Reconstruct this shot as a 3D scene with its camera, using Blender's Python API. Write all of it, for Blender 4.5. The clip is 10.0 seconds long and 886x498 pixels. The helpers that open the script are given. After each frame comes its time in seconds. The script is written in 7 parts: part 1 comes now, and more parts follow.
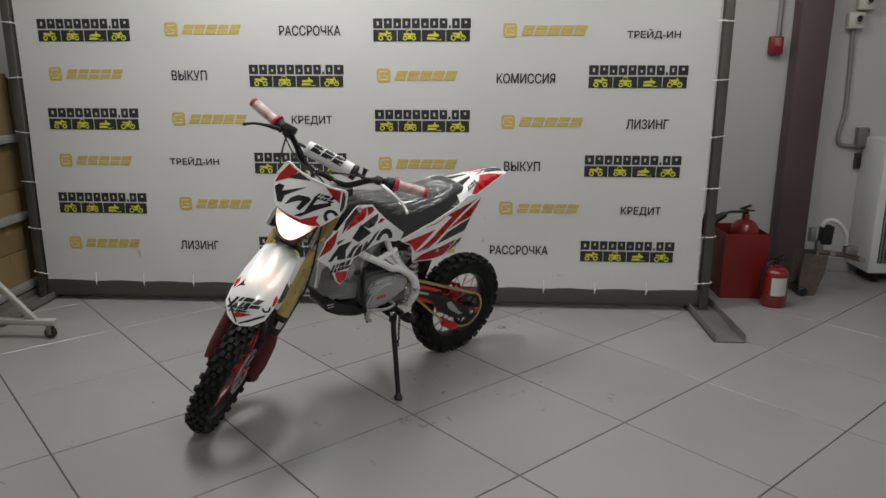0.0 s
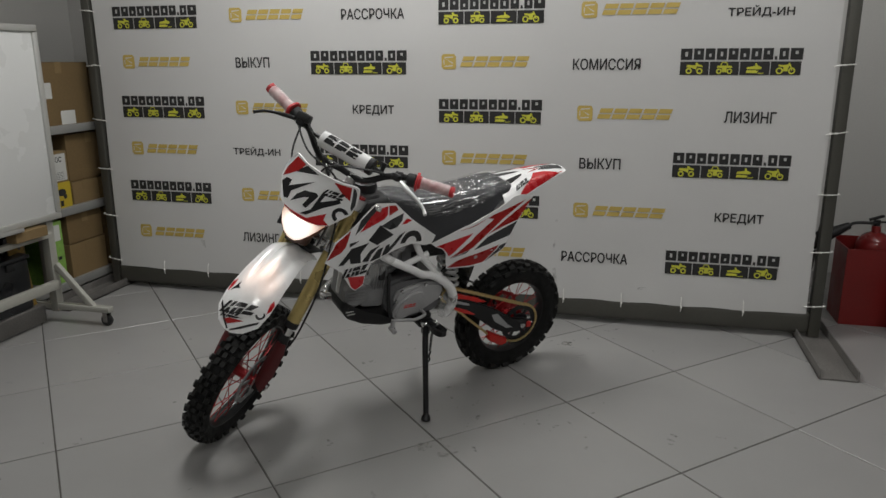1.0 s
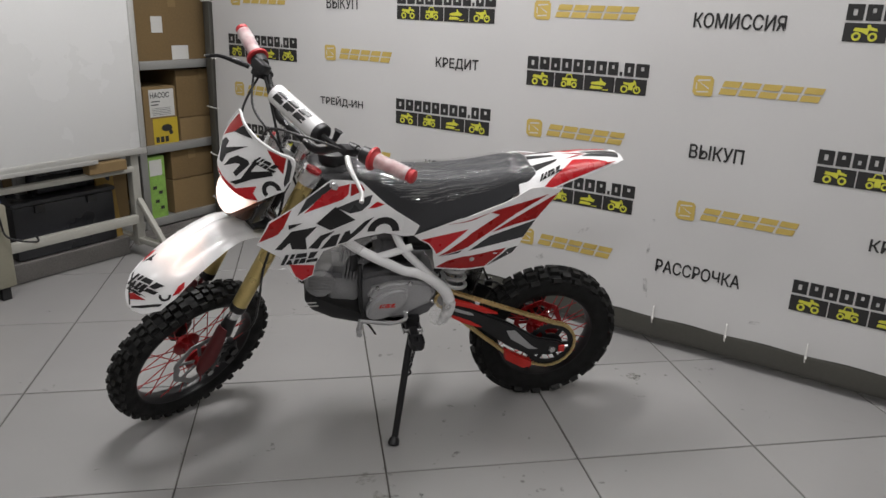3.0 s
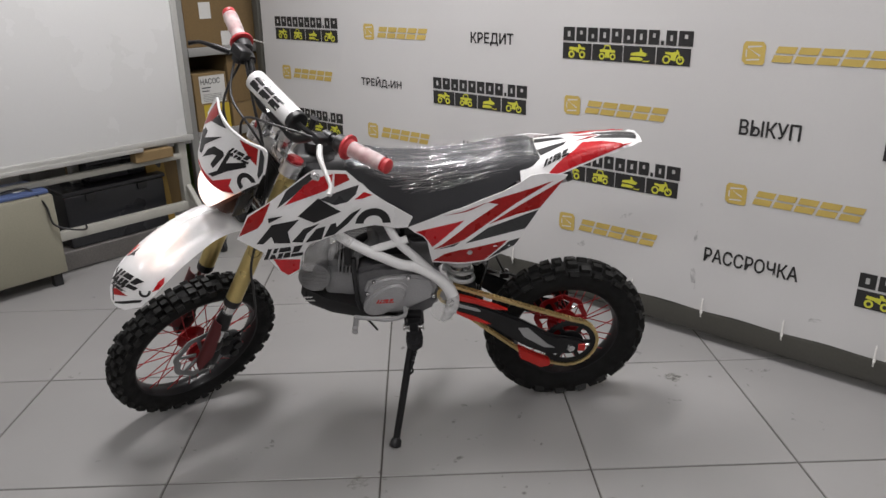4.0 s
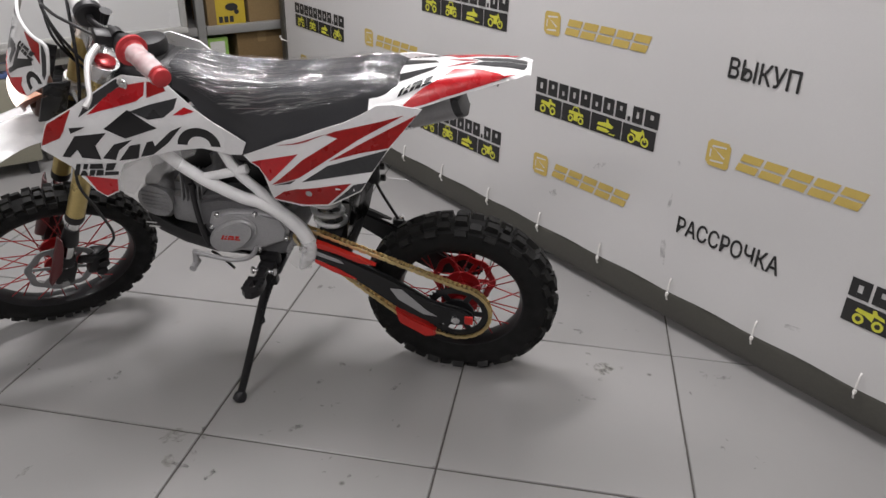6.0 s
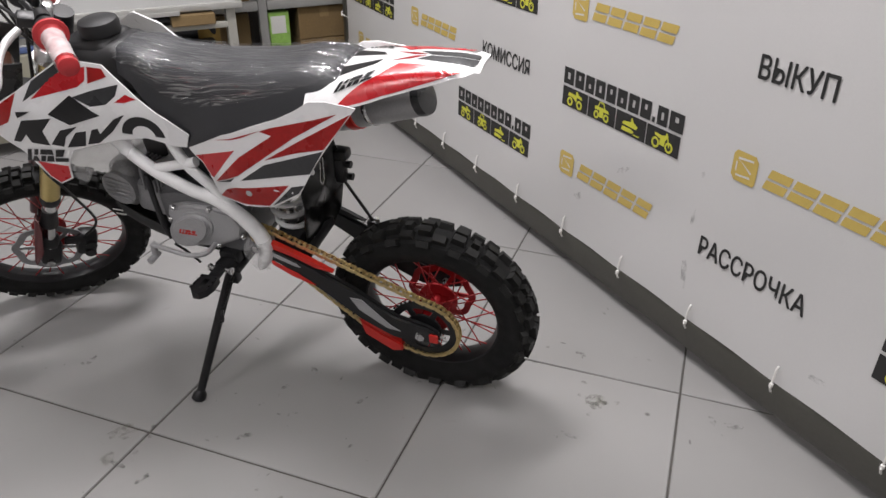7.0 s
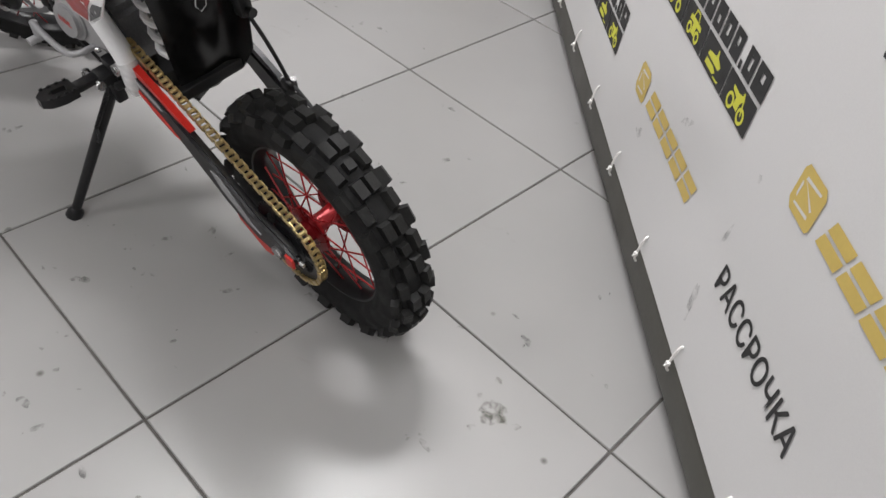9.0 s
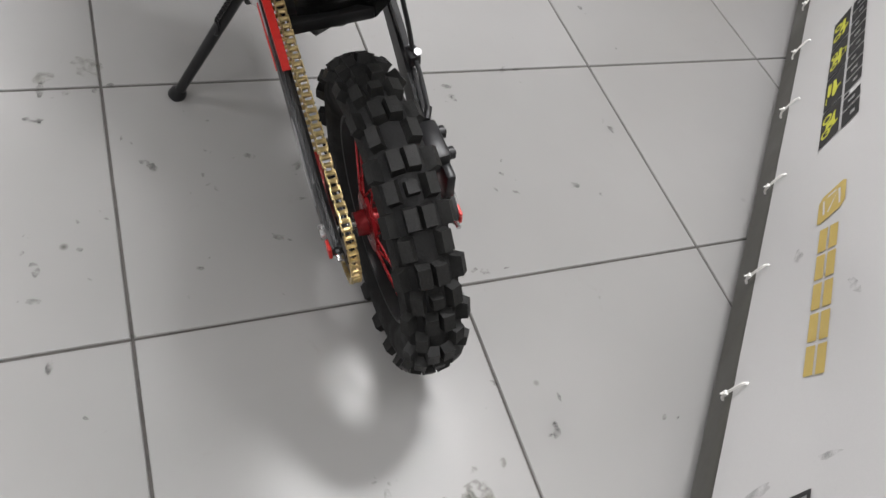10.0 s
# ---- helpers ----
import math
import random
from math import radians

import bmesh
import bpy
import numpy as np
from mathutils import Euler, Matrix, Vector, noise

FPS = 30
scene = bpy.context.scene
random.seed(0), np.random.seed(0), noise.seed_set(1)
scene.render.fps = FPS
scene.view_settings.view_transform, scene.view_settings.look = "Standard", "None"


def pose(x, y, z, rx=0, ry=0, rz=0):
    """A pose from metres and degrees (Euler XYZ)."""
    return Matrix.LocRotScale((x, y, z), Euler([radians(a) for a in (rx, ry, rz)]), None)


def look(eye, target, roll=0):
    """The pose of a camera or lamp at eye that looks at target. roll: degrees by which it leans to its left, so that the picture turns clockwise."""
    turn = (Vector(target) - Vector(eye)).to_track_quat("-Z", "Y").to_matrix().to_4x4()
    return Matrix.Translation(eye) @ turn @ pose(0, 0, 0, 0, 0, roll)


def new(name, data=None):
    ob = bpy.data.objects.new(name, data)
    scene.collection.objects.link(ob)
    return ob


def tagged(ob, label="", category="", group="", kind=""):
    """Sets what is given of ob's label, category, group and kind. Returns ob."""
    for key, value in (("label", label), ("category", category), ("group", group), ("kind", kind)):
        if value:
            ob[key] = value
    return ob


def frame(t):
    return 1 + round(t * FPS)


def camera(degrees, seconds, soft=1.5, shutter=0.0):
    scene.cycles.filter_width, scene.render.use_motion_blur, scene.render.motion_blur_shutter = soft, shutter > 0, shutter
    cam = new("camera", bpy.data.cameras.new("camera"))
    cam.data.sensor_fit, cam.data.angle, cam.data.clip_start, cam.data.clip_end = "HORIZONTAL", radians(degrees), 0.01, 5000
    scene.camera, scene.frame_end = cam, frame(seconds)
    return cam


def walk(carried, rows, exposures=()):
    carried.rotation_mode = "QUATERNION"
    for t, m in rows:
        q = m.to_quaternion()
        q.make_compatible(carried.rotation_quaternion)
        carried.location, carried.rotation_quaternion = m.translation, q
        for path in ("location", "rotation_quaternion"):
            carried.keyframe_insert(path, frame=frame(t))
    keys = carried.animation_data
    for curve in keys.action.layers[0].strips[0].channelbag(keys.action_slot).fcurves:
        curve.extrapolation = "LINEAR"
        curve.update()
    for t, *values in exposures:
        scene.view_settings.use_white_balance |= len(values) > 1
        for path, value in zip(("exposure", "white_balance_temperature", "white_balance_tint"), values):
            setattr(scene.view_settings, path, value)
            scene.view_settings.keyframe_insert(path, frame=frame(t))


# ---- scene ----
cam = camera(62.3, 10.0)
PATH = [
    (0, (0.27, -2.715, 1.375), (0.165, -0.778, 0.889), 0.1),
    (0.5, (0.458, -2.513, 1.349), (0.125, -0.602, 0.863), -0.1),
    (1, (0.606, -2.318, 1.334), (0.139, -0.439, 0.832), -0.2),
    (1.5, (0.71, -2.047, 1.345), (0.115, -0.216, 0.801), 0.7),
    (2, (0.818, -1.853, 1.318), (0.101, -0.088, 0.709), 0.3),
    (2.2, (0.904, -1.778, 1.336), (0.096, -0.058, 0.715), 0.9),
    (3.5, (1.207, -1.313, 1.322), (0.076, 0.203, 0.669), 1.0),
    (4, (1.288, -1.16, 1.325), (0.038, 0.237, 0.629), -0.9),
    (4.5, (1.45, -0.97, 1.316), (0.095, 0.32, 0.61), -0.2),
    (5, (1.495, -0.789, 1.287), (0.133, 0.454, 0.512), -0.3),
    (5.5, (1.491, -0.581, 1.264), (0.13, 0.61, 0.409), 1.2),
    (7, (1.513, 0.04, 1.259), (-0.05, 0.819, 0.285), 0.3),
    (7.5, (1.374, 0.253, 1.253), (-0.16, 0.978, 0.195), 2.2),
    (8, (1.303, 0.436, 1.219), (-0.245, 0.954, 0.064), 3.6),
    (8.5, (1.245, 0.654, 1.208), (-0.271, 0.947, -0.064), 7.2),
    (9, (1.159, 0.784, 1.183), (-0.264, 0.987, -0.208), 9.8),
    (9.5, (0.986, 0.877, 1.183), (-0.337, 0.929, -0.315), 18.1),
    (10, (0.878, 0.877, 1.174), (-0.353, 0.752, -0.398), 23.2),
]
walk(cam, [(t, look(eye, target, roll)) for t, eye, target, roll in PATH],
     exposures=[(0.0, -0.28, 6350, 6), (0.5, -0.53, 6350, 6), (1.0, -0.58, 6350, 7), (2.0, -0.38, 6300, 9), (3.5, 0.06, 6300, 12), (5.5, 0.1, 6300, 14), (7.0, 0.31, 6300, 14), (7.5, 0.3, 6280, 13), (8.5, 0.5, 6250, 12), (10.0, 0.64, 6220, 11)])

# ---- world and lamps ----
world = bpy.data.worlds.new("world")
scene.world = world
world.use_nodes = True
world.node_tree.nodes["Background"].inputs[0].default_value = (0.75, 0.8, 0.9, 1)
world.node_tree.nodes["Background"].inputs[1].default_value = 0.05


def area_lamp(x, y, z, sx, sy, power, color=(1.0, 0.965, 0.93)):
    data = bpy.data.lights.new("assumed_lamp_light", "AREA")
    data.shape, data.size, data.size_y = "RECTANGLE", sx, sy
    data.energy, data.color = power, color
    ob = new("assumed_lamp_light", data)
    ob.matrix_world = pose(x, y, z)
    return ob


CEIL = 3.1
# the first follows the wheel's shadow; the other four are added fill, unseen
LAMPS = [(-0.8, 0.35, 0.3, 1.2, 62), (2.2, 0.1, 1.2, 0.6, 14), (-1.8, -3.4, 1.2, 0.6, 12), (1.5, -2.6, 1.2, 0.6, 42), (0.9, 1.05, 1.2, 0.3, 18)]
for lx, ly, sx, sy, power in LAMPS:
    area_lamp(lx, ly, CEIL - 0.075, sx, sy, power)
# beam of the bike's headlight
data = bpy.data.lights.new("headlight_beam", "SPOT")
data.energy, data.color, data.spot_size, data.spot_blend, data.shadow_soft_size = 13.0, (1.0, 0.6, 0.44), math.radians(150), 1.0, 0.03
BEAM = new("headlight_beam", data)

# ---- materials ----


def nodes_of(name):
    m = bpy.data.materials.new(name)
    m.use_nodes = True
    t = m.node_tree
    return m, t, t.nodes["Principled BSDF"]


def mat(name, color, rough=0.5, metal=0.0, vary=0.08, scale=6.0, bump=0.0, fine=120.0, coat=0.0, rvary=0.1, spec=0.5):
    """A surface with a coarse and a fine variation of colour and gloss, and a fine relief."""
    m, t, b = nodes_of(name)
    n, l = t.nodes, t.links
    co = n.new("ShaderNodeTexCoord")
    big, small = n.new("ShaderNodeTexNoise"), n.new("ShaderNodeTexNoise")
    big.inputs["Scale"].default_value, big.inputs["Detail"].default_value = scale, 5
    small.inputs["Scale"].default_value, small.inputs["Detail"].default_value = fine, 3
    for k in (big, small):
        l.new(co.outputs["Object"], k.inputs["Vector"])
    both = n.new("ShaderNodeMath")
    both.operation = "ADD"
    l.new(big.outputs["Fac"], both.inputs[0])
    l.new(small.outputs["Fac"], both.inputs[1])
    ramp = n.new("ShaderNodeMapRange")
    ramp.inputs["From Min"].default_value, ramp.inputs["From Max"].default_value = 0.6, 1.4
    ramp.inputs["To Min"].default_value, ramp.inputs["To Max"].default_value = 1 - vary, 1 + vary
    l.new(both.outputs[0], ramp.inputs["Value"])
    mix = n.new("ShaderNodeVectorMath")
    mix.operation = "SCALE"
    mix.inputs[0].default_value = color
    l.new(ramp.outputs[0], mix.inputs["Scale"])
    l.new(mix.outputs[0], b.inputs["Base Color"])
    rr = n.new("ShaderNodeMapRange")
    rr.inputs["From Min"].default_value, rr.inputs["From Max"].default_value = 0.3, 0.7
    rr.inputs["To Min"].default_value, rr.inputs["To Max"].default_value = max(0.02, rough - rvary), min(1, rough + rvary)
    l.new(big.outputs["Fac"], rr.inputs["Value"])
    l.new(rr.outputs[0], b.inputs["Roughness"])
    b.inputs["Metallic"].default_value = metal
    b.inputs["Specular IOR Level"].default_value = spec
    if coat:
        b.inputs["Coat Weight"].default_value, b.inputs["Coat Roughness"].default_value = coat, 0.08
    if bump:
        bp = n.new("ShaderNodeBump")
        bp.inputs["Strength"].default_value, bp.inputs["Distance"].default_value = bump, 0.002
        l.new(small.outputs["Fac"], bp.inputs["Height"])
        l.new(bp.outputs[0], b.inputs["Normal"])
    return m


def tile_material():
    m, t, b = nodes_of("glazed floor tile")
    n, l = t.nodes, t.links
    geo, info = n.new("ShaderNodeNewGeometry"), n.new("ShaderNodeObjectInfo")

    def noise_tex(scale, detail=4, rough=0.6, dist=0.0):
        k = n.new("ShaderNodeTexNoise")
        k.inputs["Scale"].default_value, k.inputs["Detail"].default_value = scale, detail
        k.inputs["Roughness"].default_value, k.inputs["Distortion"].default_value = rough, dist
        l.new(geo.outputs["Position"], k.inputs["Vector"])
        return k

    def rng(src, a, c, d, e):
        k = n.new("ShaderNodeMapRange")
        for s, v in zip(("From Min", "From Max", "To Min", "To Max"), (a, c, d, e)):
            k.inputs[s].default_value = v
        l.new(src, k.inputs["Value"])
        return k.outputs[0]

    def blend(kind, a, c, fac=1.0):
        k = n.new("ShaderNodeMix")
        k.data_type, k.blend_type = "RGBA", kind
        if isinstance(fac, float):
            k.inputs["Factor"].default_value = fac
        else:
            l.new(fac, k.inputs["Factor"])
        for s, v in ((6, a), (7, c)):
            if isinstance(v, tuple):
                k.inputs[s].default_value = v
            else:
                l.new(v, k.inputs[s])
        return k.outputs[2]

    per_tile = rng(info.outputs["Random"], 0, 1, 0.95, 1.03)
    clouds = rng(noise_tex(2.2, 3, 0.5).outputs["Fac"], 0.25, 0.75, 0.93, 1.04)
    base = n.new("ShaderNodeMath")
    base.operation = "MULTIPLY"
    l.new(per_tile, base.inputs[0])
    l.new(clouds, base.inputs[1])
    tint = n.new("ShaderNodeVectorMath")
    tint.operation = "SCALE"
    tint.inputs[0].default_value = (0.265, 0.261, 0.256)
    l.new(base.outputs[0], tint.inputs["Scale"])
    # scuffs: sparse smears inside wider dirty areas
    smear = rng(noise_tex(9, 6, 0.75, 1.2).outputs["Fac"], 0.61, 0.8, 0, 0.8)
    where = rng(noise_tex(1.6, 3).outputs["Fac"], 0.45, 0.7, 0, 1)
    both = n.new("ShaderNodeMath")
    both.operation = "MULTIPLY"
    l.new(smear, both.inputs[0])
    l.new(where, both.inputs[1])
    c1 = blend("MIX", tint.outputs[0], (0.18, 0.166, 0.15, 1), both.outputs[0])
    # small dark specks
    vor = n.new("ShaderNodeTexVoronoi")
    vor.inputs["Scale"].default_value = 5.5
    l.new(geo.outputs["Position"], vor.inputs["Vector"])
    speck = rng(vor.outputs["Distance"], 0.018, 0.05, 0.85, 0)
    pick = n.new("ShaderNodeSeparateColor")
    l.new(vor.outputs["Color"], pick.inputs[0])
    some = rng(pick.outputs[0], 0.6, 0.62, 0, 1)
    sp = n.new("ShaderNodeMath")
    sp.operation = "MULTIPLY"
    l.new(speck, sp.inputs[0])
    l.new(some, sp.inputs[1])
    c2 = blend("MIX", c1, (0.06, 0.055, 0.05, 1), sp.outputs[0])
    l.new(c2, b.inputs["Base Color"])
    l.new(rng(noise_tex(3.5, 2, 0.5).outputs["Fac"], 0.1, 0.9, 0.285, 0.335), b.inputs["Roughness"])
    b.inputs["Specular IOR Level"].default_value = 0.5
    bp = n.new("ShaderNodeBump")
    bp.inputs["Strength"].default_value, bp.inputs["Distance"].default_value = 0.06, 0.004
    l.new(noise_tex(14, 2).outputs["Fac"], bp.inputs["Height"])
    l.new(bp.outputs[0], b.inputs["Normal"])
    return m


def glow(name, color, strength):
    m, t, b = nodes_of(name)
    b.inputs["Base Color"].default_value = (*color, 1)
    b.inputs["Emission Color"].default_value = (*color, 1)
    b.inputs["Emission Strength"].default_value = strength
    return m


def lens_material(name, bulb, near, far):
    """A lit lens: hottest in front of the bulb, dimmer and warmer towards its rim."""
    m, t, b = nodes_of(name)
    n, l = t.nodes, t.links
    co, gap, ramp, tint = n.new("ShaderNodeTexCoord"), n.new("ShaderNodeVectorMath"), n.new("ShaderNodeMapRange"), n.new("ShaderNodeMix")
    gap.operation = "DISTANCE"
    gap.inputs[1].default_value = bulb
    ramp.inputs["From Min"].default_value, ramp.inputs["From Max"].default_value = near, far
    tint.data_type = "RGBA"
    tint.inputs[6].default_value, tint.inputs[7].default_value = (2.6, 2.25, 1.95, 1), (0.5, 0.19, 0.09, 1)
    l.new(co.outputs["Object"], gap.inputs[0])
    l.new(gap.outputs["Value"], ramp.inputs["Value"])
    l.new(ramp.outputs[0], tint.inputs["Factor"])
    l.new(tint.outputs[2], b.inputs["Emission Color"])
    b.inputs["Base Color"].default_value = (0.8, 0.78, 0.75, 1)
    b.inputs["Roughness"].default_value = 0.15
    b.inputs["Emission Strength"].default_value = 1.0
    return m


def film_material(name, base, crease, rough=0.1, stretch=(5, 34, 30)):
    """Thin clear wrapping film: see-through, with long narrow creases that catch the light."""
    m, t, b = nodes_of(name)
    n, l = t.nodes, t.links
    clear, shine, mix = n.new("ShaderNodeBsdfTransparent"), n.new("ShaderNodeBsdfGlossy"), n.new("ShaderNodeMixShader")
    shine.inputs["Roughness"].default_value = rough
    shine.inputs["Color"].default_value = (0.95, 0.96, 0.97, 1)
    co, mp, tex, bp = n.new("ShaderNodeTexCoord"), n.new("ShaderNodeMapping"), n.new("ShaderNodeTexNoise"), n.new("ShaderNodeBump")
    mp.inputs["Scale"].default_value = stretch
    tex.inputs["Scale"].default_value, tex.inputs["Detail"].default_value, tex.inputs["Distortion"].default_value = 1.0, 3, 1.2
    fold, side, ridge = n.new("ShaderNodeMath"), n.new("ShaderNodeMath"), n.new("ShaderNodeMapRange")
    fold.operation, side.operation = "SUBTRACT", "ABSOLUTE"
    fold.inputs[1].default_value = 0.5
    ridge.inputs["From Min"].default_value, ridge.inputs["From Max"].default_value = 0.0, 0.03
    ridge.inputs["To Min"].default_value, ridge.inputs["To Max"].default_value = crease, base
    bp.inputs["Strength"].default_value, bp.inputs["Distance"].default_value = 0.8, 0.012
    l.new(co.outputs["Object"], mp.inputs["Vector"])
    l.new(mp.outputs[0], tex.inputs["Vector"])
    l.new(tex.outputs["Fac"], fold.inputs[0])
    l.new(fold.outputs[0], side.inputs[0])
    l.new(side.outputs[0], ridge.inputs["Value"])
    l.new(tex.outputs["Fac"], bp.inputs["Height"])
    l.new(bp.outputs[0], shine.inputs["Normal"])
    l.new(ridge.outputs[0], mix.inputs[0])
    l.new(clear.outputs[0], mix.inputs[1])
    l.new(shine.outputs[0], mix.inputs[2])
    l.new(mix.outputs[0], n["Material Output"].inputs["Surface"])
    return m


def haze_material(name, alpha):
    """Milky film: partly see-through white."""
    m, t, b = nodes_of(name)
    n, l = t.nodes, t.links
    clear, milk, mix = n.new("ShaderNodeBsdfTransparent"), n.new("ShaderNodeBsdfDiffuse"), n.new("ShaderNodeMixShader")
    milk.inputs["Color"].default_value = (0.85, 0.85, 0.85, 1)
    co, tex, ramp = n.new("ShaderNodeTexCoord"), n.new("ShaderNodeTexNoise"), n.new("ShaderNodeMapRange")
    tex.inputs["Scale"].default_value = 30
    ramp.inputs["From Min"].default_value, ramp.inputs["From Max"].default_value = 0.35, 0.7
    ramp.inputs["To Min"].default_value, ramp.inputs["To Max"].default_value = alpha * 0.65, alpha * 1.2
    l.new(co.outputs["Object"], tex.inputs["Vector"])
    l.new(tex.outputs["Fac"], ramp.inputs["Value"])
    l.new(ramp.outputs[0], mix.inputs[0])
    l.new(clear.outputs[0], mix.inputs[1])
    l.new(milk.outputs[0], mix.inputs[2])
    l.new(mix.outputs[0], n["Material Output"].inputs["Surface"])
    return m


def scuff_material(name, color, most=0.36):
    """Rubbed-on dirt, broken up by noise."""
    m, t, b = nodes_of(name)
    n, l = t.nodes, t.links
    clear, dirt, mix = n.new("ShaderNodeBsdfTransparent"), n.new("ShaderNodeBsdfDiffuse"), n.new("ShaderNodeMixShader")
    dirt.inputs["Color"].default_value = (*color, 1)
    geo, tex, ramp = n.new("ShaderNodeNewGeometry"), n.new("ShaderNodeTexNoise"), n.new("ShaderNodeMapRange")
    tex.inputs["Scale"].default_value, tex.inputs["Detail"].default_value = 60, 5
    ramp.inputs["From Min"].default_value, ramp.inputs["From Max"].default_value = 0.42, 0.68
    ramp.inputs["To Min"].default_value, ramp.inputs["To Max"].default_value = 0.0, most
    l.new(geo.outputs["Position"], tex.inputs["Vector"])
    l.new(tex.outputs["Fac"], ramp.inputs["Value"])
    l.new(ramp.outputs[0], mix.inputs[0])
    l.new(clear.outputs[0], mix.inputs[1])
    l.new(dirt.outputs[0], mix.inputs[2])
    l.new(mix.outputs[0], n["Material Output"].inputs["Surface"])
    return m


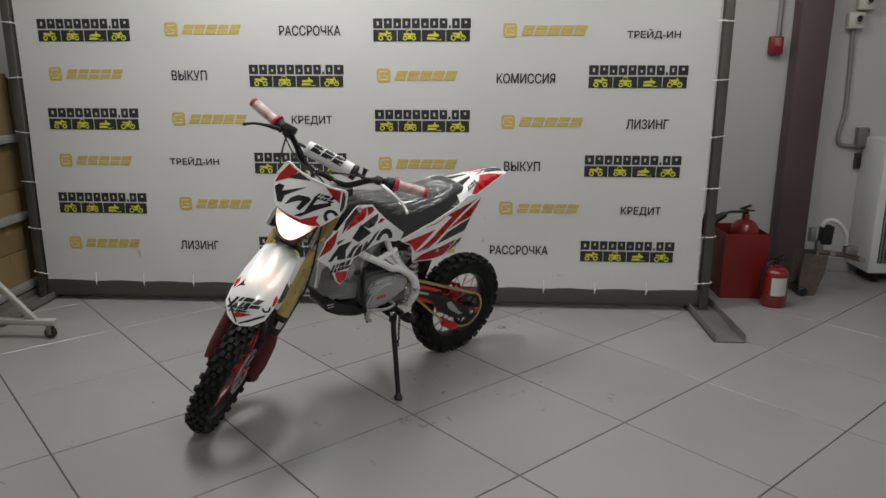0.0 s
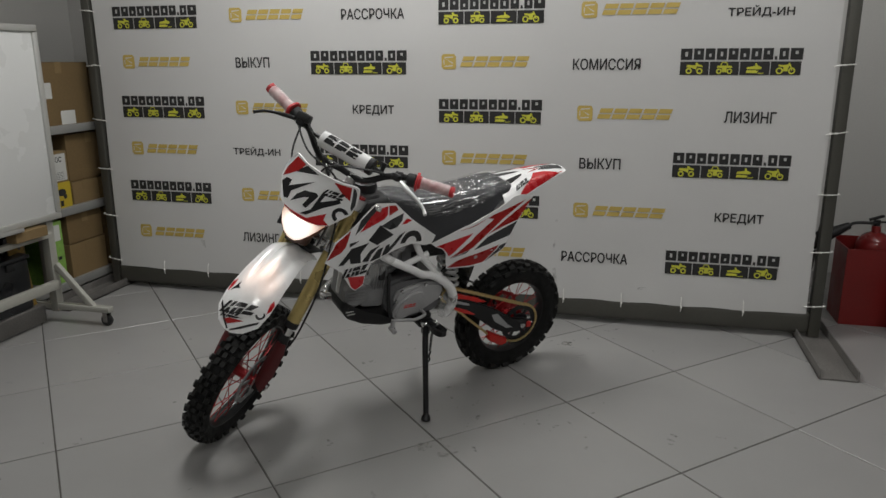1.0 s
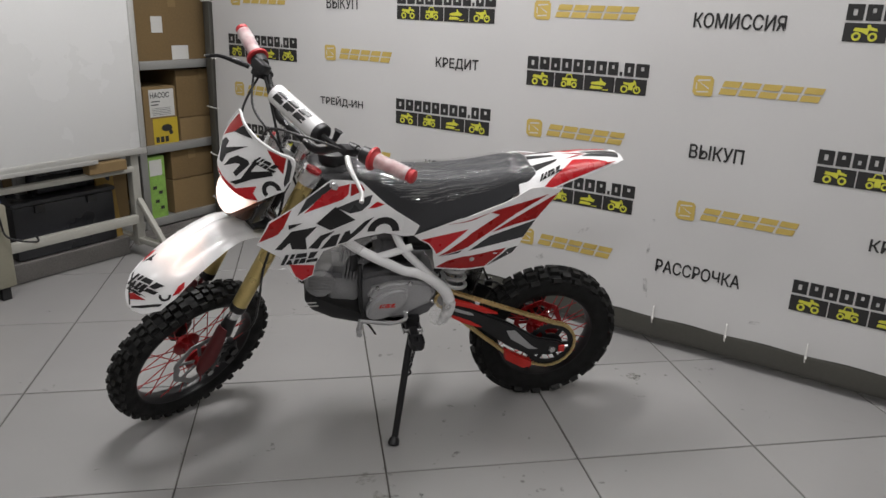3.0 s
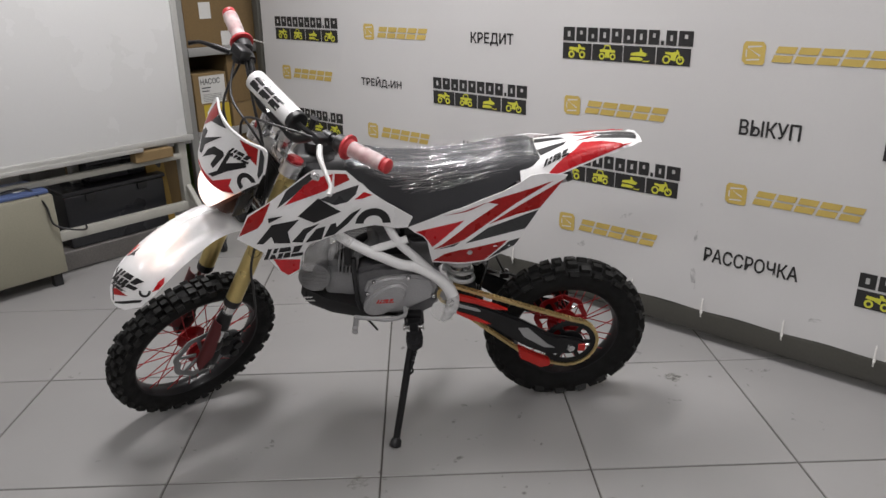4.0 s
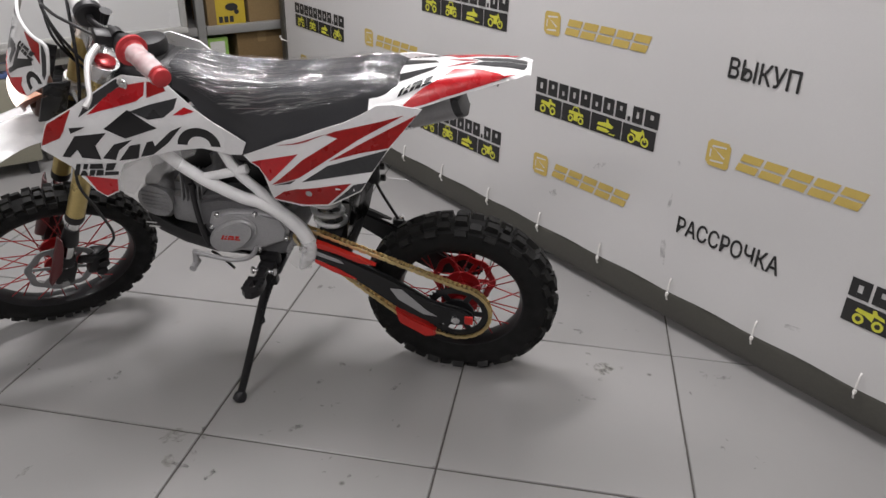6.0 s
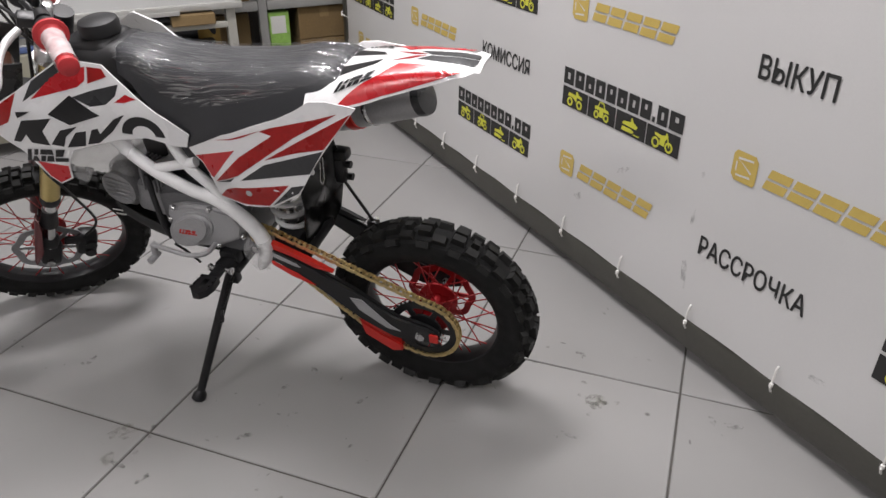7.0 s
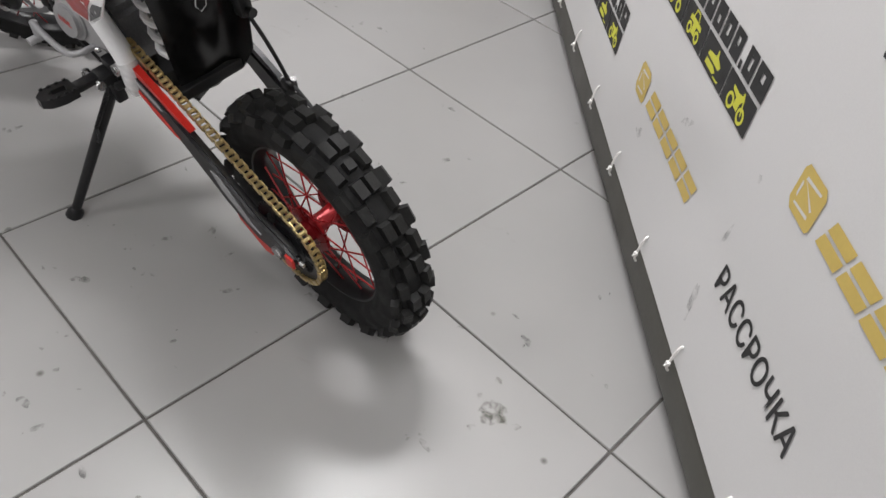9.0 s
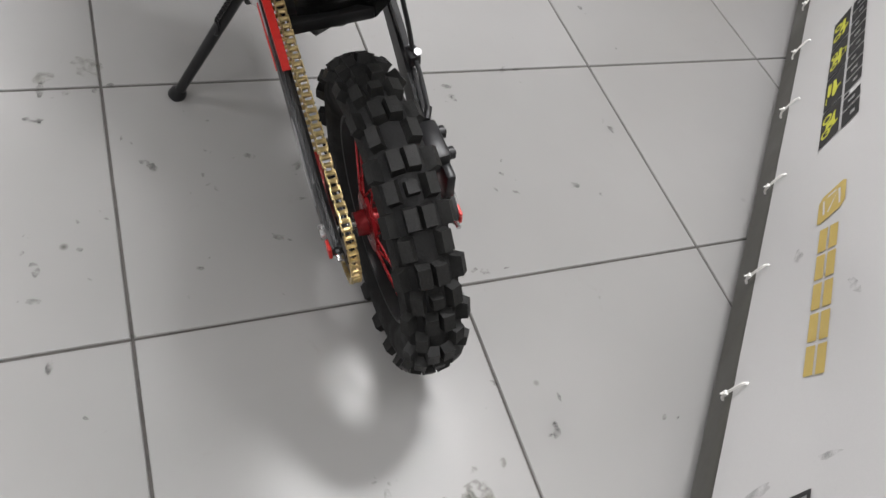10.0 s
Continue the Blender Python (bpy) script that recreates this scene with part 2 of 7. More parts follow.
M = {
    "tile": tile_material(),
    "grout": mat("dark grout", (0.078, 0.074, 0.068), 0.9, bump=0.4, vary=0.4, scale=20),
    "wall": mat("grey painted plaster", (0.46, 0.455, 0.44), 0.75, vary=0.06, scale=1.5, bump=0.25),
    "ceiling": mat("white ceiling board", (0.7, 0.7, 0.69), 0.9, bump=0.2),
    "skirting": mat("grey skirting tile", (0.3, 0.29, 0.28), 0.5),
    "vinyl": mat("white banner vinyl", (0.57, 0.566, 0.56), 0.5, vary=0.035, scale=2.5, bump=0.06, fine=400),
    "ink": mat("black ink", (0.018, 0.018, 0.018), 0.55),
    "gold_ink": mat("ochre ink", (0.52, 0.385, 0.1), 0.5, vary=0.05),
    "lime_ink": mat("yellow green ink", (0.55, 0.55, 0.05), 0.5, vary=0.05),
    "steel": mat("grey painted steel tube", (0.072, 0.07, 0.06), 0.5, metal=0.2, vary=0.1, scale=5, bump=0.03),
    "steel_dark": mat("dull bent steel", (0.22, 0.21, 0.2), 0.5, metal=0.6, vary=0.25, scale=8),
    "tie": mat("white nylon", (0.72, 0.71, 0.68), 0.4),
    "white": mat("glossy white plastic", (0.8, 0.8, 0.8), 0.25, vary=0.03, coat=0.5),
    "frame_white": mat("white powder coat", (0.84, 0.84, 0.84), 0.42, vary=0.03),
    "red": mat("red gloss decal", (0.47, 0.010, 0.015), 0.3, vary=0.16, scale=22, coat=0.12),
    "red_deep": mat("deep red gloss decal", (0.32, 0.010, 0.009), 0.32, vary=0.2, scale=22, coat=0.04, spec=0.35),
    "guard_red": mat("dark red moulded plastic", (0.085, 0.007, 0.009), 0.38, vary=0.15),
    "black_decal": mat("black gloss decal", (0.012, 0.012, 0.013), 0.35, coat=0.1, spec=0.35),
    "grey_decal": mat("charcoal gloss decal", (0.034, 0.035, 0.037), 0.33, vary=0.2, scale=14, coat=0.15, spec=0.4),
    "rubber": mat("tyre rubber", (0.007, 0.007, 0.007), 0.75, spec=0.3, vary=0.35, scale=30, bump=0.5, fine=300, rvary=0.15),
    "tread": mat("worn tread rubber", (0.0105, 0.0105, 0.01), 0.6, spec=0.3, vary=0.5, scale=25, bump=0.4, fine=300, rvary=0.15),
    "rim_amber": mat("dull brown plastic", (0.09, 0.035, 0.02), 0.3),
    "ochre": mat("ochre cardboard", (0.26, 0.165, 0.035), 0.7, vary=0.15),
    "grip": mat("red grip rubber", (0.5, 0.035, 0.04), 0.5, bump=0.2),
    "gloss_black": mat("glossy black plastic", (0.007, 0.007, 0.007), 0.22, spec=0.4),
    "black_plastic": mat("black plastic", (0.01, 0.01, 0.011), 0.45, bump=0.15, fine=250),
    "black_metal": mat("black painted metal", (0.011, 0.011, 0.012), 0.38, vary=0.2, spec=0.35),
    "alloy": mat("cast grey alloy", (0.37, 0.37, 0.375), 0.42, metal=0.2, vary=0.12, scale=20, bump=0.25, fine=250),
    "alloy_mid": mat("cast alloy, mid grey", (0.25, 0.25, 0.255), 0.45, metal=0.2, vary=0.22, scale=24, bump=0.3, fine=250),
    "alloy_dark": mat("dark cast alloy", (0.15, 0.15, 0.155), 0.45, metal=0.25, vary=0.2, scale=20, bump=0.3, fine=250),
    "alloy_bright": mat("bright alloy", (0.62, 0.62, 0.62), 0.25, metal=0.95, vary=0.1, scale=15),
    "lever": mat("satin alloy", (0.72, 0.72, 0.71), 0.35, metal=0.35),
    "chrome": mat("polished steel", (0.75, 0.75, 0.75), 0.12, metal=1.0),
    "gold": mat("gold anodised tube", (0.6, 0.47, 0.19), 0.33, metal=0.65, vary=0.1),
    "chain": mat("gold chain", (0.62, 0.48, 0.23), 0.35, metal=0.85, vary=0.2, scale=40),
    "red_metal": mat("red anodised metal", (0.34, 0.014, 0.018), 0.32, metal=0.35, vary=0.1),
    "orange_red": mat("bright red plastic", (0.55, 0.02, 0.014), 0.35, vary=0.15),
    "seat": mat("dark grey seat vinyl", (0.038, 0.039, 0.043), 0.45, vary=0.12, scale=9, bump=0.3, fine=350),
    "film": film_material("clear wrapping film", 0.024, 0.5, 0.064, (2.2, 80, 8)),
    "film_milky": haze_material("crumpled milky film", 0.75),
    "film_dull": haze_material("hazy wrapping film", 0.5),
    "film_thin": haze_material("thin hazy film", 0.16),
    "scuff": scuff_material("dark scuff", (0.04, 0.038, 0.035), 0.5),
    "drip": scuff_material("dried drip", (0.15, 0.15, 0.11), 0.4),
    "scuff_grey": scuff_material("grey smear", (0.2, 0.2, 0.2)),
    "panel_glow": glow("glowing diffuser of an assumed lamp", (1.0, 0.965, 0.93), 4.0),
    "board": mat("white enamel board", (0.56, 0.565, 0.56), 0.28, vary=0.02, scale=2, spec=0.3),
    "alu": mat("aluminium profile", (0.5, 0.5, 0.48), 0.4, metal=0.6, vary=0.06),
    "grey_paint": mat("light grey painted steel", (0.34, 0.335, 0.3), 0.45, vary=0.08),
    "shelf": mat("grey shelf steel", (0.26, 0.26, 0.25), 0.5, metal=0.3, vary=0.1),
    "card": mat("brown cardboard", (0.138, 0.09, 0.036), 0.85, vary=0.14, scale=4, bump=0.2),
    "card_light": mat("light brown cardboard", (0.182, 0.122, 0.052), 0.85, vary=0.14, scale=4, bump=0.2),
    "label": mat("white paper label", (0.5, 0.5, 0.48), 0.7),
    "yellow": mat("yellow printed card", (0.42, 0.31, 0.02), 0.55),
    "lime": mat("lime printed card", (0.2, 0.36, 0.07), 0.55, vary=0.25, scale=30),
    "beige": mat("beige plastic casing", (0.22, 0.21, 0.16), 0.5),
    "blue": mat("dull blue plastic", (0.06, 0.09, 0.2), 0.45),
    "black_box": mat("black crate plastic", (0.018, 0.019, 0.022), 0.3, vary=0.3, scale=3),
    "ext_red": mat("extinguisher red paint", (0.2, 0.012, 0.012), 0.3, vary=0.12, coat=0.3),
    "box_red": mat("red painted sheet steel", (0.2, 0.012, 0.011), 0.4, vary=0.12),
    "maroon": mat("maroon painted steel", (0.095, 0.064, 0.066), 0.5, vary=0.1, scale=3),
    "white_metal": mat("white painted sheet metal", (0.62, 0.62, 0.6), 0.4, vary=0.04),
    "socket": mat("ivory socket plastic", (0.5, 0.5, 0.44), 0.4),
    "brown_steel": mat("worn brownish steel", (0.13, 0.1, 0.085), 0.5, metal=0.35, vary=0.4, scale=18, bump=0.1),
    "pale_red": mat("faded pink plastic", (0.3, 0.12, 0.11), 0.45, vary=0.3, scale=40),
    "brown_pad": mat("brown plastic", (0.08, 0.05, 0.03), 0.5),
}

# ---- mesh helpers ----
from mathutils.geometry import delaunay_2d_cdt


def part(name, bm, material, parent=None, label="", smooth=True, angle=40):
    """Links a bmesh as one mesh object, under a thing or a part."""
    mesh = bpy.data.meshes.new(name)
    bm.normal_update()
    if smooth:
        lim = math.cos(radians(angle))
        for f in bm.faces:
            f.smooth = True
        for e in bm.edges:
            if len(e.link_faces) == 2 and e.link_faces[0].normal.dot(e.link_faces[1].normal) < lim:
                e.smooth = False
    bm.to_mesh(mesh)
    bm.free()
    mesh.materials.append(material)
    ob = new(name, mesh)
    if parent:
        ob.parent = parent
    if label:
        ob["label"] = label
    return ob


def empty(name, m=None, parent=None):
    ob = new(name)
    ob.empty_display_size = 0.1
    if m is not None:
        ob.matrix_world = m
    if parent:
        ob.parent = parent
    return ob


def box(bm, c, s, bevel=0.0, m=None, seg=2):
    """A box of size s about c, with rounded edges."""
    r = bmesh.ops.create_cube(bm, size=1.0, matrix=Matrix.Translation(c) @ Matrix.Diagonal((*s, 1)))
    vs = r["verts"]
    if bevel:
        es = list({e for v in vs for e in v.link_edges})
        g = bmesh.ops.bevel(bm, geom=es, offset=bevel, segments=seg, affect="EDGES", profile=0.5, clamp_overlap=True)
        vs = list({v for f in g["faces"] for v in f.verts} | {v for v in vs if v.is_valid})
    if m is not None:
        bmesh.ops.transform(bm, matrix=m, verts=[v for v in vs if v.is_valid])
    return bm


def abox(lo, hi, bevel=0.0, m=None, bm=None):
    bm = bm or bmesh.new()
    return box(bm, [(a + b) / 2 for a, b in zip(lo, hi)], [b - a for a, b in zip(lo, hi)], bevel, m)


def tube(bm, pts, r, sides=10, cap=True, smooth_steps=0):
    """A round tube along points; r is one radius or one for each point."""
    pts = [Vector(p) for p in pts]
    if smooth_steps:
        fine = []
        for i in range(len(pts) - 1):
            p0, p1, p2, p3 = pts[max(0, i - 1)], pts[i], pts[i + 1], pts[min(len(pts) - 1, i + 2)]
            for k in range(smooth_steps):
                t = k / smooth_steps
                fine.append(0.5 * (2 * p1 + (p2 - p0) * t + (2 * p0 - 5 * p1 + 4 * p2 - p3) * t * t + (3 * p1 - p0 - 3 * p2 + p3) * t ** 3))
        fine.append(pts[-1])
        if not isinstance(r, (int, float)):
            r = [r[min(i // smooth_steps, len(r) - 1)] * (1 - (i % smooth_steps) / smooth_steps) + r[min(i // smooth_steps + 1, len(r) - 1)] * ((i % smooth_steps) / smooth_steps) for i in range(len(fine))]
        pts = fine
    rr = [r] * len(pts) if isinstance(r, (int, float)) else r
    rings, up = [], None
    for i, p in enumerate(pts):
        d = (pts[min(i + 1, len(pts) - 1)] - pts[max(i - 1, 0)]).normalized()
        if up is None:
            up = d.orthogonal().normalized()
        up = (up - d * up.dot(d)).normalized()
        side = d.cross(up)
        rings.append([bm.verts.new(p + (up * math.cos(a) + side * math.sin(a)) * rr[i]) for a in (2 * math.pi * k / sides for k in range(sides))])
    for a, b in zip(rings, rings[1:]):
        for k in range(sides):
            bm.faces.new((a[k], a[(k + 1) % sides], b[(k + 1) % sides], b[k]))
    if cap:
        bm.faces.new(rings[0][::-1])
        bm.faces.new(rings[-1])
    return bm


def lathe(bm, profile, m=None, sides=32, closed=False):
    """A turned body about the y axis: profile of (radius, y)."""
    rings = []
    for k in range(sides):
        a = 2 * math.pi * k / sides
        rings.append([bm.verts.new((r * math.cos(a), y, r * math.sin(a))) for r, y in profile])
    n = len(profile)
    new_faces = []
    for k in range(sides):
        a, b = rings[k], rings[(k + 1) % sides]
        for i in range(n if closed else n - 1):
            j = (i + 1) % n
            new_faces.append(bm.faces.new((a[i], a[j], b[j], b[i])))
    if m is not None:
        bmesh.ops.transform(bm, matrix=m, verts=[v for r in rings for v in r])
    bmesh.ops.remove_doubles(bm, verts=[v for r in rings for v in r], dist=1e-5)
    return bm


def sheet(poly, surf, off=0.0, thick=0.003, step=0.02, bm=None, holes=()):
    """A shell over the flat outline poly, bent by surf(u, v) -> Vector, off metres above it and thick metres deep."""
    bm = bm or bmesh.new()
    verts, edges = [], []
    for ring in (poly, *holes):
        pts = []
        for (x0, y0), (x1, y1) in zip(ring, list(ring[1:]) + [ring[0]]):
            k = max(1, int(math.hypot(x1 - x0, y1 - y0) / step))
            pts += [Vector((x0 + (x1 - x0) * i / k, y0 + (y1 - y0) * i / k)) for i in range(k)]
        s = len(verts)
        verts += pts
        edges += [(s + i, s + (i + 1) % len(pts)) for i in range(len(pts))]
    rim = list(verts)
    xs, ys = [p[0] for p in poly], [p[1] for p in poly]

    def inside(x, y, ring):
        c = False
        for (x0, y0), (x1, y1) in zip(ring, list(ring[1:]) + [ring[0]]):
            if (y0 > y) != (y1 > y) and x < (x1 - x0) * (y - y0) / (y1 - y0) + x0:
                c = not c
        return c
    y = min(ys) + step / 2
    while y < max(ys):
        x = min(xs) + step / 2
        while x < max(xs):
            if inside(x, y, poly) and not any(inside(x, y, h) for h in holes) and all((x - q.x) ** 2 + (y - q.y) ** 2 > (step * 0.5) ** 2 for q in rim):
                verts.append(Vector((x, y)))
            x += step
        y += step
    vo, _, fo, *_ = delaunay_2d_cdt(verts, edges, [], 2 if holes else 1, 1e-6)
    if holes:
        fo = [f for f in fo if not any(inside(sum(vo[i].x for i in f) / 3, sum(vo[i].y for i in f) / 3, h) for h in holes)]
    e = 1e-3
    top, bot = [], []
    for q in vo:
        p = Vector(surf(q.x, q.y))
        nrm = (Vector(surf(q.x + e, q.y)) - Vector(surf(q.x - e, q.y))).cross(Vector(surf(q.x, q.y + e)) - Vector(surf(q.x, q.y - e))).normalized()
        top.append(bm.verts.new(p + nrm * off))
        bot.append(bm.verts.new(p + nrm * (off - thick)))
    count = {}
    for f in fo:
        f = list(f)
        a = (vo[f[1]] - vo[f[0]]).cross(vo[f[2]] - vo[f[0]])
        if a < 0:
            f.reverse()
        try:
            bm.faces.new([top[i] for i in f])
            bm.faces.new([bot[i] for i in reversed(f)])
        except ValueError:
            continue
        for i, j in zip(f, f[1:] + f[:1]):
            count[(i, j)] = True
    for i, j in count:
        if (j, i) not in count:
            bm.faces.new((top[j], top[i], bot[i], bot[j]))
    for v in top + bot:
        if not v.link_faces:
            bm.verts.remove(v)
    return bm


def prism(bm, poly, z0, z1, place=lambda x, y, z: (x, y, z)):
    """A flat outline made solid between two depths."""
    a = [bm.verts.new(place(x, y, z0)) for x, y in poly]
    b = [bm.verts.new(place(x, y, z1)) for x, y in poly]
    fs = [bm.faces.new(a[::-1]), bm.faces.new(b)]
    for i in range(len(poly)):
        j = (i + 1) % len(poly)
        fs.append(bm.faces.new((a[i], a[j], b[j], b[i])))
    bmesh.ops.recalc_face_normals(bm, faces=fs)
    return bm


# ---- the room ----
ROOM = (-3.25, 4.6, -6.0, 2.3)
x0, x1, y0, y1 = ROOM
W = 0.15


def wall(name, lo, hi, label):
    return tagged(part(name, abox(lo, hi), M["wall"], smooth=False), label, "wall", kind="structure")


wall("wall_north", (x0 - W, y1, 0), (x1 + W, y1 + W, CEIL), "grey painted plaster wall behind the banner")
# south and east walls and ceiling are unseen, assumed to close the room
wall("wall_south", (x0 - W, y0 - W, 0), (x1 + W, y0, CEIL), "assumed grey painted plaster wall, out of view")
wall("wall_west", (x0 - W, y0, 0), (x0, y1, CEIL), "grey painted plaster wall behind the shelves")
wall("wall_east", (x1, y0, 0), (x1 + W, y1, CEIL), "assumed grey painted plaster wall, out of view")
tagged(part("ceiling", abox((x0 - W, y0 - W, CEIL), (x1 + W, y1 + W, CEIL + W)), M["ceiling"], smooth=False), "assumed white ceiling, out of view", "ceiling", kind="structure")
skirt = bmesh.new()
box(skirt, ((x0 + x1) / 2, y1 - 0.006, 0.05), (x1 - x0 - 0.03, 0.012, 0.1), 0.003)
tagged(part("baseboard", skirt, M["skirting"], smooth=False), "grey tile skirting along the wall", "baseboard", kind="structure")

# ---- floor: square tiles laid askew to the banner ----
TILE, JOINT, TURN_DEG = 0.6, 0.0055, 43.5
floor = tagged(part("floor", abox((x0 - W, y0 - W, -0.2), (x1 + W, y1 + W, -0.0035)), M["grout"], smooth=False), "grey glazed floor tiles with thin dark joints, scuffed", "floor", kind="structure")


def assumed_ceiling_lamp(x, y, sx, sy):
    lamp = empty("assumed_ceiling_lamp", pose(x, y, CEIL))
    fr = bmesh.new()
    for s in (-1, 1):
        box(fr, (s * (sx / 2 + 0.012), 0, -0.03), (0.024, sy + 0.048, 0.06), 0.003)
        box(fr, (0, s * (sy / 2 + 0.012), -0.03), (sx, 0.024, 0.06), 0.003)
    part("frame", fr, M["white_metal"], lamp, smooth=False)
    part("diffuser", box(bmesh.new(), (0, 0, -0.03), (sx - 0.002, sy - 0.002, 0.03)), M["panel_glow"], lamp, "lit white diffuser", smooth=False)
    return tagged(lamp, "assumed lit ceiling lamp, out of view, with white frame and diffuser", "ceiling lamp", "ceiling lamps")


for lx, ly, sx, sy, power in LAMPS:
    assumed_ceiling_lamp(lx, ly, sx, sy)

# ---- banner wall ----
BY = 1.375                      # plane of the sheet
BX0, BX1, BZ0, BZ1 = -2.325, 1.505, 0.142, 2.02


def sag(u, v):
    """Soft waves of the stretched sheet."""
    edge = min(1.0, max(0.0, 1 - (v - BZ0) / 0.22))
    w = 0.0035 * math.sin(2.1 * u + 0.7) + 0.0025 * math.sin(3.7 * v + 1.3 * u)
    return w * (1 - edge) + edge * (0.0015 * math.sin(21.2 * u + 0.6) - 0.003)


def on_banner(u, v):
    return Vector((u, BY + sag(u, v), v))


TIES_X = [1.216 - 0.295 * k for k in range(12)]
TIES_Z = [0.17, 0.44, 0.715, 1.0, 1.3, 1.6, 1.88]


def banner_outline():
    out = []
    n = 96
    for i in range(n + 1):
        u = BX0 + (BX1 - BX0) * i / n
        near = min(abs(u - t) for t in TIES_X)
        out.append((u, BZ0 - 0.02 + 0.006 * (1 - math.cos(2 * math.pi * min(near, 0.148) / 0.296)) / 2))
    out += [(BX1 - 0.006, 0.6), (BX1, 1.0), (BX1 - 0.006, 1.45), (BX1, BZ1), (BX0, BZ1), (BX0 + 0.005, 1.2), (BX0, 0.7)]
    return out


stand = empty("banner_stand", pose(0, 0, 0))
tagged(stand, "grey steel tube frame holding a printed white banner", "banner stand")
part("banner_sheet", sheet(banner_outline(), on_banner, 0, 0.0012, 0.045), M["vinyl"], stand, "white vinyl sheet printed with logos and words, scuffed")
TY = 1.398
part("bottom_tube", box(bmesh.new(), ((BX0 + BX1) / 2, TY, 0.08), (BX1 - BX0 + 0.05, 0.052, 0.112), 0.0255, seg=5), M["steel"], stand)
part("top_tube", box(bmesh.new(), ((BX0 + BX1) / 2, TY, 2.06), (BX1 - BX0 + 0.05, 0.05, 0.05), 0.006), M["steel"], stand)
for px in (BX0 - 0.045, BX1 + 0.045):
    part("post", box(bmesh.new(), (px, TY, 1.05), (0.05, 0.05, 2.08), 0.006), M["steel"], stand)
    foot = bmesh.new()
    box(foot, (px - 0.005, 1.42, 0.005), (0.155, 1.08, 0.008), 0.001)
    for s in (-1, 1):
        box(foot, (px - 0.005 + s * 0.0745, 1.42, 0.025), (0.006, 1.08, 0.048), 0.001)
    part("foot", foot, M["steel_dark"], stand, "channel steel foot on the floor")
    brace = bmesh.new()
    tube(brace, [(px, TY + 0.03, 0.62), (px + 0.02, TY + 0.42, 0.05)], 0.014, 8)
    part("brace", brace, M["steel"], stand)

tie_b = bmesh.new()
tube(tie_b, [(0, -0.030, 0.098), (0, -0.037, 0.112), (0, -0.034, 0.15), (0, -0.029, 0.168), (0, -0.016, 0.166), (0, 0.0, 0.14), (0, 0.004, 0.118)], 0.0028, 6, smooth_steps=3)
box(tie_b, (0.001, -0.039, 0.122), (0.009, 0.007, 0.01), 0.001)
tube(tie_b, [(0.001, -0.041, 0.122), (0.003, -0.047, 0.118)], 0.0018, 5)
first = part("cable_tie", tie_b, M["tie"], stand, "white nylon strap")
first.matrix_world = pose(TIES_X[0], TY, 0)
rnd = random.Random(5)
for tx in TIES_X[1:]:
    o = new("cable_tie", first.data)
    o.parent, o.matrix_world = stand, pose(tx, TY, 0, 0, 0, rnd.uniform(-14, 14))
    o["label"] = "white nylon strap"
tie_s = bmesh.new()
side = [(-0.062, -0.036, 0), (-0.03, -0.043, 0.002), (0.02, -0.034, 0.004), (0.034, -0.02, 0.004), (0.034, 0.03, 0.0), (-0.034, 0.03, 0), (-0.06, -0.03, -0.004)]
tube(tie_s, side, 0.0026, 6, smooth_steps=3)
box(tie_s, (-0.02, -0.044, 0.003), (0.009, 0.006, 0.008), 0.001)
tube(tie_s, [(-0.02, -0.046, 0.003), (-0.045, -0.055, 0.006), (-0.06, -0.06, 0.004)], 0.0018, 5, smooth_steps=3)
side_tie = part("cable_tie", tie_s, M["tie"], stand, "white nylon strap")
side_tie.matrix_world = pose(BX1 + 0.045, TY, TIES_Z[0])
for tz in TIES_Z:
    for px, turn in ((BX1 + 0.045, 0), (BX0 - 0.045, 180)):
        if tz == TIES_Z[0] and turn == 0:
            continue
        o = new("cable_tie", side_tie.data)
        o.parent = stand
        o.matrix_world = pose(px, TY, tz) @ (Matrix.Diagonal((-1, 1, 1, 1)) if turn else Matrix.Identity(4)) @ pose(0, 0, 0, 0, rnd.uniform(-6, 6), 0)
        o["label"] = "white nylon strap"

# ---- print on the banner ----


def text_polys(word):
    """The flat mesh of a word in the built-in font: vertices and faces, 1 high."""
    cu = bpy.data.curves.new("word", "FONT")
    cu.body, cu.size, cu.resolution_u = word, 1.0, 3
    ob = bpy.data.objects.new("word", cu)
    scene.collection.objects.link(ob)
    me = bpy.data.meshes.new_from_object(ob.evaluated_get(bpy.context.evaluated_depsgraph_get()))
    vs, fs = [v.co.copy() for v in me.vertices], [list(p.vertices) for p in me.polygons]
    bpy.data.objects.remove(ob)
    bpy.data.curves.remove(cu)
    bpy.data.meshes.remove(me)
    return vs, fs


def letter_ends(word):
    """Where each letter of a word ends, along its line."""
    return [max(v.x for v in text_polys(word[:i + 1])[0]) for i in range(len(word))]


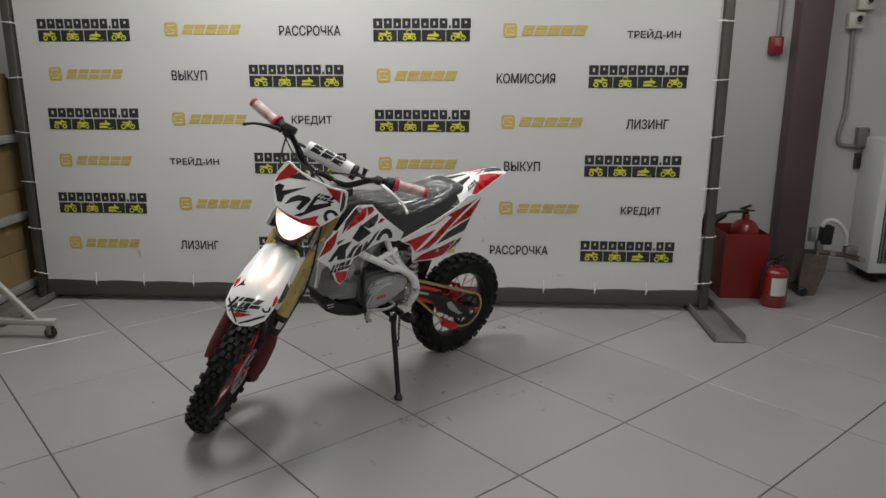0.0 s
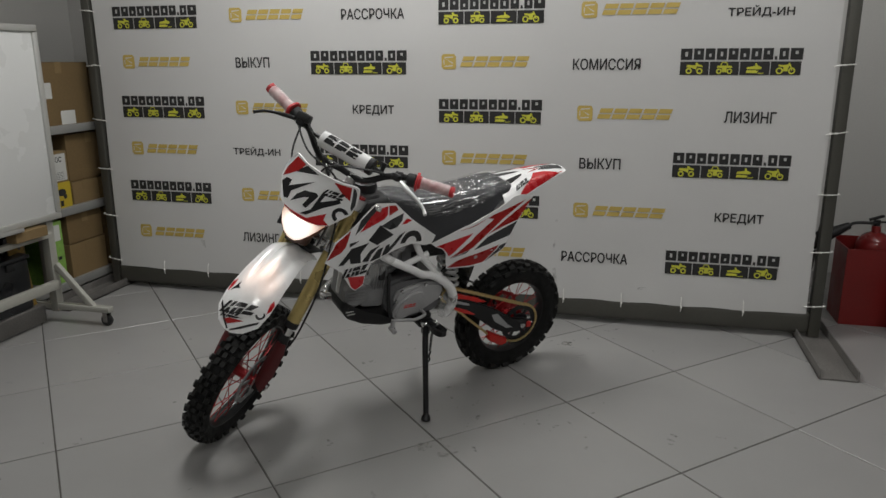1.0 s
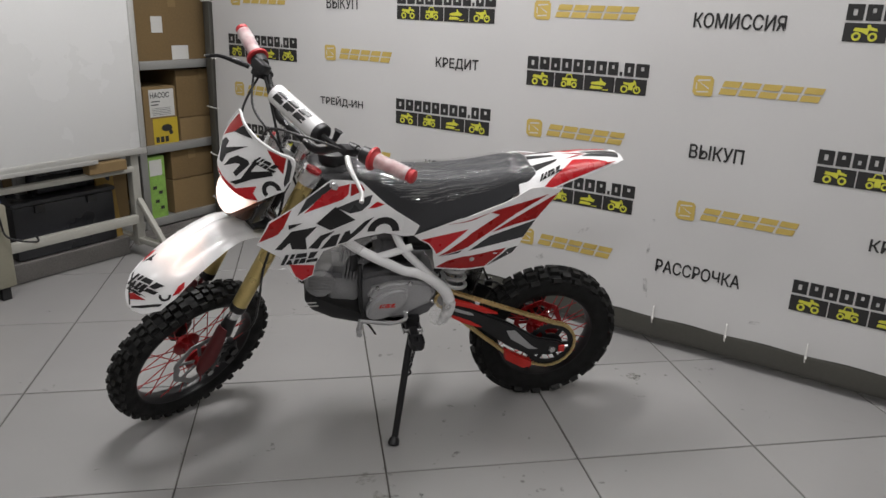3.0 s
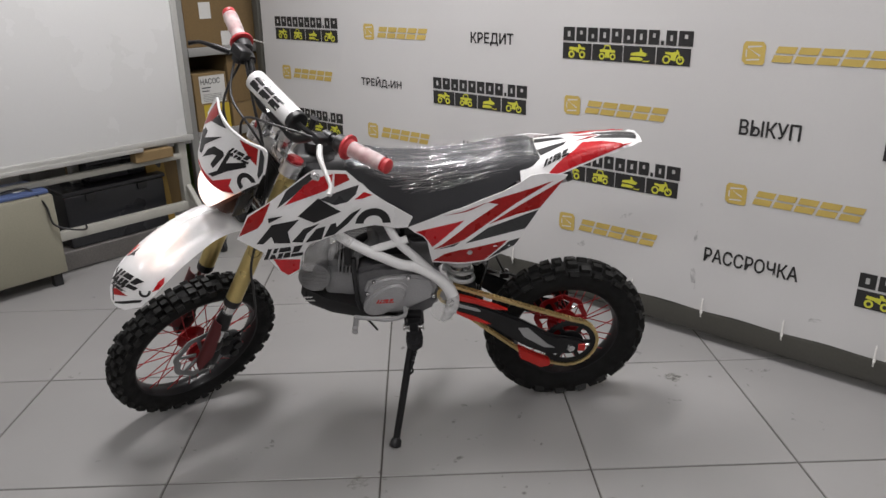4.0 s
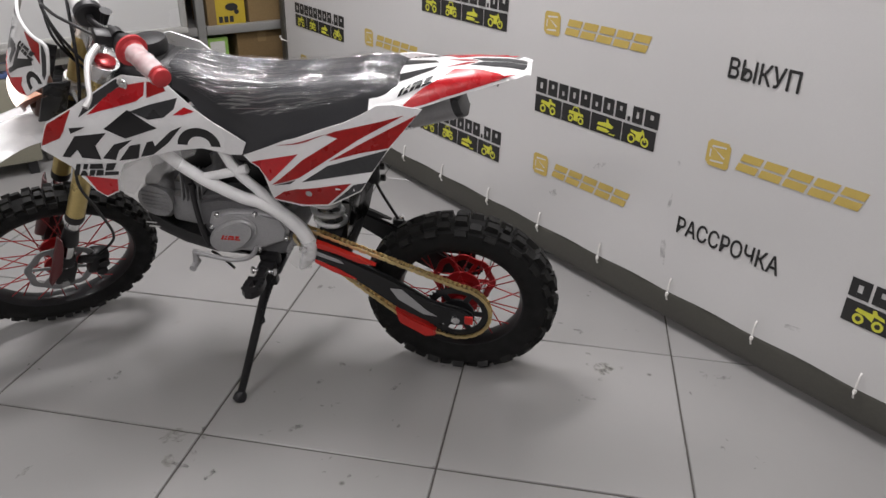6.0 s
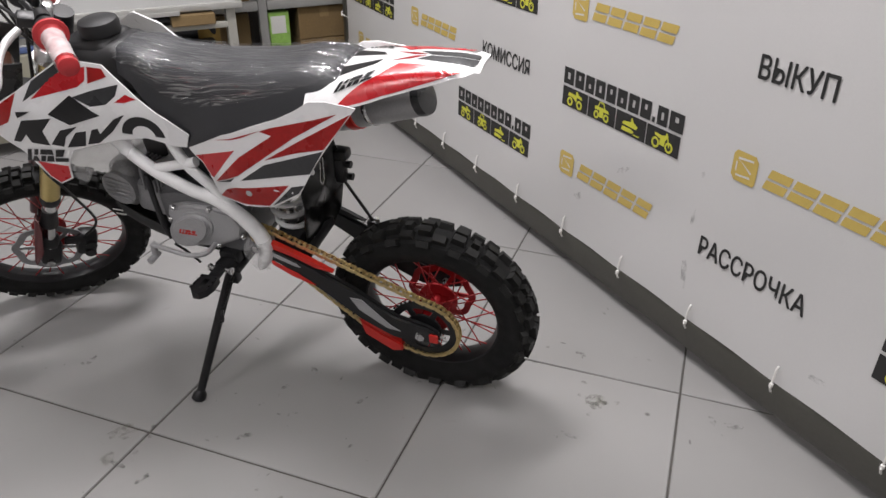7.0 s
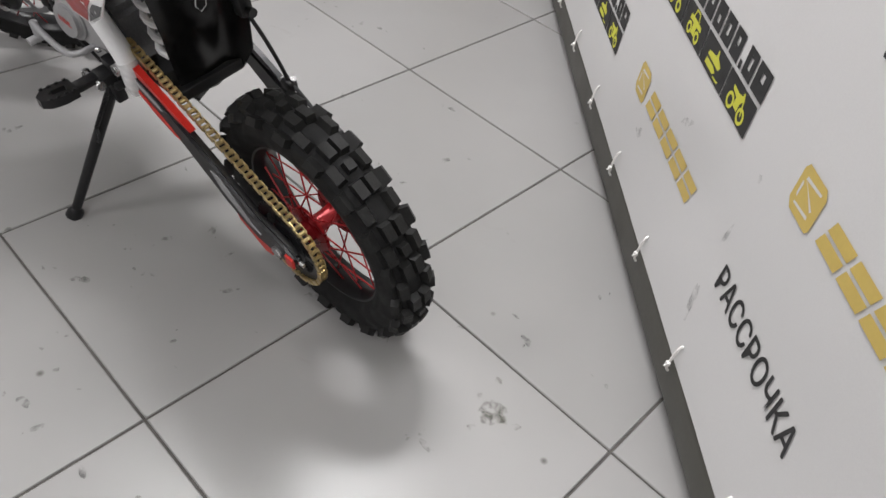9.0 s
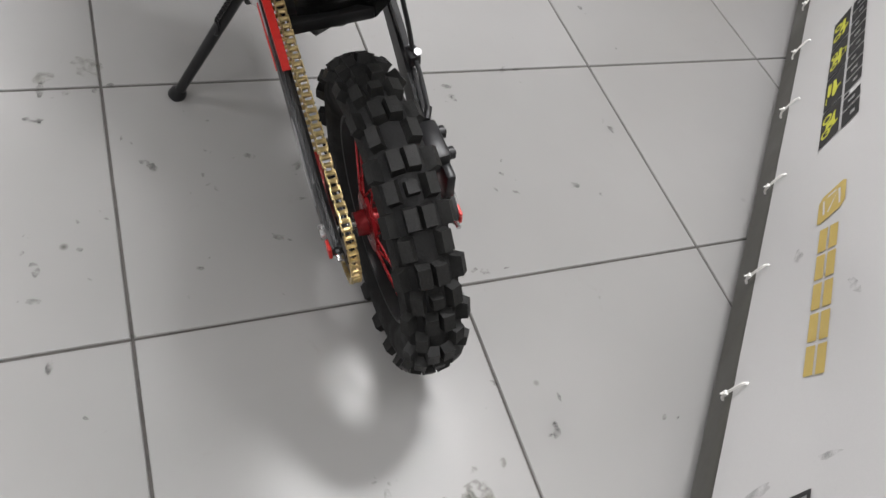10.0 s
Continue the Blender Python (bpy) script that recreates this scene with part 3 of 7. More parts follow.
def word_mesh(word, u0, u1, v0, v1, place, lift, bold=0.0, span=None):
    """A word, or the letters within a span of its line, stretched to fill u0..u1 and v0..v1 on a surface; bold thickens its strokes."""
    bm = bmesh.new()
    vs, fs = text_polys(word)
    if span:
        fs = [f for f in fs if span[0] < sum(vs[i].x for i in f) / len(f) <= span[1]]
    ax, bx = min(v.x for v in vs), max(v.x for v in vs)
    ay, by = min(v.y for v in vs), max(v.y for v in vs)
    for dx, dy in ([(0, 0)] if not bold else [(-bold, 0), (bold, 0), (0, bold), (0, -bold)]):
        made = [bm.verts.new(place(u0 + (v.x - ax) / (bx - ax) * (u1 - u0) + dx, v0 + (v.y - ay) / (by - ay) * (v1 - v0) + dy, lift)) for v in vs]
        for f in fs:
            try:
                bm.faces.new([made[i] for i in f])
            except ValueError:
                pass
        lift += 0.00005
    bmesh.ops.delete(bm, geom=[v for v in bm.verts if not v.link_faces], context="VERTS")
    return bm


def print_at(u, v, lift):
    p = on_banner(u, v)
    return (p.x, p.y - 0.0014 - lift, p.z)


def flat_poly(bm, pts, place, lift=0.0):
    vs = [bm.verts.new(place(x, y, lift)) for x, y in pts]
    f = bm.faces.new(vs)
    return f


def disc(cx, cy, r, n=18, ry=None):
    return [(cx + r * math.cos(2 * math.pi * k / n), cy + (ry or r) * math.sin(2 * math.pi * k / n)) for k in range(n)]


def ring_poly(bm, cx, cy, r, w, place, lift, n=18):
    a = [bm.verts.new(place(x, y, lift)) for x, y in disc(cx, cy, r, n)]
    b = [bm.verts.new(place(x, y, lift)) for x, y in disc(cx, cy, r - w, n)]
    for i in range(n):
        j = (i + 1) % n
        bm.faces.new((a[i], a[j], b[j], b[i]))


def glyph_block(bm, i, a, b, v0, v1, dot, place, lift):
    """One plain block with a slit: lettering reduced to shapes."""
    h, m = v1 - v0, 0.38 * (b - a)
    lo, hi = ((0.3, 0.7), (0.48, 0.76), (0.26, 0.54))[i % 3]
    if dot:
        pieces = [(a, b, v0, v0 + 0.3 * h)]
    else:
        pieces = [(a, a + m, v0, v1), (b - m, b, v0, v1), (a + m, b - m, v0, v0 + lo * h), (a + m, b - m, v0 + hi * h, v1)]
    for p, q, c, d in pieces:
        flat_poly(bm, [(p, c), (q, c), (q, d), (p, d)], place, lift)


def vehicle(bm, k, cx, cy, s, place, lift):
    """Little vehicle signs from plain outlines: quad, buggy, snowmobile, motorcycle."""
    def P(pts):
        flat_poly(bm, [(cx + x * s, cy + y * s) for x, y in pts], place, lift)

    def ring(x, y, r, w):
        ring_poly(bm, cx + x * s, cy + y * s, r * s, w * s, place, lift)
    if k == 0:
        ring(-0.27, -0.14, 0.16, 0.08), ring(0.27, -0.14, 0.16, 0.08)
        P([(-0.4, 0.06), (-0.12, 0.02), (0.1, -0.08), (0.12, 0.1), (0.42, 0.06), (0.38, 0.16), (0.2, 0.2), (0.14, 0.3), (0.04, 0.28), (0.06, 0.16), (-0.1, 0.16), (-0.36, 0.18)])
    elif k == 1:
        ring(-0.25, -0.15, 0.14, 0.07), ring(0.27, -0.15, 0.14, 0.07)
        P([(-0.36, 0.02), (0.4, 0.02), (0.36, 0.12), (0.16, 0.14), (-0.34, 0.14)])
        P([(-0.2, 0.14), (-0.15, 0.14), (-0.1, 0.28), (0.08, 0.28), (0.14, 0.14), (0.19, 0.14), (0.11, 0.33), (-0.13, 0.33)])
        P([(-0.1, -0.2), (0.12, -0.2), (0.12, 0.02), (-0.1, 0.02)])
    elif k == 2:
        P([(-0.42, -0.24), (0.1, -0.24), (0.2, -0.16), (0.04, -0.1), (-0.38, -0.1)])
        P([(-0.4, -0.04), (0.28, -0.06), (0.36, 0.04), (0.14, 0.14), (0.08, 0.26), (0.02, 0.26), (0.02, 0.12), (-0.36, 0.06)])
        P([(0.16, -0.27), (0.44, -0.27), (0.48, -0.2), (0.4, -0.23), (0.18, -0.23)])
    else:
        ring(-0.29, -0.13, 0.17, 0.07), ring(0.3, -0.13, 0.17, 0.07)
        P([(-0.34, 0.1), (-0.1, 0.04), (-0.12, -0.14), (0.1, -0.16), (0.12, 0.02), (0.22, 0.16), (0.18, 0.28), (0.12, 0.28), (0.12, 0.2), (-0.06, 0.16), (-0.36, 0.18)])
        P([(0.28, -0.13), (0.33, -0.13), (0.22, 0.22), (0.17, 0.2)])


LETTERS = [1.15, 1, 0.95, 1, 0.95, 0.95, 1, 0.95, 0.25, 0.9, 1.2]


def print_logo(u, v):
    logo = empty("banner_logo", None, stand)
    logo["label"] = "black printed sign with four vehicle panels"
    w = 0.525
    total = sum(LETTERS) + 0.16 * (len(LETTERS) - 1)
    s, x = w / total, u
    for i, q in enumerate(LETTERS):
        bm = bmesh.new()
        glyph_block(bm, i, x, x + q * s, v + 0.068, v + 0.119, q < 0.4, print_at, 0.0003)
        part("letter_block", bm, M["ink"], logo, smooth=False)
        x += (q + 0.16) * s
    for k in range(4):
        a = u + k * w / 4
        bm = bmesh.new()
        flat_poly(bm, [(a, v), (a + w / 4 - 0.004, v), (a + w / 4 - 0.004, v + 0.06), (a, v + 0.06)], print_at, 0.0003)
        part("sign_panel", bm, M["ink"], logo, smooth=False)
        bm = bmesh.new()
        vehicle(bm, k, a + w / 8 - 0.002, v + 0.03, 0.088, print_at, 0.0008)
        part("vehicle_sign", bm, M["lime_ink"], logo, "yellow green vehicle sign", smooth=False)


def print_mark(u, v, w=0.44):
    mark = empty("banner_mark", None, stand)
    mark["label"] = "ochre printed sign of a square and slanted bars"
    bm = bmesh.new()
    q = 0.074
    r = [(u + 0.012, v), (u + q - 0.006, v), (u + q, v + 0.008), (u + q, v + q - 0.012), (u + q - 0.01, v + q), (u + 0.008, v + q), (u, v + q - 0.01), (u, v + 0.012)]
    flat_poly(bm, r, print_at, 0.0003)
    cuts = bmesh.new()
    for pts in ([(0.2, 0.72), (0.82, 0.78), (0.82, 0.84), (0.22, 0.8)], [(0.2, 0.72), (0.27, 0.7), (0.76, 0.36), (0.8, 0.42)], [(0.2, 0.16), (0.78, 0.2), (0.76, 0.27), (0.2, 0.22)], [(0.14, 0.36), (0.2, 0.3), (0.2, 0.62), (0.14, 0.66)]):
        flat_poly(cuts, [(u + x * q, v + y * q) for x, y in pts], print_at, 0.0006)
    part("mark_square", bm, M["gold_ink"], mark, smooth=False)
    part("pale_cut", cuts, M["vinyl"], mark, "pale cuts in the square", smooth=False)
    # slanted word reduced to bars
    x, h = u + 0.095, 0.05
    v += 0.012
    wl = (u + w - x - 0.02) / 5
    for k in range(5):
        bm = bmesh.new()
        p, e = x + k * wl, x + (k + 1) * wl - 0.009

        def slab(p0, p1, c, d):
            flat_poly(bm, [(p0 + 0.35 * c * h, v + c * h), (p1 + 0.35 * c * h, v + c * h), (p1 + 0.35 * d * h, v + d * h), (p0 + 0.35 * d * h, v + d * h)], print_at, 0.0003)
        slab(p, e, 0.56, 1.0)
        slab(p, e, 0.0, 0.44)
        part("mark_bar", bm, M["gold_ink"], mark, smooth=False)


def print_word(word, u0, u1, v):
    line = empty("banner_word", None, stand)
    line["label"] = f"black printed word {word}"
    start = -1.0
    for end in letter_ends(word):
        part("letter", word_mesh(word, u0, u1, v, v + 0.052, print_at, 0.0003, 0.0012, (start, end + 1e-4)), M["ink"], line, smooth=False)
        start = end + 1e-4


ROWS_Z = [1.5, 1.258, 1.018, 0.776, 0.536, 0.289]
for r in (0, 2, 4):
    print_logo(-2.196, ROWS_Z[r]), print_logo(-0.33, ROWS_Z[r])
    print_mark(-1.478, ROWS_Z[r] + 0.026), print_mark(0.368, ROWS_Z[r] + 0.02, 0.46)
for r in (1, 3, 5):
    print_logo(-1.022, ROWS_Z[r]), print_logo(0.833, ROWS_Z[r])
    print_mark(-2.162, ROWS_Z[r] + 0.03), print_mark(-0.315, ROWS_Z[r] + 0.026, 0.455)
print_word("РАССРОЧКА", -0.842, -0.508, 1.53)
print_word("ТРЕЙД-ИН", 1.025, 1.303, 1.511)
print_word("ВЫКУП", -1.459, -1.261, 1.293)
print_word("КОМИССИЯ", 0.339, 0.653, 1.281)
print_word("КРЕДИТ", -0.797, -0.571, 1.049)
print_word("ЛИЗИНГ", 1.048, 1.273, 1.040)
print_word("ТРЕЙД-ИН", -1.512, -1.229, 0.816)
print_word("ВЫКУП", 0.389, 0.587, 0.804)
print_word("КОМИССИЯ", -0.842, -0.528, 0.572)
print_word("КРЕДИТ", 1.047, 1.266, 0.556)
print_word("ЛИЗИНГ", -1.489, -1.265, 0.327)
print_word("РАССРОЧКА", 0.318, 0.648, 0.322)


def blob(rng, cx, cy, rx, ry, turn, n=14):
    c, d = math.cos(turn), math.sin(turn)
    out = []
    for k in range(n):
        a, q = 2 * math.pi * k / n, rng.uniform(0.65, 1.15)
        x, y = rx * q * math.cos(a), ry * q * math.sin(a)
        out.append((cx + c * x - d * y, cy + d * x + c * y))
    return out


SMEARS = [(0.288, 0.24, 0.011, 0.05, 0.15), (0.278, 0.4, 0.006, 0.03, -0.2), (0.286, 0.53, 0.008, 0.008, 0), (-0.01, 0.43, 0.03, 0.008, 0.5), (-0.2, 0.27, 0.02, 0.014, 0.3), (-1.75, 0.3, 0.014, 0.03, 0.2), (0.05, 0.6, 0.02, 0.006, 0.9), (0.72, 0.2, 0.03, 0.008, 0.2)]
smear = bmesh.new()
rnd = random.Random(21)
for cx, cz, rx, rz, tn in SMEARS:
    flat_poly(smear, blob(rnd, cx, cz, rx, rz, tn), print_at, 0.0002)
o = part("scuff", smear, M["scuff_grey"], stand, "grey rubbed scuffs low on the sheet", smooth=False)
o["kind"] = "stuff"

# ---- whiteboard on its wheeled stand ----
wb = tagged(empty("whiteboard", pose(0, 0, 0)), "white enamel board on a grey wheeled steel stand", "whiteboard")
WX, WY0, WY1, WZ0, WZ1 = -2.2, -0.86, 0.8, 0.55, 1.5
part("board_face", box(bmesh.new(), (WX - 0.008, (WY0 + WY1) / 2, (WZ0 + WZ1) / 2), (0.016, WY1 - WY0 - 0.05, WZ1 - WZ0 - 0.05), 0.001), M["board"], wb, "plain white enamel surface")
for c, s in (((WX - 0.004, (WY0 + WY1) / 2, WZ0 + 0.016), (0.03, WY1 - WY0, 0.032)), ((WX - 0.004, (WY0 + WY1) / 2, WZ1 - 0.016), (0.03, WY1 - WY0, 0.032)),
             ((WX - 0.004, WY0 + 0.016, (WZ0 + WZ1) / 2), (0.03, 0.032, WZ1 - WZ0 - 0.065)), ((WX - 0.004, WY1 - 0.016, (WZ0 + WZ1) / 2), (0.03, 0.032, WZ1 - WZ0 - 0.065))):
    part("frame_rail", box(bmesh.new(), c, s, 0.006), M["alu"], wb)
b = bmesh.new()
box(b, (WX + 0.02, 0.0, 0.548), (0.07, 1.0, 0.006), 0.002)
box(b, (WX + 0.054, 0.0, 0.556), (0.004, 1.0, 0.018), 0.001)
part("pen_tray", b, M["alu"], wb)
for y in (0.745, WY0 + 0.055):
    part("upright", box(bmesh.new(), (WX - 0.045, y, 0.6), (0.045, 0.045, 1.08), 0.004), M["grey_paint"], wb)
    part("foot_beam", box(bmesh.new(), (WX + 0.0, y, 0.088), (0.56, 0.04, 0.03), 0.004), M["grey_paint"], wb)
    b = bmesh.new()
    box(b, (0, 0, 0), (0.03, 0.026, 0.3), 0.003, Matrix.Translation((WX + 0.08, y, 0.2)) @ Matrix.Rotation(radians(-42), 4, "Y"))
    part("foot_brace", b, M["grey_paint"], wb)
    for x in (WX + 0.25, WX - 0.25):
        b = bmesh.new()
        lathe(b, [(0.0, -0.013), (0.022, -0.013), (0.03, -0.009), (0.031, 0), (0.03, 0.009), (0.022, 0.013), (0, 0.013)], Matrix.Translation((x, y, 0.031)), 20)
        cw = part("caster", b, M["black_plastic"], wb, "black rubber caster")
        b = bmesh.new()
        for s in (-1, 1):
            box(b, (x, y + s * 0.017, 0.047), (0.026, 0.003, 0.05), 0.001)
        box(b, (x, y, 0.073), (0.03, 0.037, 0.004), 0.001)
        part("fork", b, M["steel_dark"], cw)
for z, hgt, x in ((0.477, 0.026, WX + 0.0), (0.212, 0.045, WX + 0.0)):
    part("cross_rail", box(bmesh.new(), (x - 0.01, (WY0 + 0.72) / 2, z), (0.035, 0.72 - WY0, hgt), 0.004), M["grey_paint"], wb)

# stuff kept behind and below the board
for lo, hi, text in (((-2.62, 0.14, 0.1), (-2.3, 0.67, 0.385), "black plastic storage crate below the whiteboard"), ((-2.62, 0.3, 0.388), (-2.36, 0.7, 0.5), "flat black plastic box on a crate")):
    crate = tagged(empty("storage_crate", pose((lo[0] + hi[0]) / 2, (lo[1] + hi[1]) / 2, lo[2])), text, "crate")
    hx, hy, hz = (hi[0] - lo[0]) / 2, (hi[1] - lo[1]) / 2, hi[2] - lo[2]
    part("body", abox((-hx + 0.008, -hy + 0.008, 0), (hx - 0.008, hy - 0.008, hz - 0.024), 0.012), M["black_box"], crate)
    part("lid", abox((-hx, -hy, hz - 0.023), (hx, hy, hz), 0.008), M["black_box"], crate)
    for s2 in (-1, 1):
        part("latch", abox((hx - 0.0075, s2 * hy * 0.5 - 0.025, hz - 0.06), (hx + 0.004, s2 * hy * 0.5 + 0.025, hz - 0.024), 0.003), M["black_plastic"], crate)
tagged(part("crate_pallet", abox((-2.66, 0.08, 0.0), (-2.3, 0.72, 0.098), 0.006), M["steel_dark"], smooth=False), "low dark steel plinth under a crate", "plinth")
ups = tagged(empty("power_unit", pose(-2.23, -0.2, 0.0)), "beige appliance casing with dull blue top and loose cable", "appliance")
part("casing", abox((-0.18, -0.28, 0.06), (0.1, 0.245, 0.44), 0.014), M["beige"], ups)
part("top_panel", abox((-0.165, -0.265, 0.442), (0.088, 0.232, 0.462), 0.006), M["blue"], ups, "dull blue top")
for k in range(4):
    part("button", abox((0.0, -0.2 + 0.1 * k, 0.4625), (0.05, -0.15 + 0.1 * k, 0.468), 0.002), M["label"], ups)
for sx in (-0.14, 0.06):
    for sy2 in (-0.24, 0.2):
        part("foot", abox((sx - 0.02, sy2 - 0.02, 0), (sx + 0.02, sy2 + 0.02, 0.059), 0.003), M["black_plastic"], ups)
b = bmesh.new()
tube(b, [(0.03, 0.03, 0.468), (0.06, 0.15, 0.475), (0.105, 0.2, 0.4), (0.12, 0.22, 0.3), (0.14, 0.33, 0.255), (0.05, 0.38, 0.25)], 0.0045, 8, smooth_steps=6)
part("cable", b, M["black_plastic"], ups, "loose black cable")
b = bmesh.new()
box(b, (-2.19, 0.56, 0.516), (0.06, 0.2, 0.05), 0.004)
tagged(part("small_box", b, M["card_light"], smooth=False), "small brown cardboard box on the rail", "box")
b = bmesh.new()
box(b, (0, 0, 0.22), (0.012, 0.11, 0.44), 0.002)
o = tagged(part("card_sheet", b, M["ochre"], smooth=False), "yellow cardboard sheet leaning below the whiteboard", "cardboard")
o.matrix_world = pose(-2.33, 0.66, 0.0, 0, -6, 8)

# ---- shelf rack with cartons ----
rack = tagged(empty("storage_rack", pose(0, 0, 0)), "grey steel storage rack filled with brown cartons", "rack")
RX0, RX1, RY0, RY1 = -3.2, -2.45, 0.28, 1.86
for x in (RX0 + 0.025, RX1 - 0.02):
    for y in (RY0, 0.955, RY1):
        part("post", box(bmesh.new(), (x, y, 0.72), (0.04, 0.045, 1.44), 0.004), M["shelf"], rack)
for z in (0.08, 0.5, 0.96):
    part("shelf_board", abox((RX0, RY0 - 0.02, z - 0.022), (RX1 - 0.045, RY1 + 0.02, z + 0.016), 0.003), M["shelf"], rack, smooth=False)
    for y0_, y1_ in ((RY0 + 0.025, 0.93), (0.98, RY1 - 0.025)):
        part("beam", abox((RX1 - 0.04, y0_, z - 0.024), (RX1, y1_, z + 0.022), 0.004), M["shelf"], rack)


def carton(lo, hi, m="card", label="closed brown cardboard carton on the rack", tape=True):
    c = [(a + b) / 2 for a, b in zip(lo, hi)]
    thing = empty("carton", pose(c[0], c[1], lo[2]))
    s = [b - a for a, b in zip(lo, hi)]
    part("body", box(bmesh.new(), (0, 0, s[2] / 2), s, 0.004), M[m], thing, smooth=False)
    if tape:
        b = bmesh.new()
        box(b, (0, 0, s[2] + 0.0006), (s[0] * 0.98, 0.05, 0.0008))
        box(b, (s[0] / 2 + 0.0006, 0, s[2] - 0.03), (0.0008, 0.05, 0.06))
        part("tape", b, M["card_light"], thing, "brown packing tape", smooth=False)
        b = bmesh.new()
        box(b, (s[0] / 2 + 0.0003, 0, s[2] - 0.0016), (0.0006, s[1] * 0.98, 0.002))
        part("flap_seam", b, M["brown_pad"], thing, smooth=False)
    return tagged(thing, label, "carton", "cartons on the rack")


def carton_label(thing, m, y0, y1, z0, z1, sx, label=""):
    return part("label", abox((sx, y0, z0), (sx + 0.0012, y1, z1)), M[m], thing, label, smooth=False)


big = carton((-2.95, 0.99, 0.98), (-2.47, 1.46, 1.325), "card", "large brown cardboard carton with two white labels")
carton_label(big, "label", -0.14, -0.07, 0.15, 0.235, 0.2405, "small white paper label")
carton_label(big, "label", -0.02, 0.09, 0.004, 0.08, 0.2405, "white paper label")
carton((-2.95, 1.475, 0.98), (-2.47, 1.8, 1.3), "card_light")
carton((-2.95, 0.33, 0.98), (-2.5, 0.9, 1.28), "card")
na = carton((-2.72, 1.0, 0.518), (-2.475, 1.21, 0.84), "card_light", "carton with white pump label above a yellow label", False)
carton_label(na, "label", -0.07, 0.09, 0.158, 0.308, 0.123, "white label reading НАСОС")
part("label_word", word_mesh("НАСОС", -0.062, 0.06, 0.262, 0.292, lambda u, v, l: (0.1246 + l, u, v), 0.0, bold=0.0008), M["ink"], na, "printed word НАСОС", smooth=False)
b = bmesh.new()
for k in range(2):
    box(b, (0.1248, -0.03 - 0.006 * k, 0.243 - 0.018 * k), (0.0008, 0.055 - 0.01 * k, 0.006))
for k in range(5):
    box(b, (0.1248, 0.005, 0.205 - 0.009 * k), (0.0008, 0.12, 0.002))
part("label_print", b, M["grey_decal"], na, smooth=False)
carton_label(na, "yellow", -0.058, 0.104, 0.002, 0.148, 0.1231, "yellow label with dark marks")
b = bmesh.new()
for k in range(3):
    box(b, (0.1252, -0.035 + 0.03 * k, 0.03), (0.0008, 0.022, 0.032))
flat = [(0.03 + 0.036 * math.cos(a), 0.092 + 0.02 * math.sin(a)) for a in (2 * math.pi * k / 14 for k in range(14))]
prism(b, flat, 0.1246, 0.1254, lambda u, v, w: (w, u, v))
flat = [(0.055 + 0.014 * math.cos(a), 0.066 + 0.014 * math.sin(a)) for a in (2 * math.pi * k / 10 for k in range(10))]
prism(b, flat, 0.1246, 0.1254, lambda u, v, w: (w, u, v))
part("label_print", b, M["ink"], na, smooth=False)
carton((-2.95, 1.232, 0.654), (-2.49, 1.6, 0.925), "card")
carton((-2.95, 1.232, 0.518), (-2.48, 1.45, 0.652), "card_light")
carton((-2.95, 1.46, 0.518), (-2.48, 1.8, 0.65), "card")
carton((-2.95, 0.36, 0.518), (-2.5, 0.9, 0.86), "card")
carton((-2.95, 1.15, 0.3), (-2.48, 1.44, 0.473), "card")
carton((-2.95, 1.15, 0.098), (-2.48, 1.45, 0.298), "card_light")
carton((-2.95, 1.47, 0.098), (-2.48, 1.82, 0.46), "card")
carton((-2.9, 0.4, 0.098), (-2.55, 0.9, 0.45), "card")
gp = tagged(empty("pump_box", pose(-2.56, 1.04, 0.098)), "tall lime green box with white top and dark print", "box")
part("body", abox((-0.09, -0.055, 0), (0.09, 0.055, 0.36), 0.003), M["lime"], gp, smooth=False)
part("label", abox((0.0905, -0.045, 0.25), (0.0917, 0.035, 0.34)), M["label"], gp, "white upper label", smooth=False)
b = bmesh.new()
for k, (yy, zz) in enumerate(((-0.02, 0.18), (0.015, 0.15), (-0.01, 0.1), (0.02, 0.06))):
    box(b, (0.0911, yy, zz), (0.0008, 0.025, 0.018))
part("print", b, M["ink"], gp, smooth=False)

# ---- corner with the fire extinguishers ----


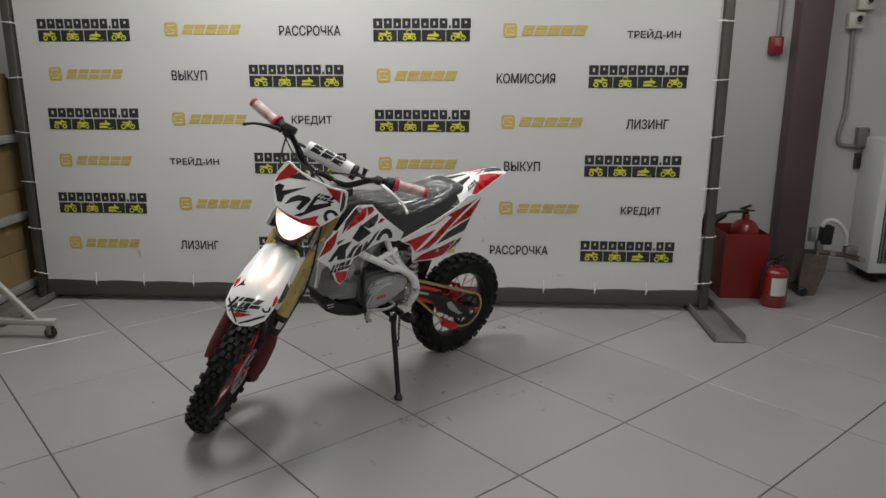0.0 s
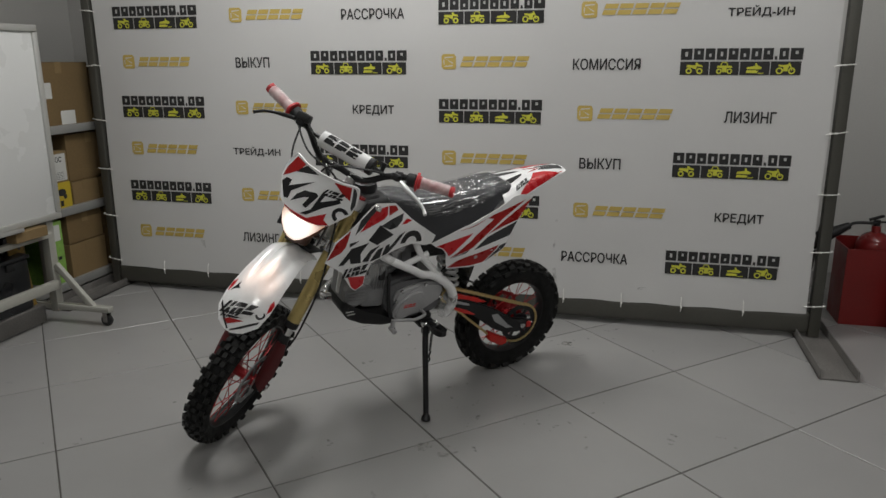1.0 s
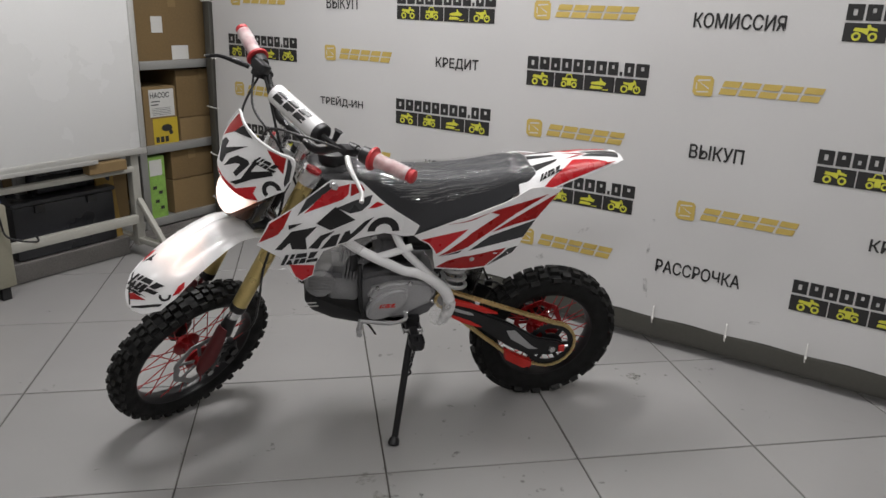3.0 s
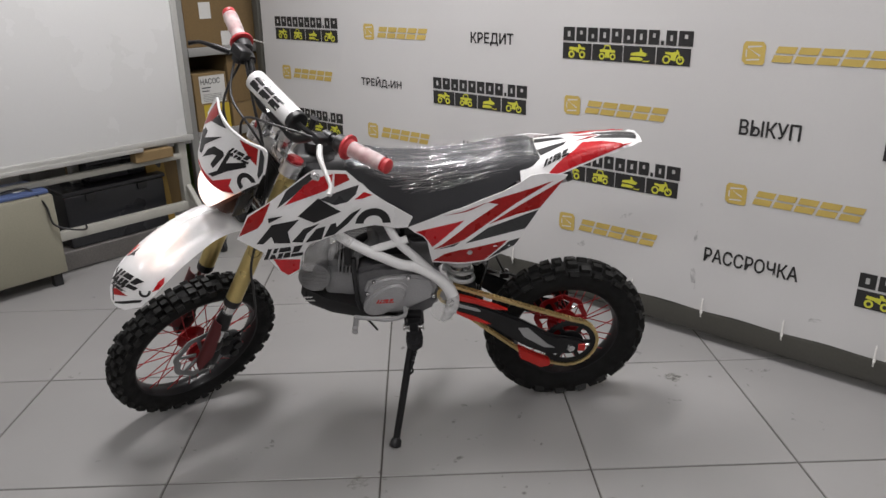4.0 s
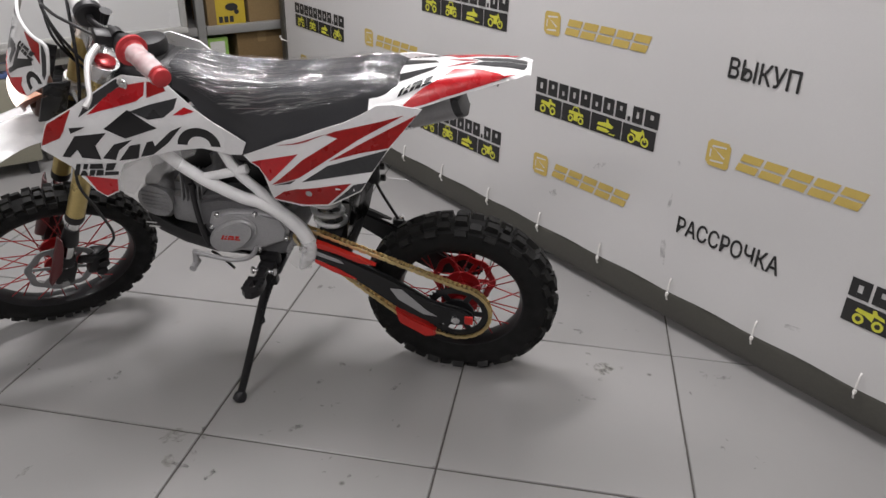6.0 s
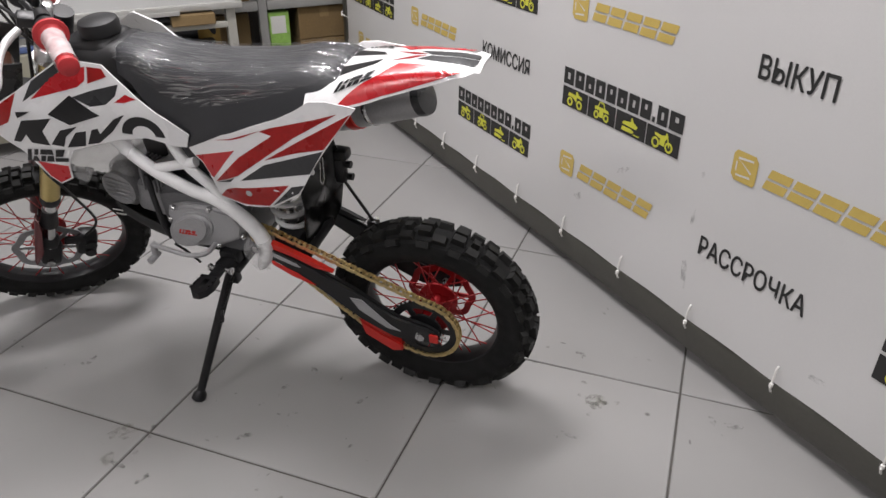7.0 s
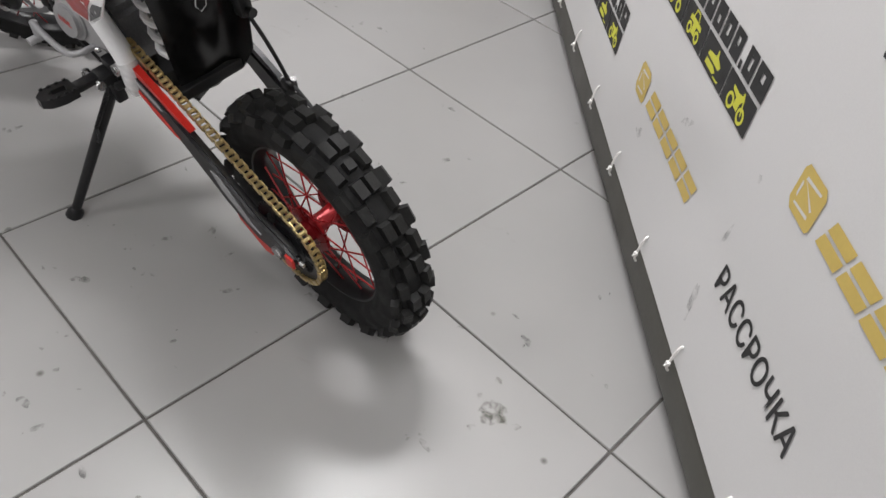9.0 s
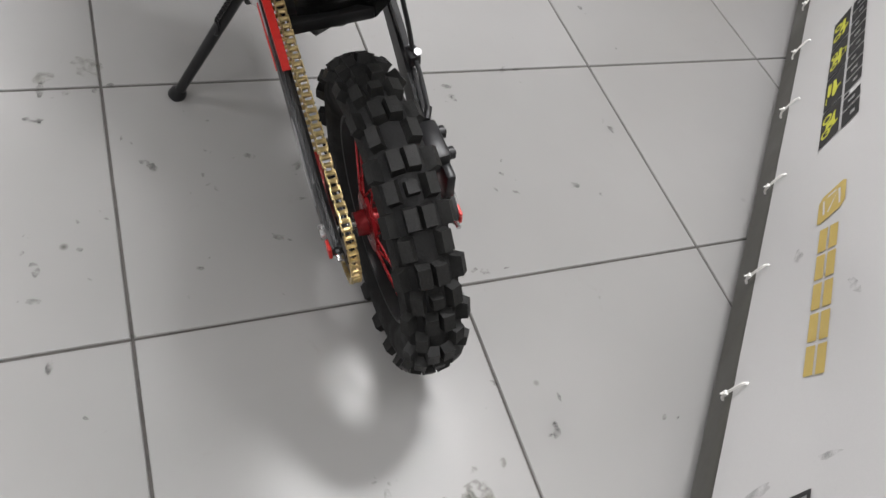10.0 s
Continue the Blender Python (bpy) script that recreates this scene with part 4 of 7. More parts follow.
def extinguisher(name, x, y, z, r, h, label, horn):
    e = tagged(empty(name, pose(x, y, z)), label, "fire extinguisher", "fire extinguishers")
    b = bmesh.new()
    rot = Matrix.Rotation(radians(90), 4, "X")
    prof = [(0, 0), (r * 0.9, 0), (r, 0.012), (r, h * 0.78)] + [(r * math.cos(a), h * 0.78 + h * 0.16 * math.sin(a)) for a in (radians(k * 15) for k in range(1, 6))] + [(0.022, h * 0.945), (0.022, h), (0, h)]
    lathe(b, prof, rot, 28)
    bmesh.ops.recalc_face_normals(b, faces=b.faces)
    part("cylinder", b, M["ext_red"], e)
    b = bmesh.new()
    tube(b, [(0, 0, h), (0, 0, h + 0.03)], 0.016, 12)
    box(b, (0.01, 0, h + 0.04), (0.07, 0.022, 0.012), 0.003, Matrix.Translation((0, 0, h)) @ Matrix.Rotation(radians(-20), 4, "Y") @ Matrix.Translation((0, 0, -h)))
    box(b, (0.015, 0, h + 0.02), (0.07, 0.018, 0.009), 0.003)
    part("valve", b, M["black_metal"], e)
    b = bmesh.new()
    if horn:
        tube(b, [(0.0, -0.01, h + 0.015), (-0.1, -0.02, h + 0.015), (-0.13, -0.02, h + 0.0)], 0.008, 10, smooth_steps=4)
        tube(b, [(-0.13, -0.02, h + 0.0), (-0.27, -0.04, h - 0.07)], [0.018, 0.038], 16)
    else:
        tube(b, [(-0.01, -0.01, h + 0.015), (-0.05, -0.02, h + 0.01), (-r - 0.012, -0.02, h * 0.7), (-r - 0.012, -0.01, h * 0.35)], 0.007, 10, smooth_steps=5)
    part("hose", b, M["black_plastic"], e)
    b = bmesh.new()
    for k in range(9):
        a0, a1 = radians(-125 + k * 8), radians(-125 + (k + 1) * 8)
        q = r + 0.001
        vs = [b.verts.new((q * math.cos(a), q * math.sin(a), w)) for a, w in ((a0, h * 0.3), (a1, h * 0.3), (a1, h * 0.72), (a0, h * 0.72))]
        b.faces.new(vs)
    part("label", b, M["label"], e, "white instruction label")
    return e


sb = tagged(empty("extinguisher_box", pose(1.855, 1.76, 0)), "open red sheet steel stand holding an extinguisher", "stand")
for c, s in (((0, -0.115, 0.2), (0.26, 0.006, 0.4)), ((-0.127, 0.0, 0.2), (0.006, 0.224, 0.4)), ((0.127, 0.0, 0.2), (0.006, 0.224, 0.4)), ((0, 0.115, 0.21), (0.26, 0.006, 0.42)), ((0, 0, 0.004), (0.247, 0.223, 0.006))):
    part("panel", box(bmesh.new(), c, s, 0.001), M["box_red"], sb, smooth=False)
extinguisher("fire_extinguisher", 1.875, 1.76, 0.012, 0.085, 0.49, "large red fire extinguisher with black horn in its stand", True)
extinguisher("fire_extinguisher", 1.995, 1.52, 0.0, 0.072, 0.255, "small red fire extinguisher with white label on the floor", False)
# column, alarm, sockets on the wall
tagged(part("steel_column", abox((2.235, 2.17, 0), (2.43, 2.299, CEIL), 0.006), M["maroon"]), "maroon painted steel column at the wall", "column", kind="structure")
al = tagged(empty("alarm_box", pose(2.135, 2.298, 1.503)), "dark red fire alarm call point on the wall", "alarm")
part("housing", box(bmesh.new(), (0, -0.025, 0), (0.085, 0.05, 0.112), 0.01), M["box_red"], al)
part("button_plate", box(bmesh.new(), (0.004, -0.0515, 0.02), (0.04, 0.004, 0.05), 0.0015), M["pale_red"], al, "faded pink plate")
b = bmesh.new()
tube(b, [(2.15, 2.285, 1.56), (2.15, 2.285, CEIL)], 0.015, 10)
tagged(part("alarm_conduit", b, M["shelf"]), "grey cable conduit above the alarm", "conduit")
for sx, sz in ((2.612, 1.655), (2.665, 1.77)):
    so = tagged(empty("wall_socket", pose(sx, 2.298, sz)), "ivory surface-mounted wall socket", "socket", "wall sockets")
    part("housing", box(bmesh.new(), (0, -0.025, 0), (0.1, 0.05, 0.1), 0.008), M["socket"], so)
    b = bmesh.new()
    lathe(b, [(0.022, 0.004), (0.022, -0.012), (0.03, 0.0), (0.03, 0.004)], Matrix.Translation((0.012, -0.0535, 0.008)), 16)
    part("rim", b, M["socket"], so)
    b = bmesh.new()
    tube(b, [(0.012, -0.0505, 0.008), (0.012, -0.052, 0.008)], 0.02, 14)
    part("pin_holes", b, M["black_plastic"], so)
b = bmesh.new()
tube(b, [(2.612, 2.285, 1.605), (2.625, 2.285, 1.3), (2.628, 2.285, 1.08), (2.605, 2.285, 0.93), (2.63, 2.285, 0.872), (2.745, 2.285, 0.862)], 0.014, 10, smooth_steps=4)
tagged(part("wall_conduit", b, M["shelf"]), "grey cable conduit running down the wall", "conduit")
jb = tagged(empty("junction_box", pose(2.752, 2.298, 0.92)), "small dark grey junction box on the wall", "box")
part("housing", box(bmesh.new(), (0, -0.025, 0), (0.075, 0.05, 0.13), 0.006), M["steel_dark"], jb)
part("lid", box(bmesh.new(), (0, -0.053, 0), (0.068, 0.005, 0.12), 0.002), M["steel_dark"], jb)
for sz in (-0.048, 0.048):
    b = bmesh.new()
    tube(b, [(0.022, -0.055, sz), (0.022, -0.058, sz)], 0.005, 8)
    part("screw", b, M["black_metal"], jb)
sw = tagged(empty("wall_switch", pose(2.755, 2.298, 0.765)), "small dark wall switch", "switch")
part("plate", box(bmesh.new(), (0, -0.01, 0), (0.05, 0.02, 0.1), 0.004), M["grey_decal"], sw)
part("rocker", box(bmesh.new(), (0, -0.024, 0), (0.028, 0.008, 0.05), 0.003), M["black_plastic"], sw)
# heater with grille
ht = tagged(empty("wall_heater", pose(3.1, 2.1, 0)), "white sheet metal heater with a vertical grille", "heater")
part("casing", box(bmesh.new(), (0, 0.05, 0.5), (0.66, 0.3, 0.86), 0.012), M["white_metal"], ht)
part("grille_back", box(bmesh.new(), (0, -0.1005, 0.42), (0.56, 0.004, 0.56), 0.001), M["grey_decal"], ht)
for k in range(27):
    part("grille_slat", box(bmesh.new(), (-0.27 + k * 0.0207, -0.107, 0.42), (0.008, 0.01, 0.56), 0.001), M["shelf"], ht)
for sx in (-0.25, 0.25):
    part("leg", abox((sx - 0.02, -0.05, 0), (sx + 0.02, 0.15, 0.069), 0.003), M["black_metal"], ht)
# floor jack with a curved handle
jk = tagged(empty("floor_jack", pose(2.3, 1.8, 0)), "worn brownish steel floor jack with a bent white handle", "jack")
lean = Matrix.Rotation(radians(9), 4, "Y")
for sy in (-0.075, 0.075):
    b = bmesh.new()
    prism(b, [(-0.075, 0.0), (0.02, 0.0), (0.065, 0.13), (0.08, 0.255), (-0.065, 0.262), (-0.075, 0.13)], sy - 0.004, sy + 0.004, lambda x, y, z: (x, z, y))
    part("side_plate", b, M["brown_steel"], jk, "brownish worn side plate", smooth=False)
part("body", box(bmesh.new(), (-0.005, 0, 0.14), (0.085, 0.13, 0.19), 0.012, lean), M["steel_dark"], jk)
part("base", box(bmesh.new(), (-0.02, 0, 0.024), (0.11, 0.13, 0.044), 0.008), M["black_metal"], jk)
for sy in (-0.09, 0.09):
    b = bmesh.new()
    lathe(b, [(0.0, -0.012), (0.022, -0.012), (0.028, -0.006), (0.028, 0.006), (0.022, 0.012), (0, 0.012)], Matrix.Translation((-0.055, sy, 0.0285)), 18)
    part("caster", b, M["black_plastic"], jk)
part("upper_block", box(bmesh.new(), (0.055, 0, 0.375), (0.07, 0.07, 0.12), 0.012, Matrix.Rotation(radians(4), 4, "Y")), M["black_metal"], jk)
part("lug", box(bmesh.new(), (0.0, 0, 0.37), (0.036, 0.05, 0.09), 0.008), M["steel_dark"], jk)
part("neck", box(bmesh.new(), (0.05, 0, 0.295), (0.04, 0.05, 0.08), 0.008), M["steel_dark"], jk)
b = bmesh.new()
tube(b, [(0.045, -0.02, 0.425), (0.06, -0.03, 0.46), (0.105, -0.035, 0.465), (0.155, -0.035, 0.43), (0.19, -0.03, 0.37), (0.2, -0.02, 0.31)], 0.014, 12, smooth_steps=5)
part("handle", b, M["label"], jk, "bent white tube handle")
part("clamp", box(bmesh.new(), (0.185, -0.01, 0.315), (0.075, 0.06, 0.055), 0.012, Matrix.Rotation(radians(10), 4, "Y")), M["steel_dark"], jk)
b = bmesh.new()
tube(b, [(0.05, -0.01, 0.262), (0.2, -0.01, 0.245), (0.33, 0.0, 0.212)], 0.017, 12)
part("bar", b, M["brown_steel"], jk, "horizontal brownish bar")
for bx, bz in ((0.12, 0.262), (0.3, 0.225)):
    b = bmesh.new()
    tube(b, [(bx, -0.03, bz), (bx, -0.045, bz)], 0.018, 6)
    part("nut", b, M["alloy_mid"], jk)

# ---- the dirt bike ----
# Own frame: x forward from the rear axle, y to the rider's left, z up; it leans on its side stand.
HEAD, LEAN_DEG, RAKE, STEER_DEG = radians(-135), radians(12), radians(27.2), radians(41.7)
fx = Vector((math.cos(HEAD), math.sin(HEAD), 0))
lx = Vector((-math.sin(HEAD), math.cos(HEAD), 0))
up = Vector((0, 0, 1))
fy = lx * math.cos(LEAN_DEG) - up * math.sin(LEAN_DEG)
fz = up * math.cos(LEAN_DEG) + lx * math.sin(LEAN_DEG)
AXLE_R = Vector((0, 0, 0.25))
turn = Matrix((fx, fy, fz)).transposed()
BIKE = Matrix.Translation(Vector((0.140, 0.706, 0.256)) - turn @ AXLE_R) @ turn.to_4x4()
sp = Vector((math.cos(RAKE), 0, math.sin(RAKE)))
sa = Vector((-math.sin(RAKE), 0, math.cos(RAKE)))
sy = Vector((0, 1, 0))
STEER = Matrix.Translation((1.177, 0, 0.255)) @ Matrix((sp * math.cos(STEER_DEG) + sy * math.sin(STEER_DEG), sy * math.cos(STEER_DEG) - sp * math.sin(STEER_DEG), sa)).transposed().to_4x4()
bike = tagged(empty("dirt_bike", BIKE), "white, red and black dirt bike on its stand, headlight lit", "motorcycle")


def bpart(name, bm, m, parent=None, label="", front=False, **kw):
    """A part of the bike; front parts are given in the steering's frame (ahead, left, up the steering axis)."""
    if front:
        bmesh.ops.transform(bm, matrix=STEER, verts=bm.verts)
    ob = part(name, bm, M[m], None, label, **kw)
    ob.parent = parent or bike
    return ob


def bpieces(name, bm, m, parent, front=False):
    """Each separate piece of a print as a part of its own."""
    left = set(bm.faces)
    while left:
        todo, piece = [left.pop()], []
        while todo:
            f = todo.pop()
            piece.append(f)
            for e in f.edges:
                for g in e.link_faces:
                    if g in left:
                        left.remove(g)
                        todo.append(g)
        one, made = bmesh.new(), {}
        for f in piece:
            for v in f.verts:
                if v not in made:
                    made[v] = one.verts.new(v.co)
        for f in piece:
            one.faces.new([made[v] for v in f.verts])
        bpart(name, one, m, parent, "", front)
    bm.free()


def mirrored(bm):
    bmesh.ops.transform(bm, matrix=Matrix.Diagonal((1, -1, 1, 1)), verts=bm.verts)
    bmesh.ops.reverse_faces(bm, faces=bm.faces)
    return bm


def smooth01(t):
    t = min(1, max(0, t))
    return t * t * (3 - 2 * t)


def lerp_table(table, x):
    if x <= table[0][0]:
        return table[0][1]
    for (a, p), (b, q) in zip(table, table[1:]):
        if x <= b:
            return p + (q - p) * (x - a) / (b - a)
    return table[-1][1]


# the headlight's beam leaves the lens ahead and slightly down
eye = BIKE @ STEER @ Vector((0.2, 0, 0.565))
aim = BIKE @ STEER @ Vector((0.9, 0, 0.44))
BEAM.matrix_world = look(eye, aim)


# -- wheels --


def tyre_mesh(r, width, rim_r, rows, knob, seed):
    bm = bmesh.new()
    h, base = width / 2, r - knob
    prof = [(rim_r - 0.006, -0.55 * h), (rim_r + 0.012, -0.86 * h), (rim_r + 0.45 * (base - rim_r), -0.98 * h), (rim_r + 0.78 * (base - rim_r), -0.86 * h),
            (base - 0.006, -0.5 * h), (base, 0), (base - 0.006, 0.5 * h), (rim_r + 0.78 * (base - rim_r), 0.86 * h),
            (rim_r + 0.45 * (base - rim_r), 0.98 * h), (rim_r + 0.012, 0.86 * h), (rim_r - 0.006, 0.55 * h)]
    lathe(bm, prof, sides=72)
    carcass, bm = bm, bmesh.new()
    rng = random.Random(seed)

    def block(ang, y, tilt, lw, ll, hh, base_r):
        # local axes of the block: along the rim, across, and outward
        out = Vector((math.cos(ang), 0, math.sin(ang))) * math.cos(tilt) + Vector((0, 1, 0)) * math.sin(tilt)
        along = Vector((-math.sin(ang), 0, math.cos(ang)))
        across = out.cross(along)
        c = Vector((base_r * math.cos(ang), y, base_r * math.sin(ang))) - out * 0.004
        vs = []
        for z, k in ((0, 1.12), (hh + 0.004, 0.92)):
            for a, b in ((-1, -1), (1, -1), (1, 1), (-1, 1)):
                vs.append(bm.verts.new(c + out * z + along * a * ll / 2 * k + across * b * lw / 2 * k))
        for q in ((4, 5, 6, 7), (0, 1, 5, 4), (1, 2, 6, 5), (2, 3, 7, 6), (3, 0, 4, 7)):
            bm.faces.new([vs[i] for i in q])
    for i in range(rows):
        a = 2 * math.pi * (i + rng.uniform(-0.04, 0.04)) / rows
        half = math.pi / rows
        ll = min(0.031, 0.8 * 2 * math.pi * r / rows)
        if i % 2 == 0:
            for s in (-1, 1):
                block(a, s * 0.235 * h, s * 0.12, 0.41 * h, ll, knob, base - 0.001)
            for s in (-1, 1):
                block(a + half * 0.1, s * 0.83 * h, s * 0.95, 0.34 * h, ll, knob, rim_r + 0.8 * (base - rim_r))
        else:
            for s in (-1, 1):
                block(a, s * 0.53 * h, s * 0.42, 0.4 * h, ll, knob, base - 0.006)
            if i % 4 == 1:
                block(a, 0, 0, 0.38 * h, 0.018, knob * 0.95, base)
    bmesh.ops.recalc_face_normals(carcass, faces=carcass.faces)
    bmesh.ops.recalc_face_normals(bm, faces=bm.faces)
    return carcass, bm


def wave_disc(r, y, t):
    """A brake disc with a wavy rim, on spider arms."""
    bm = bmesh.new()
    n = 72

    def edge(k, rr, amp):
        a = 2 * math.pi * k / n
        q = rr * (1 + amp * math.cos(8 * a))
        return (q * math.cos(a), q * math.sin(a))
    o, i = [edge(k, r, 0.035) for k in range(n)], [edge(k, r * 0.8, 0.05) for k in range(n)]
    for yy, sgn in ((y - t / 2, 1), (y + t / 2, -1)):
        a, b = [bm.verts.new((p, yy, q)) for p, q in o], [bm.verts.new((p, yy, q)) for p, q in i]
        for k in range(n):
            j = (k + 1) % n
            bm.faces.new((a[k], a[j], b[j], b[k]) if sgn > 0 else (b[k], b[j], a[j], a[k]))
        if sgn > 0:
            a0, b0 = a, b
        else:
            for k in range(n):
                j = (k + 1) % n
                bm.faces.new((a0[j], a0[k], a[k], a[j]))
                bm.faces.new((b0[k], b0[j], b[j], b[k]))
    return bm


def wheel(name, at, r, width, rim_r, rows, knob, hub_r, label, spoke_mat, seed, disc_y, disc_r, disc_mat):
    """at: the wheel's place in the bike's frame, its axle along y."""
    w = empty(name)
    w.parent = bike
    w["label"] = label

    def put(n, bm, m, lab=""):
        bmesh.ops.transform(bm, matrix=at, verts=bm.verts)
        ob = part(n, bm, M[m], None, lab)
        ob.parent = w
        return ob
    carcass, knobs = tyre_mesh(r, width, rim_r, rows, knob, seed)
    put("tyre", carcass, "rubber", "black knobbly tyre")
    put("tread", knobs, "tread", "square rubber knobs of the tyre")["kind"] = "stuff"
    rb, h = bmesh.new(), width * 0.3
    lathe(rb, [(rim_r - 0.012, -h * 0.5), (rim_r - 0.006, -h), (rim_r + 0.006, -h - 0.003), (rim_r + 0.006, -h + 0.004), (rim_r, -h + 0.006), (rim_r - 0.004, 0), (rim_r, h - 0.006), (rim_r + 0.006, h - 0.004),
               (rim_r + 0.006, h + 0.003), (rim_r - 0.006, h), (rim_r - 0.012, h * 0.5), (rim_r - 0.015, 0)], sides=64, closed=True)
    put("rim", rb, "black_metal", "black rim")
    hb = bmesh.new()
    f = 0.032
    lathe(hb, [(0.008, -f - 0.022), (0.02, -f - 0.022), (0.022, -f - 0.004), (hub_r, -f - 0.002), (hub_r, -f + 0.004), (0.02, -f + 0.008), (0.018, 0), (0.02, f - 0.008), (hub_r, f - 0.004), (hub_r, f + 0.002), (0.022, f + 0.004), (0.02, f + 0.022), (0.008, f + 0.022)], sides=32)
    put("hub", hb, "red_metal", "red hub")
    put("brake_disc", wave_disc(disc_r, disc_y, 0.004), disc_mat)
    for k in range(6):
        put("disc_arm", box(bmesh.new(), (disc_r * 0.55, disc_y, 0), (disc_r * 0.6, 0.004, 0.011), 0, Matrix.Rotation(2 * math.pi * k / 6, 4, "Y")), disc_mat)
    spoke = bmesh.new()
    tube(spoke, [(0, 0, 0), (0, 0, 1)], 0.0017, 6)
    mesh = bpy.data.meshes.new("spoke")
    spoke.to_mesh(mesh)
    spoke.free()
    mesh.materials.append(M[spoke_mat])
    n = 32
    for k in range(n):
        s = 1 if k % 2 else -1
        a0 = 2 * math.pi * k / n
        a1 = a0 + (0.62 if (k // 2) % 2 else -0.62)
        p = Vector((hub_r * 0.9 * math.cos(a1), s * f, hub_r * 0.9 * math.sin(a1)))
        q = Vector(((rim_r - 0.012) * math.cos(a0), s * 0.006, (rim_r - 0.012) * math.sin(a0)))
        d = q - p
        o = new("spoke", mesh)
        o.parent = w
        o.matrix_basis = at @ Matrix.Translation(p) @ d.to_track_quat("Z", "Y").to_matrix().to_4x4() @ Matrix.Diagonal((1, 1, d.length, 1))
    return w


wheel("rear_wheel", Matrix.Translation(AXLE_R + Vector((0.0, 0.012, -0.004))), 0.262, 0.09, 0.174, 40, 0.0125, 0.05, "rear wheel with black knobbly tyre", "red_metal", 3, -0.058, 0.086, "red_metal")
wheel("front_wheel", STEER @ Matrix.Translation((0.017, 0.02, 0)), 0.275, 0.082, 0.208, 64, 0.0105, 0.045, "front wheel with black knobbly tyre, turned to the left", "red_metal", 4, 0.045, 0.095, "alloy_mid")

# -- fork, bars and headlight, in the steering's frame --
FORK = {1: 0.098, -1: -0.062}
for s in (1, -1):
    b = bmesh.new()
    tube(b, [(0.022, FORK[s], 0.255), (0.022, FORK[s], 0.752)], 0.0235, 20)
    fork = bpart("fork_tube", b, "gold", None, "gold anodised fork tube", True)
    b = bmesh.new()
    lathe(b, [(0.0, -0.006), (0.0235, -0.006), (0.0248, 0.0), (0.0248, 0.012), (0.0238, 0.018)], Matrix.Translation((0.022, FORK[s], 0.247)) @ Matrix.Rotation(radians(90), 4, "X"), 20)
    bpart("dust_seal", b, "black_plastic", fork, "", True)
    b = bmesh.new()
    tube(b, [(0.022, FORK[s], 0.05), (0.022, FORK[s], 0.3)], 0.0165, 16)
    bpart("inner_tube", b, "chrome", fork, "", True)
    b = bmesh.new()
    box(b, (0.018, FORK[s], 0.02), (0.055, 0.034, 0.085), 0.012)
    box(b, (0.022, FORK[s], 0.075), (0.046, 0.04, 0.05), 0.014)
    bpart("fork_foot", b, "black_metal", fork, "", True)
    b = bmesh.new()
    tube(b, [(0.022, FORK[s], 0.752), (0.022, FORK[s], 0.762), (0.022, FORK[s], 0.764)], [0.0225, 0.0225, 0.016], 20)
    bpart("fork_cap", b, "red_metal", fork, "red cap", True)
    b = bmesh.new()
    tube(b, [(0.024, FORK[s], 0.15), (0.024, FORK[s], 0.21)], [0.024, 0.0185], 16)
    bpart("upper_guard", b, "black_plastic", fork, "", True)
    # red guard shell round the lower leg
    b = bmesh.new()
    g = 0.0 if s > 0 else 0.045
    guard = [(-0.035, 0.02), (0.02, -0.01), (0.042, 0.06), (0.036, 0.15 + g), (0.025, 0.185 + g), (-0.02, 0.185 + g), (-0.033, 0.15 + g), (-0.045, 0.08)]
    sheet(guard, lambda u, v, s=s: Vector((0.022 + 0.034 * math.cos(u / 0.036) + 0.004, FORK[s] + s * (0.008 + 0.030 * math.sin(u / 0.036)), v)), 0.0, 0.003, 0.012, b)
    bpart("fork_guard", b, "guard_red", fork, "dark red plastic fork guard", True)
# axle, caliper, hose
b = bmesh.new()
tube(b, [(0.02, -0.085, 0), (0.02, 0.12, 0)], 0.009, 12)
for s in (-1, 1):
    tube(b, [(0.02, FORK[s] + s * 0.018, 0), (0.02, FORK[s] + s * 0.028, 0)], 0.012, 6)
bpart("front_axle", b, "alloy_bright", None, "", True)
b = bmesh.new()
box(b, (-0.075, 0.062, 0.02), (0.055, 0.048, 0.085), 0.014)
box(b, (-0.045, 0.078, 0.045), (0.06, 0.012, 0.03), 0.005)
tube(b, [(-0.085, 0.084, 0.0), (-0.085, 0.096, 0.0)], 0.015, 12)
tube(b, [(-0.085, 0.084, 0.036), (-0.085, 0.096, 0.036)], 0.015, 12)
bpart("front_caliper", b, "black_metal", None, "black brake caliper", True)
b = bmesh.new()
tube(b, [(-0.07, 0.075, 0.06), (-0.09, 0.1, 0.16), (-0.02, 0.12, 0.3), (0.045, 0.13, 0.42), (0.05, 0.10, 0.56), (0.06, 0.05, 0.7), (0.075, -0.08, 0.83), (0.06, -0.19, 0.9)], 0.0038, 8, smooth_steps=6)
bpart("brake_hose", b, "black_plastic", None, "", True)
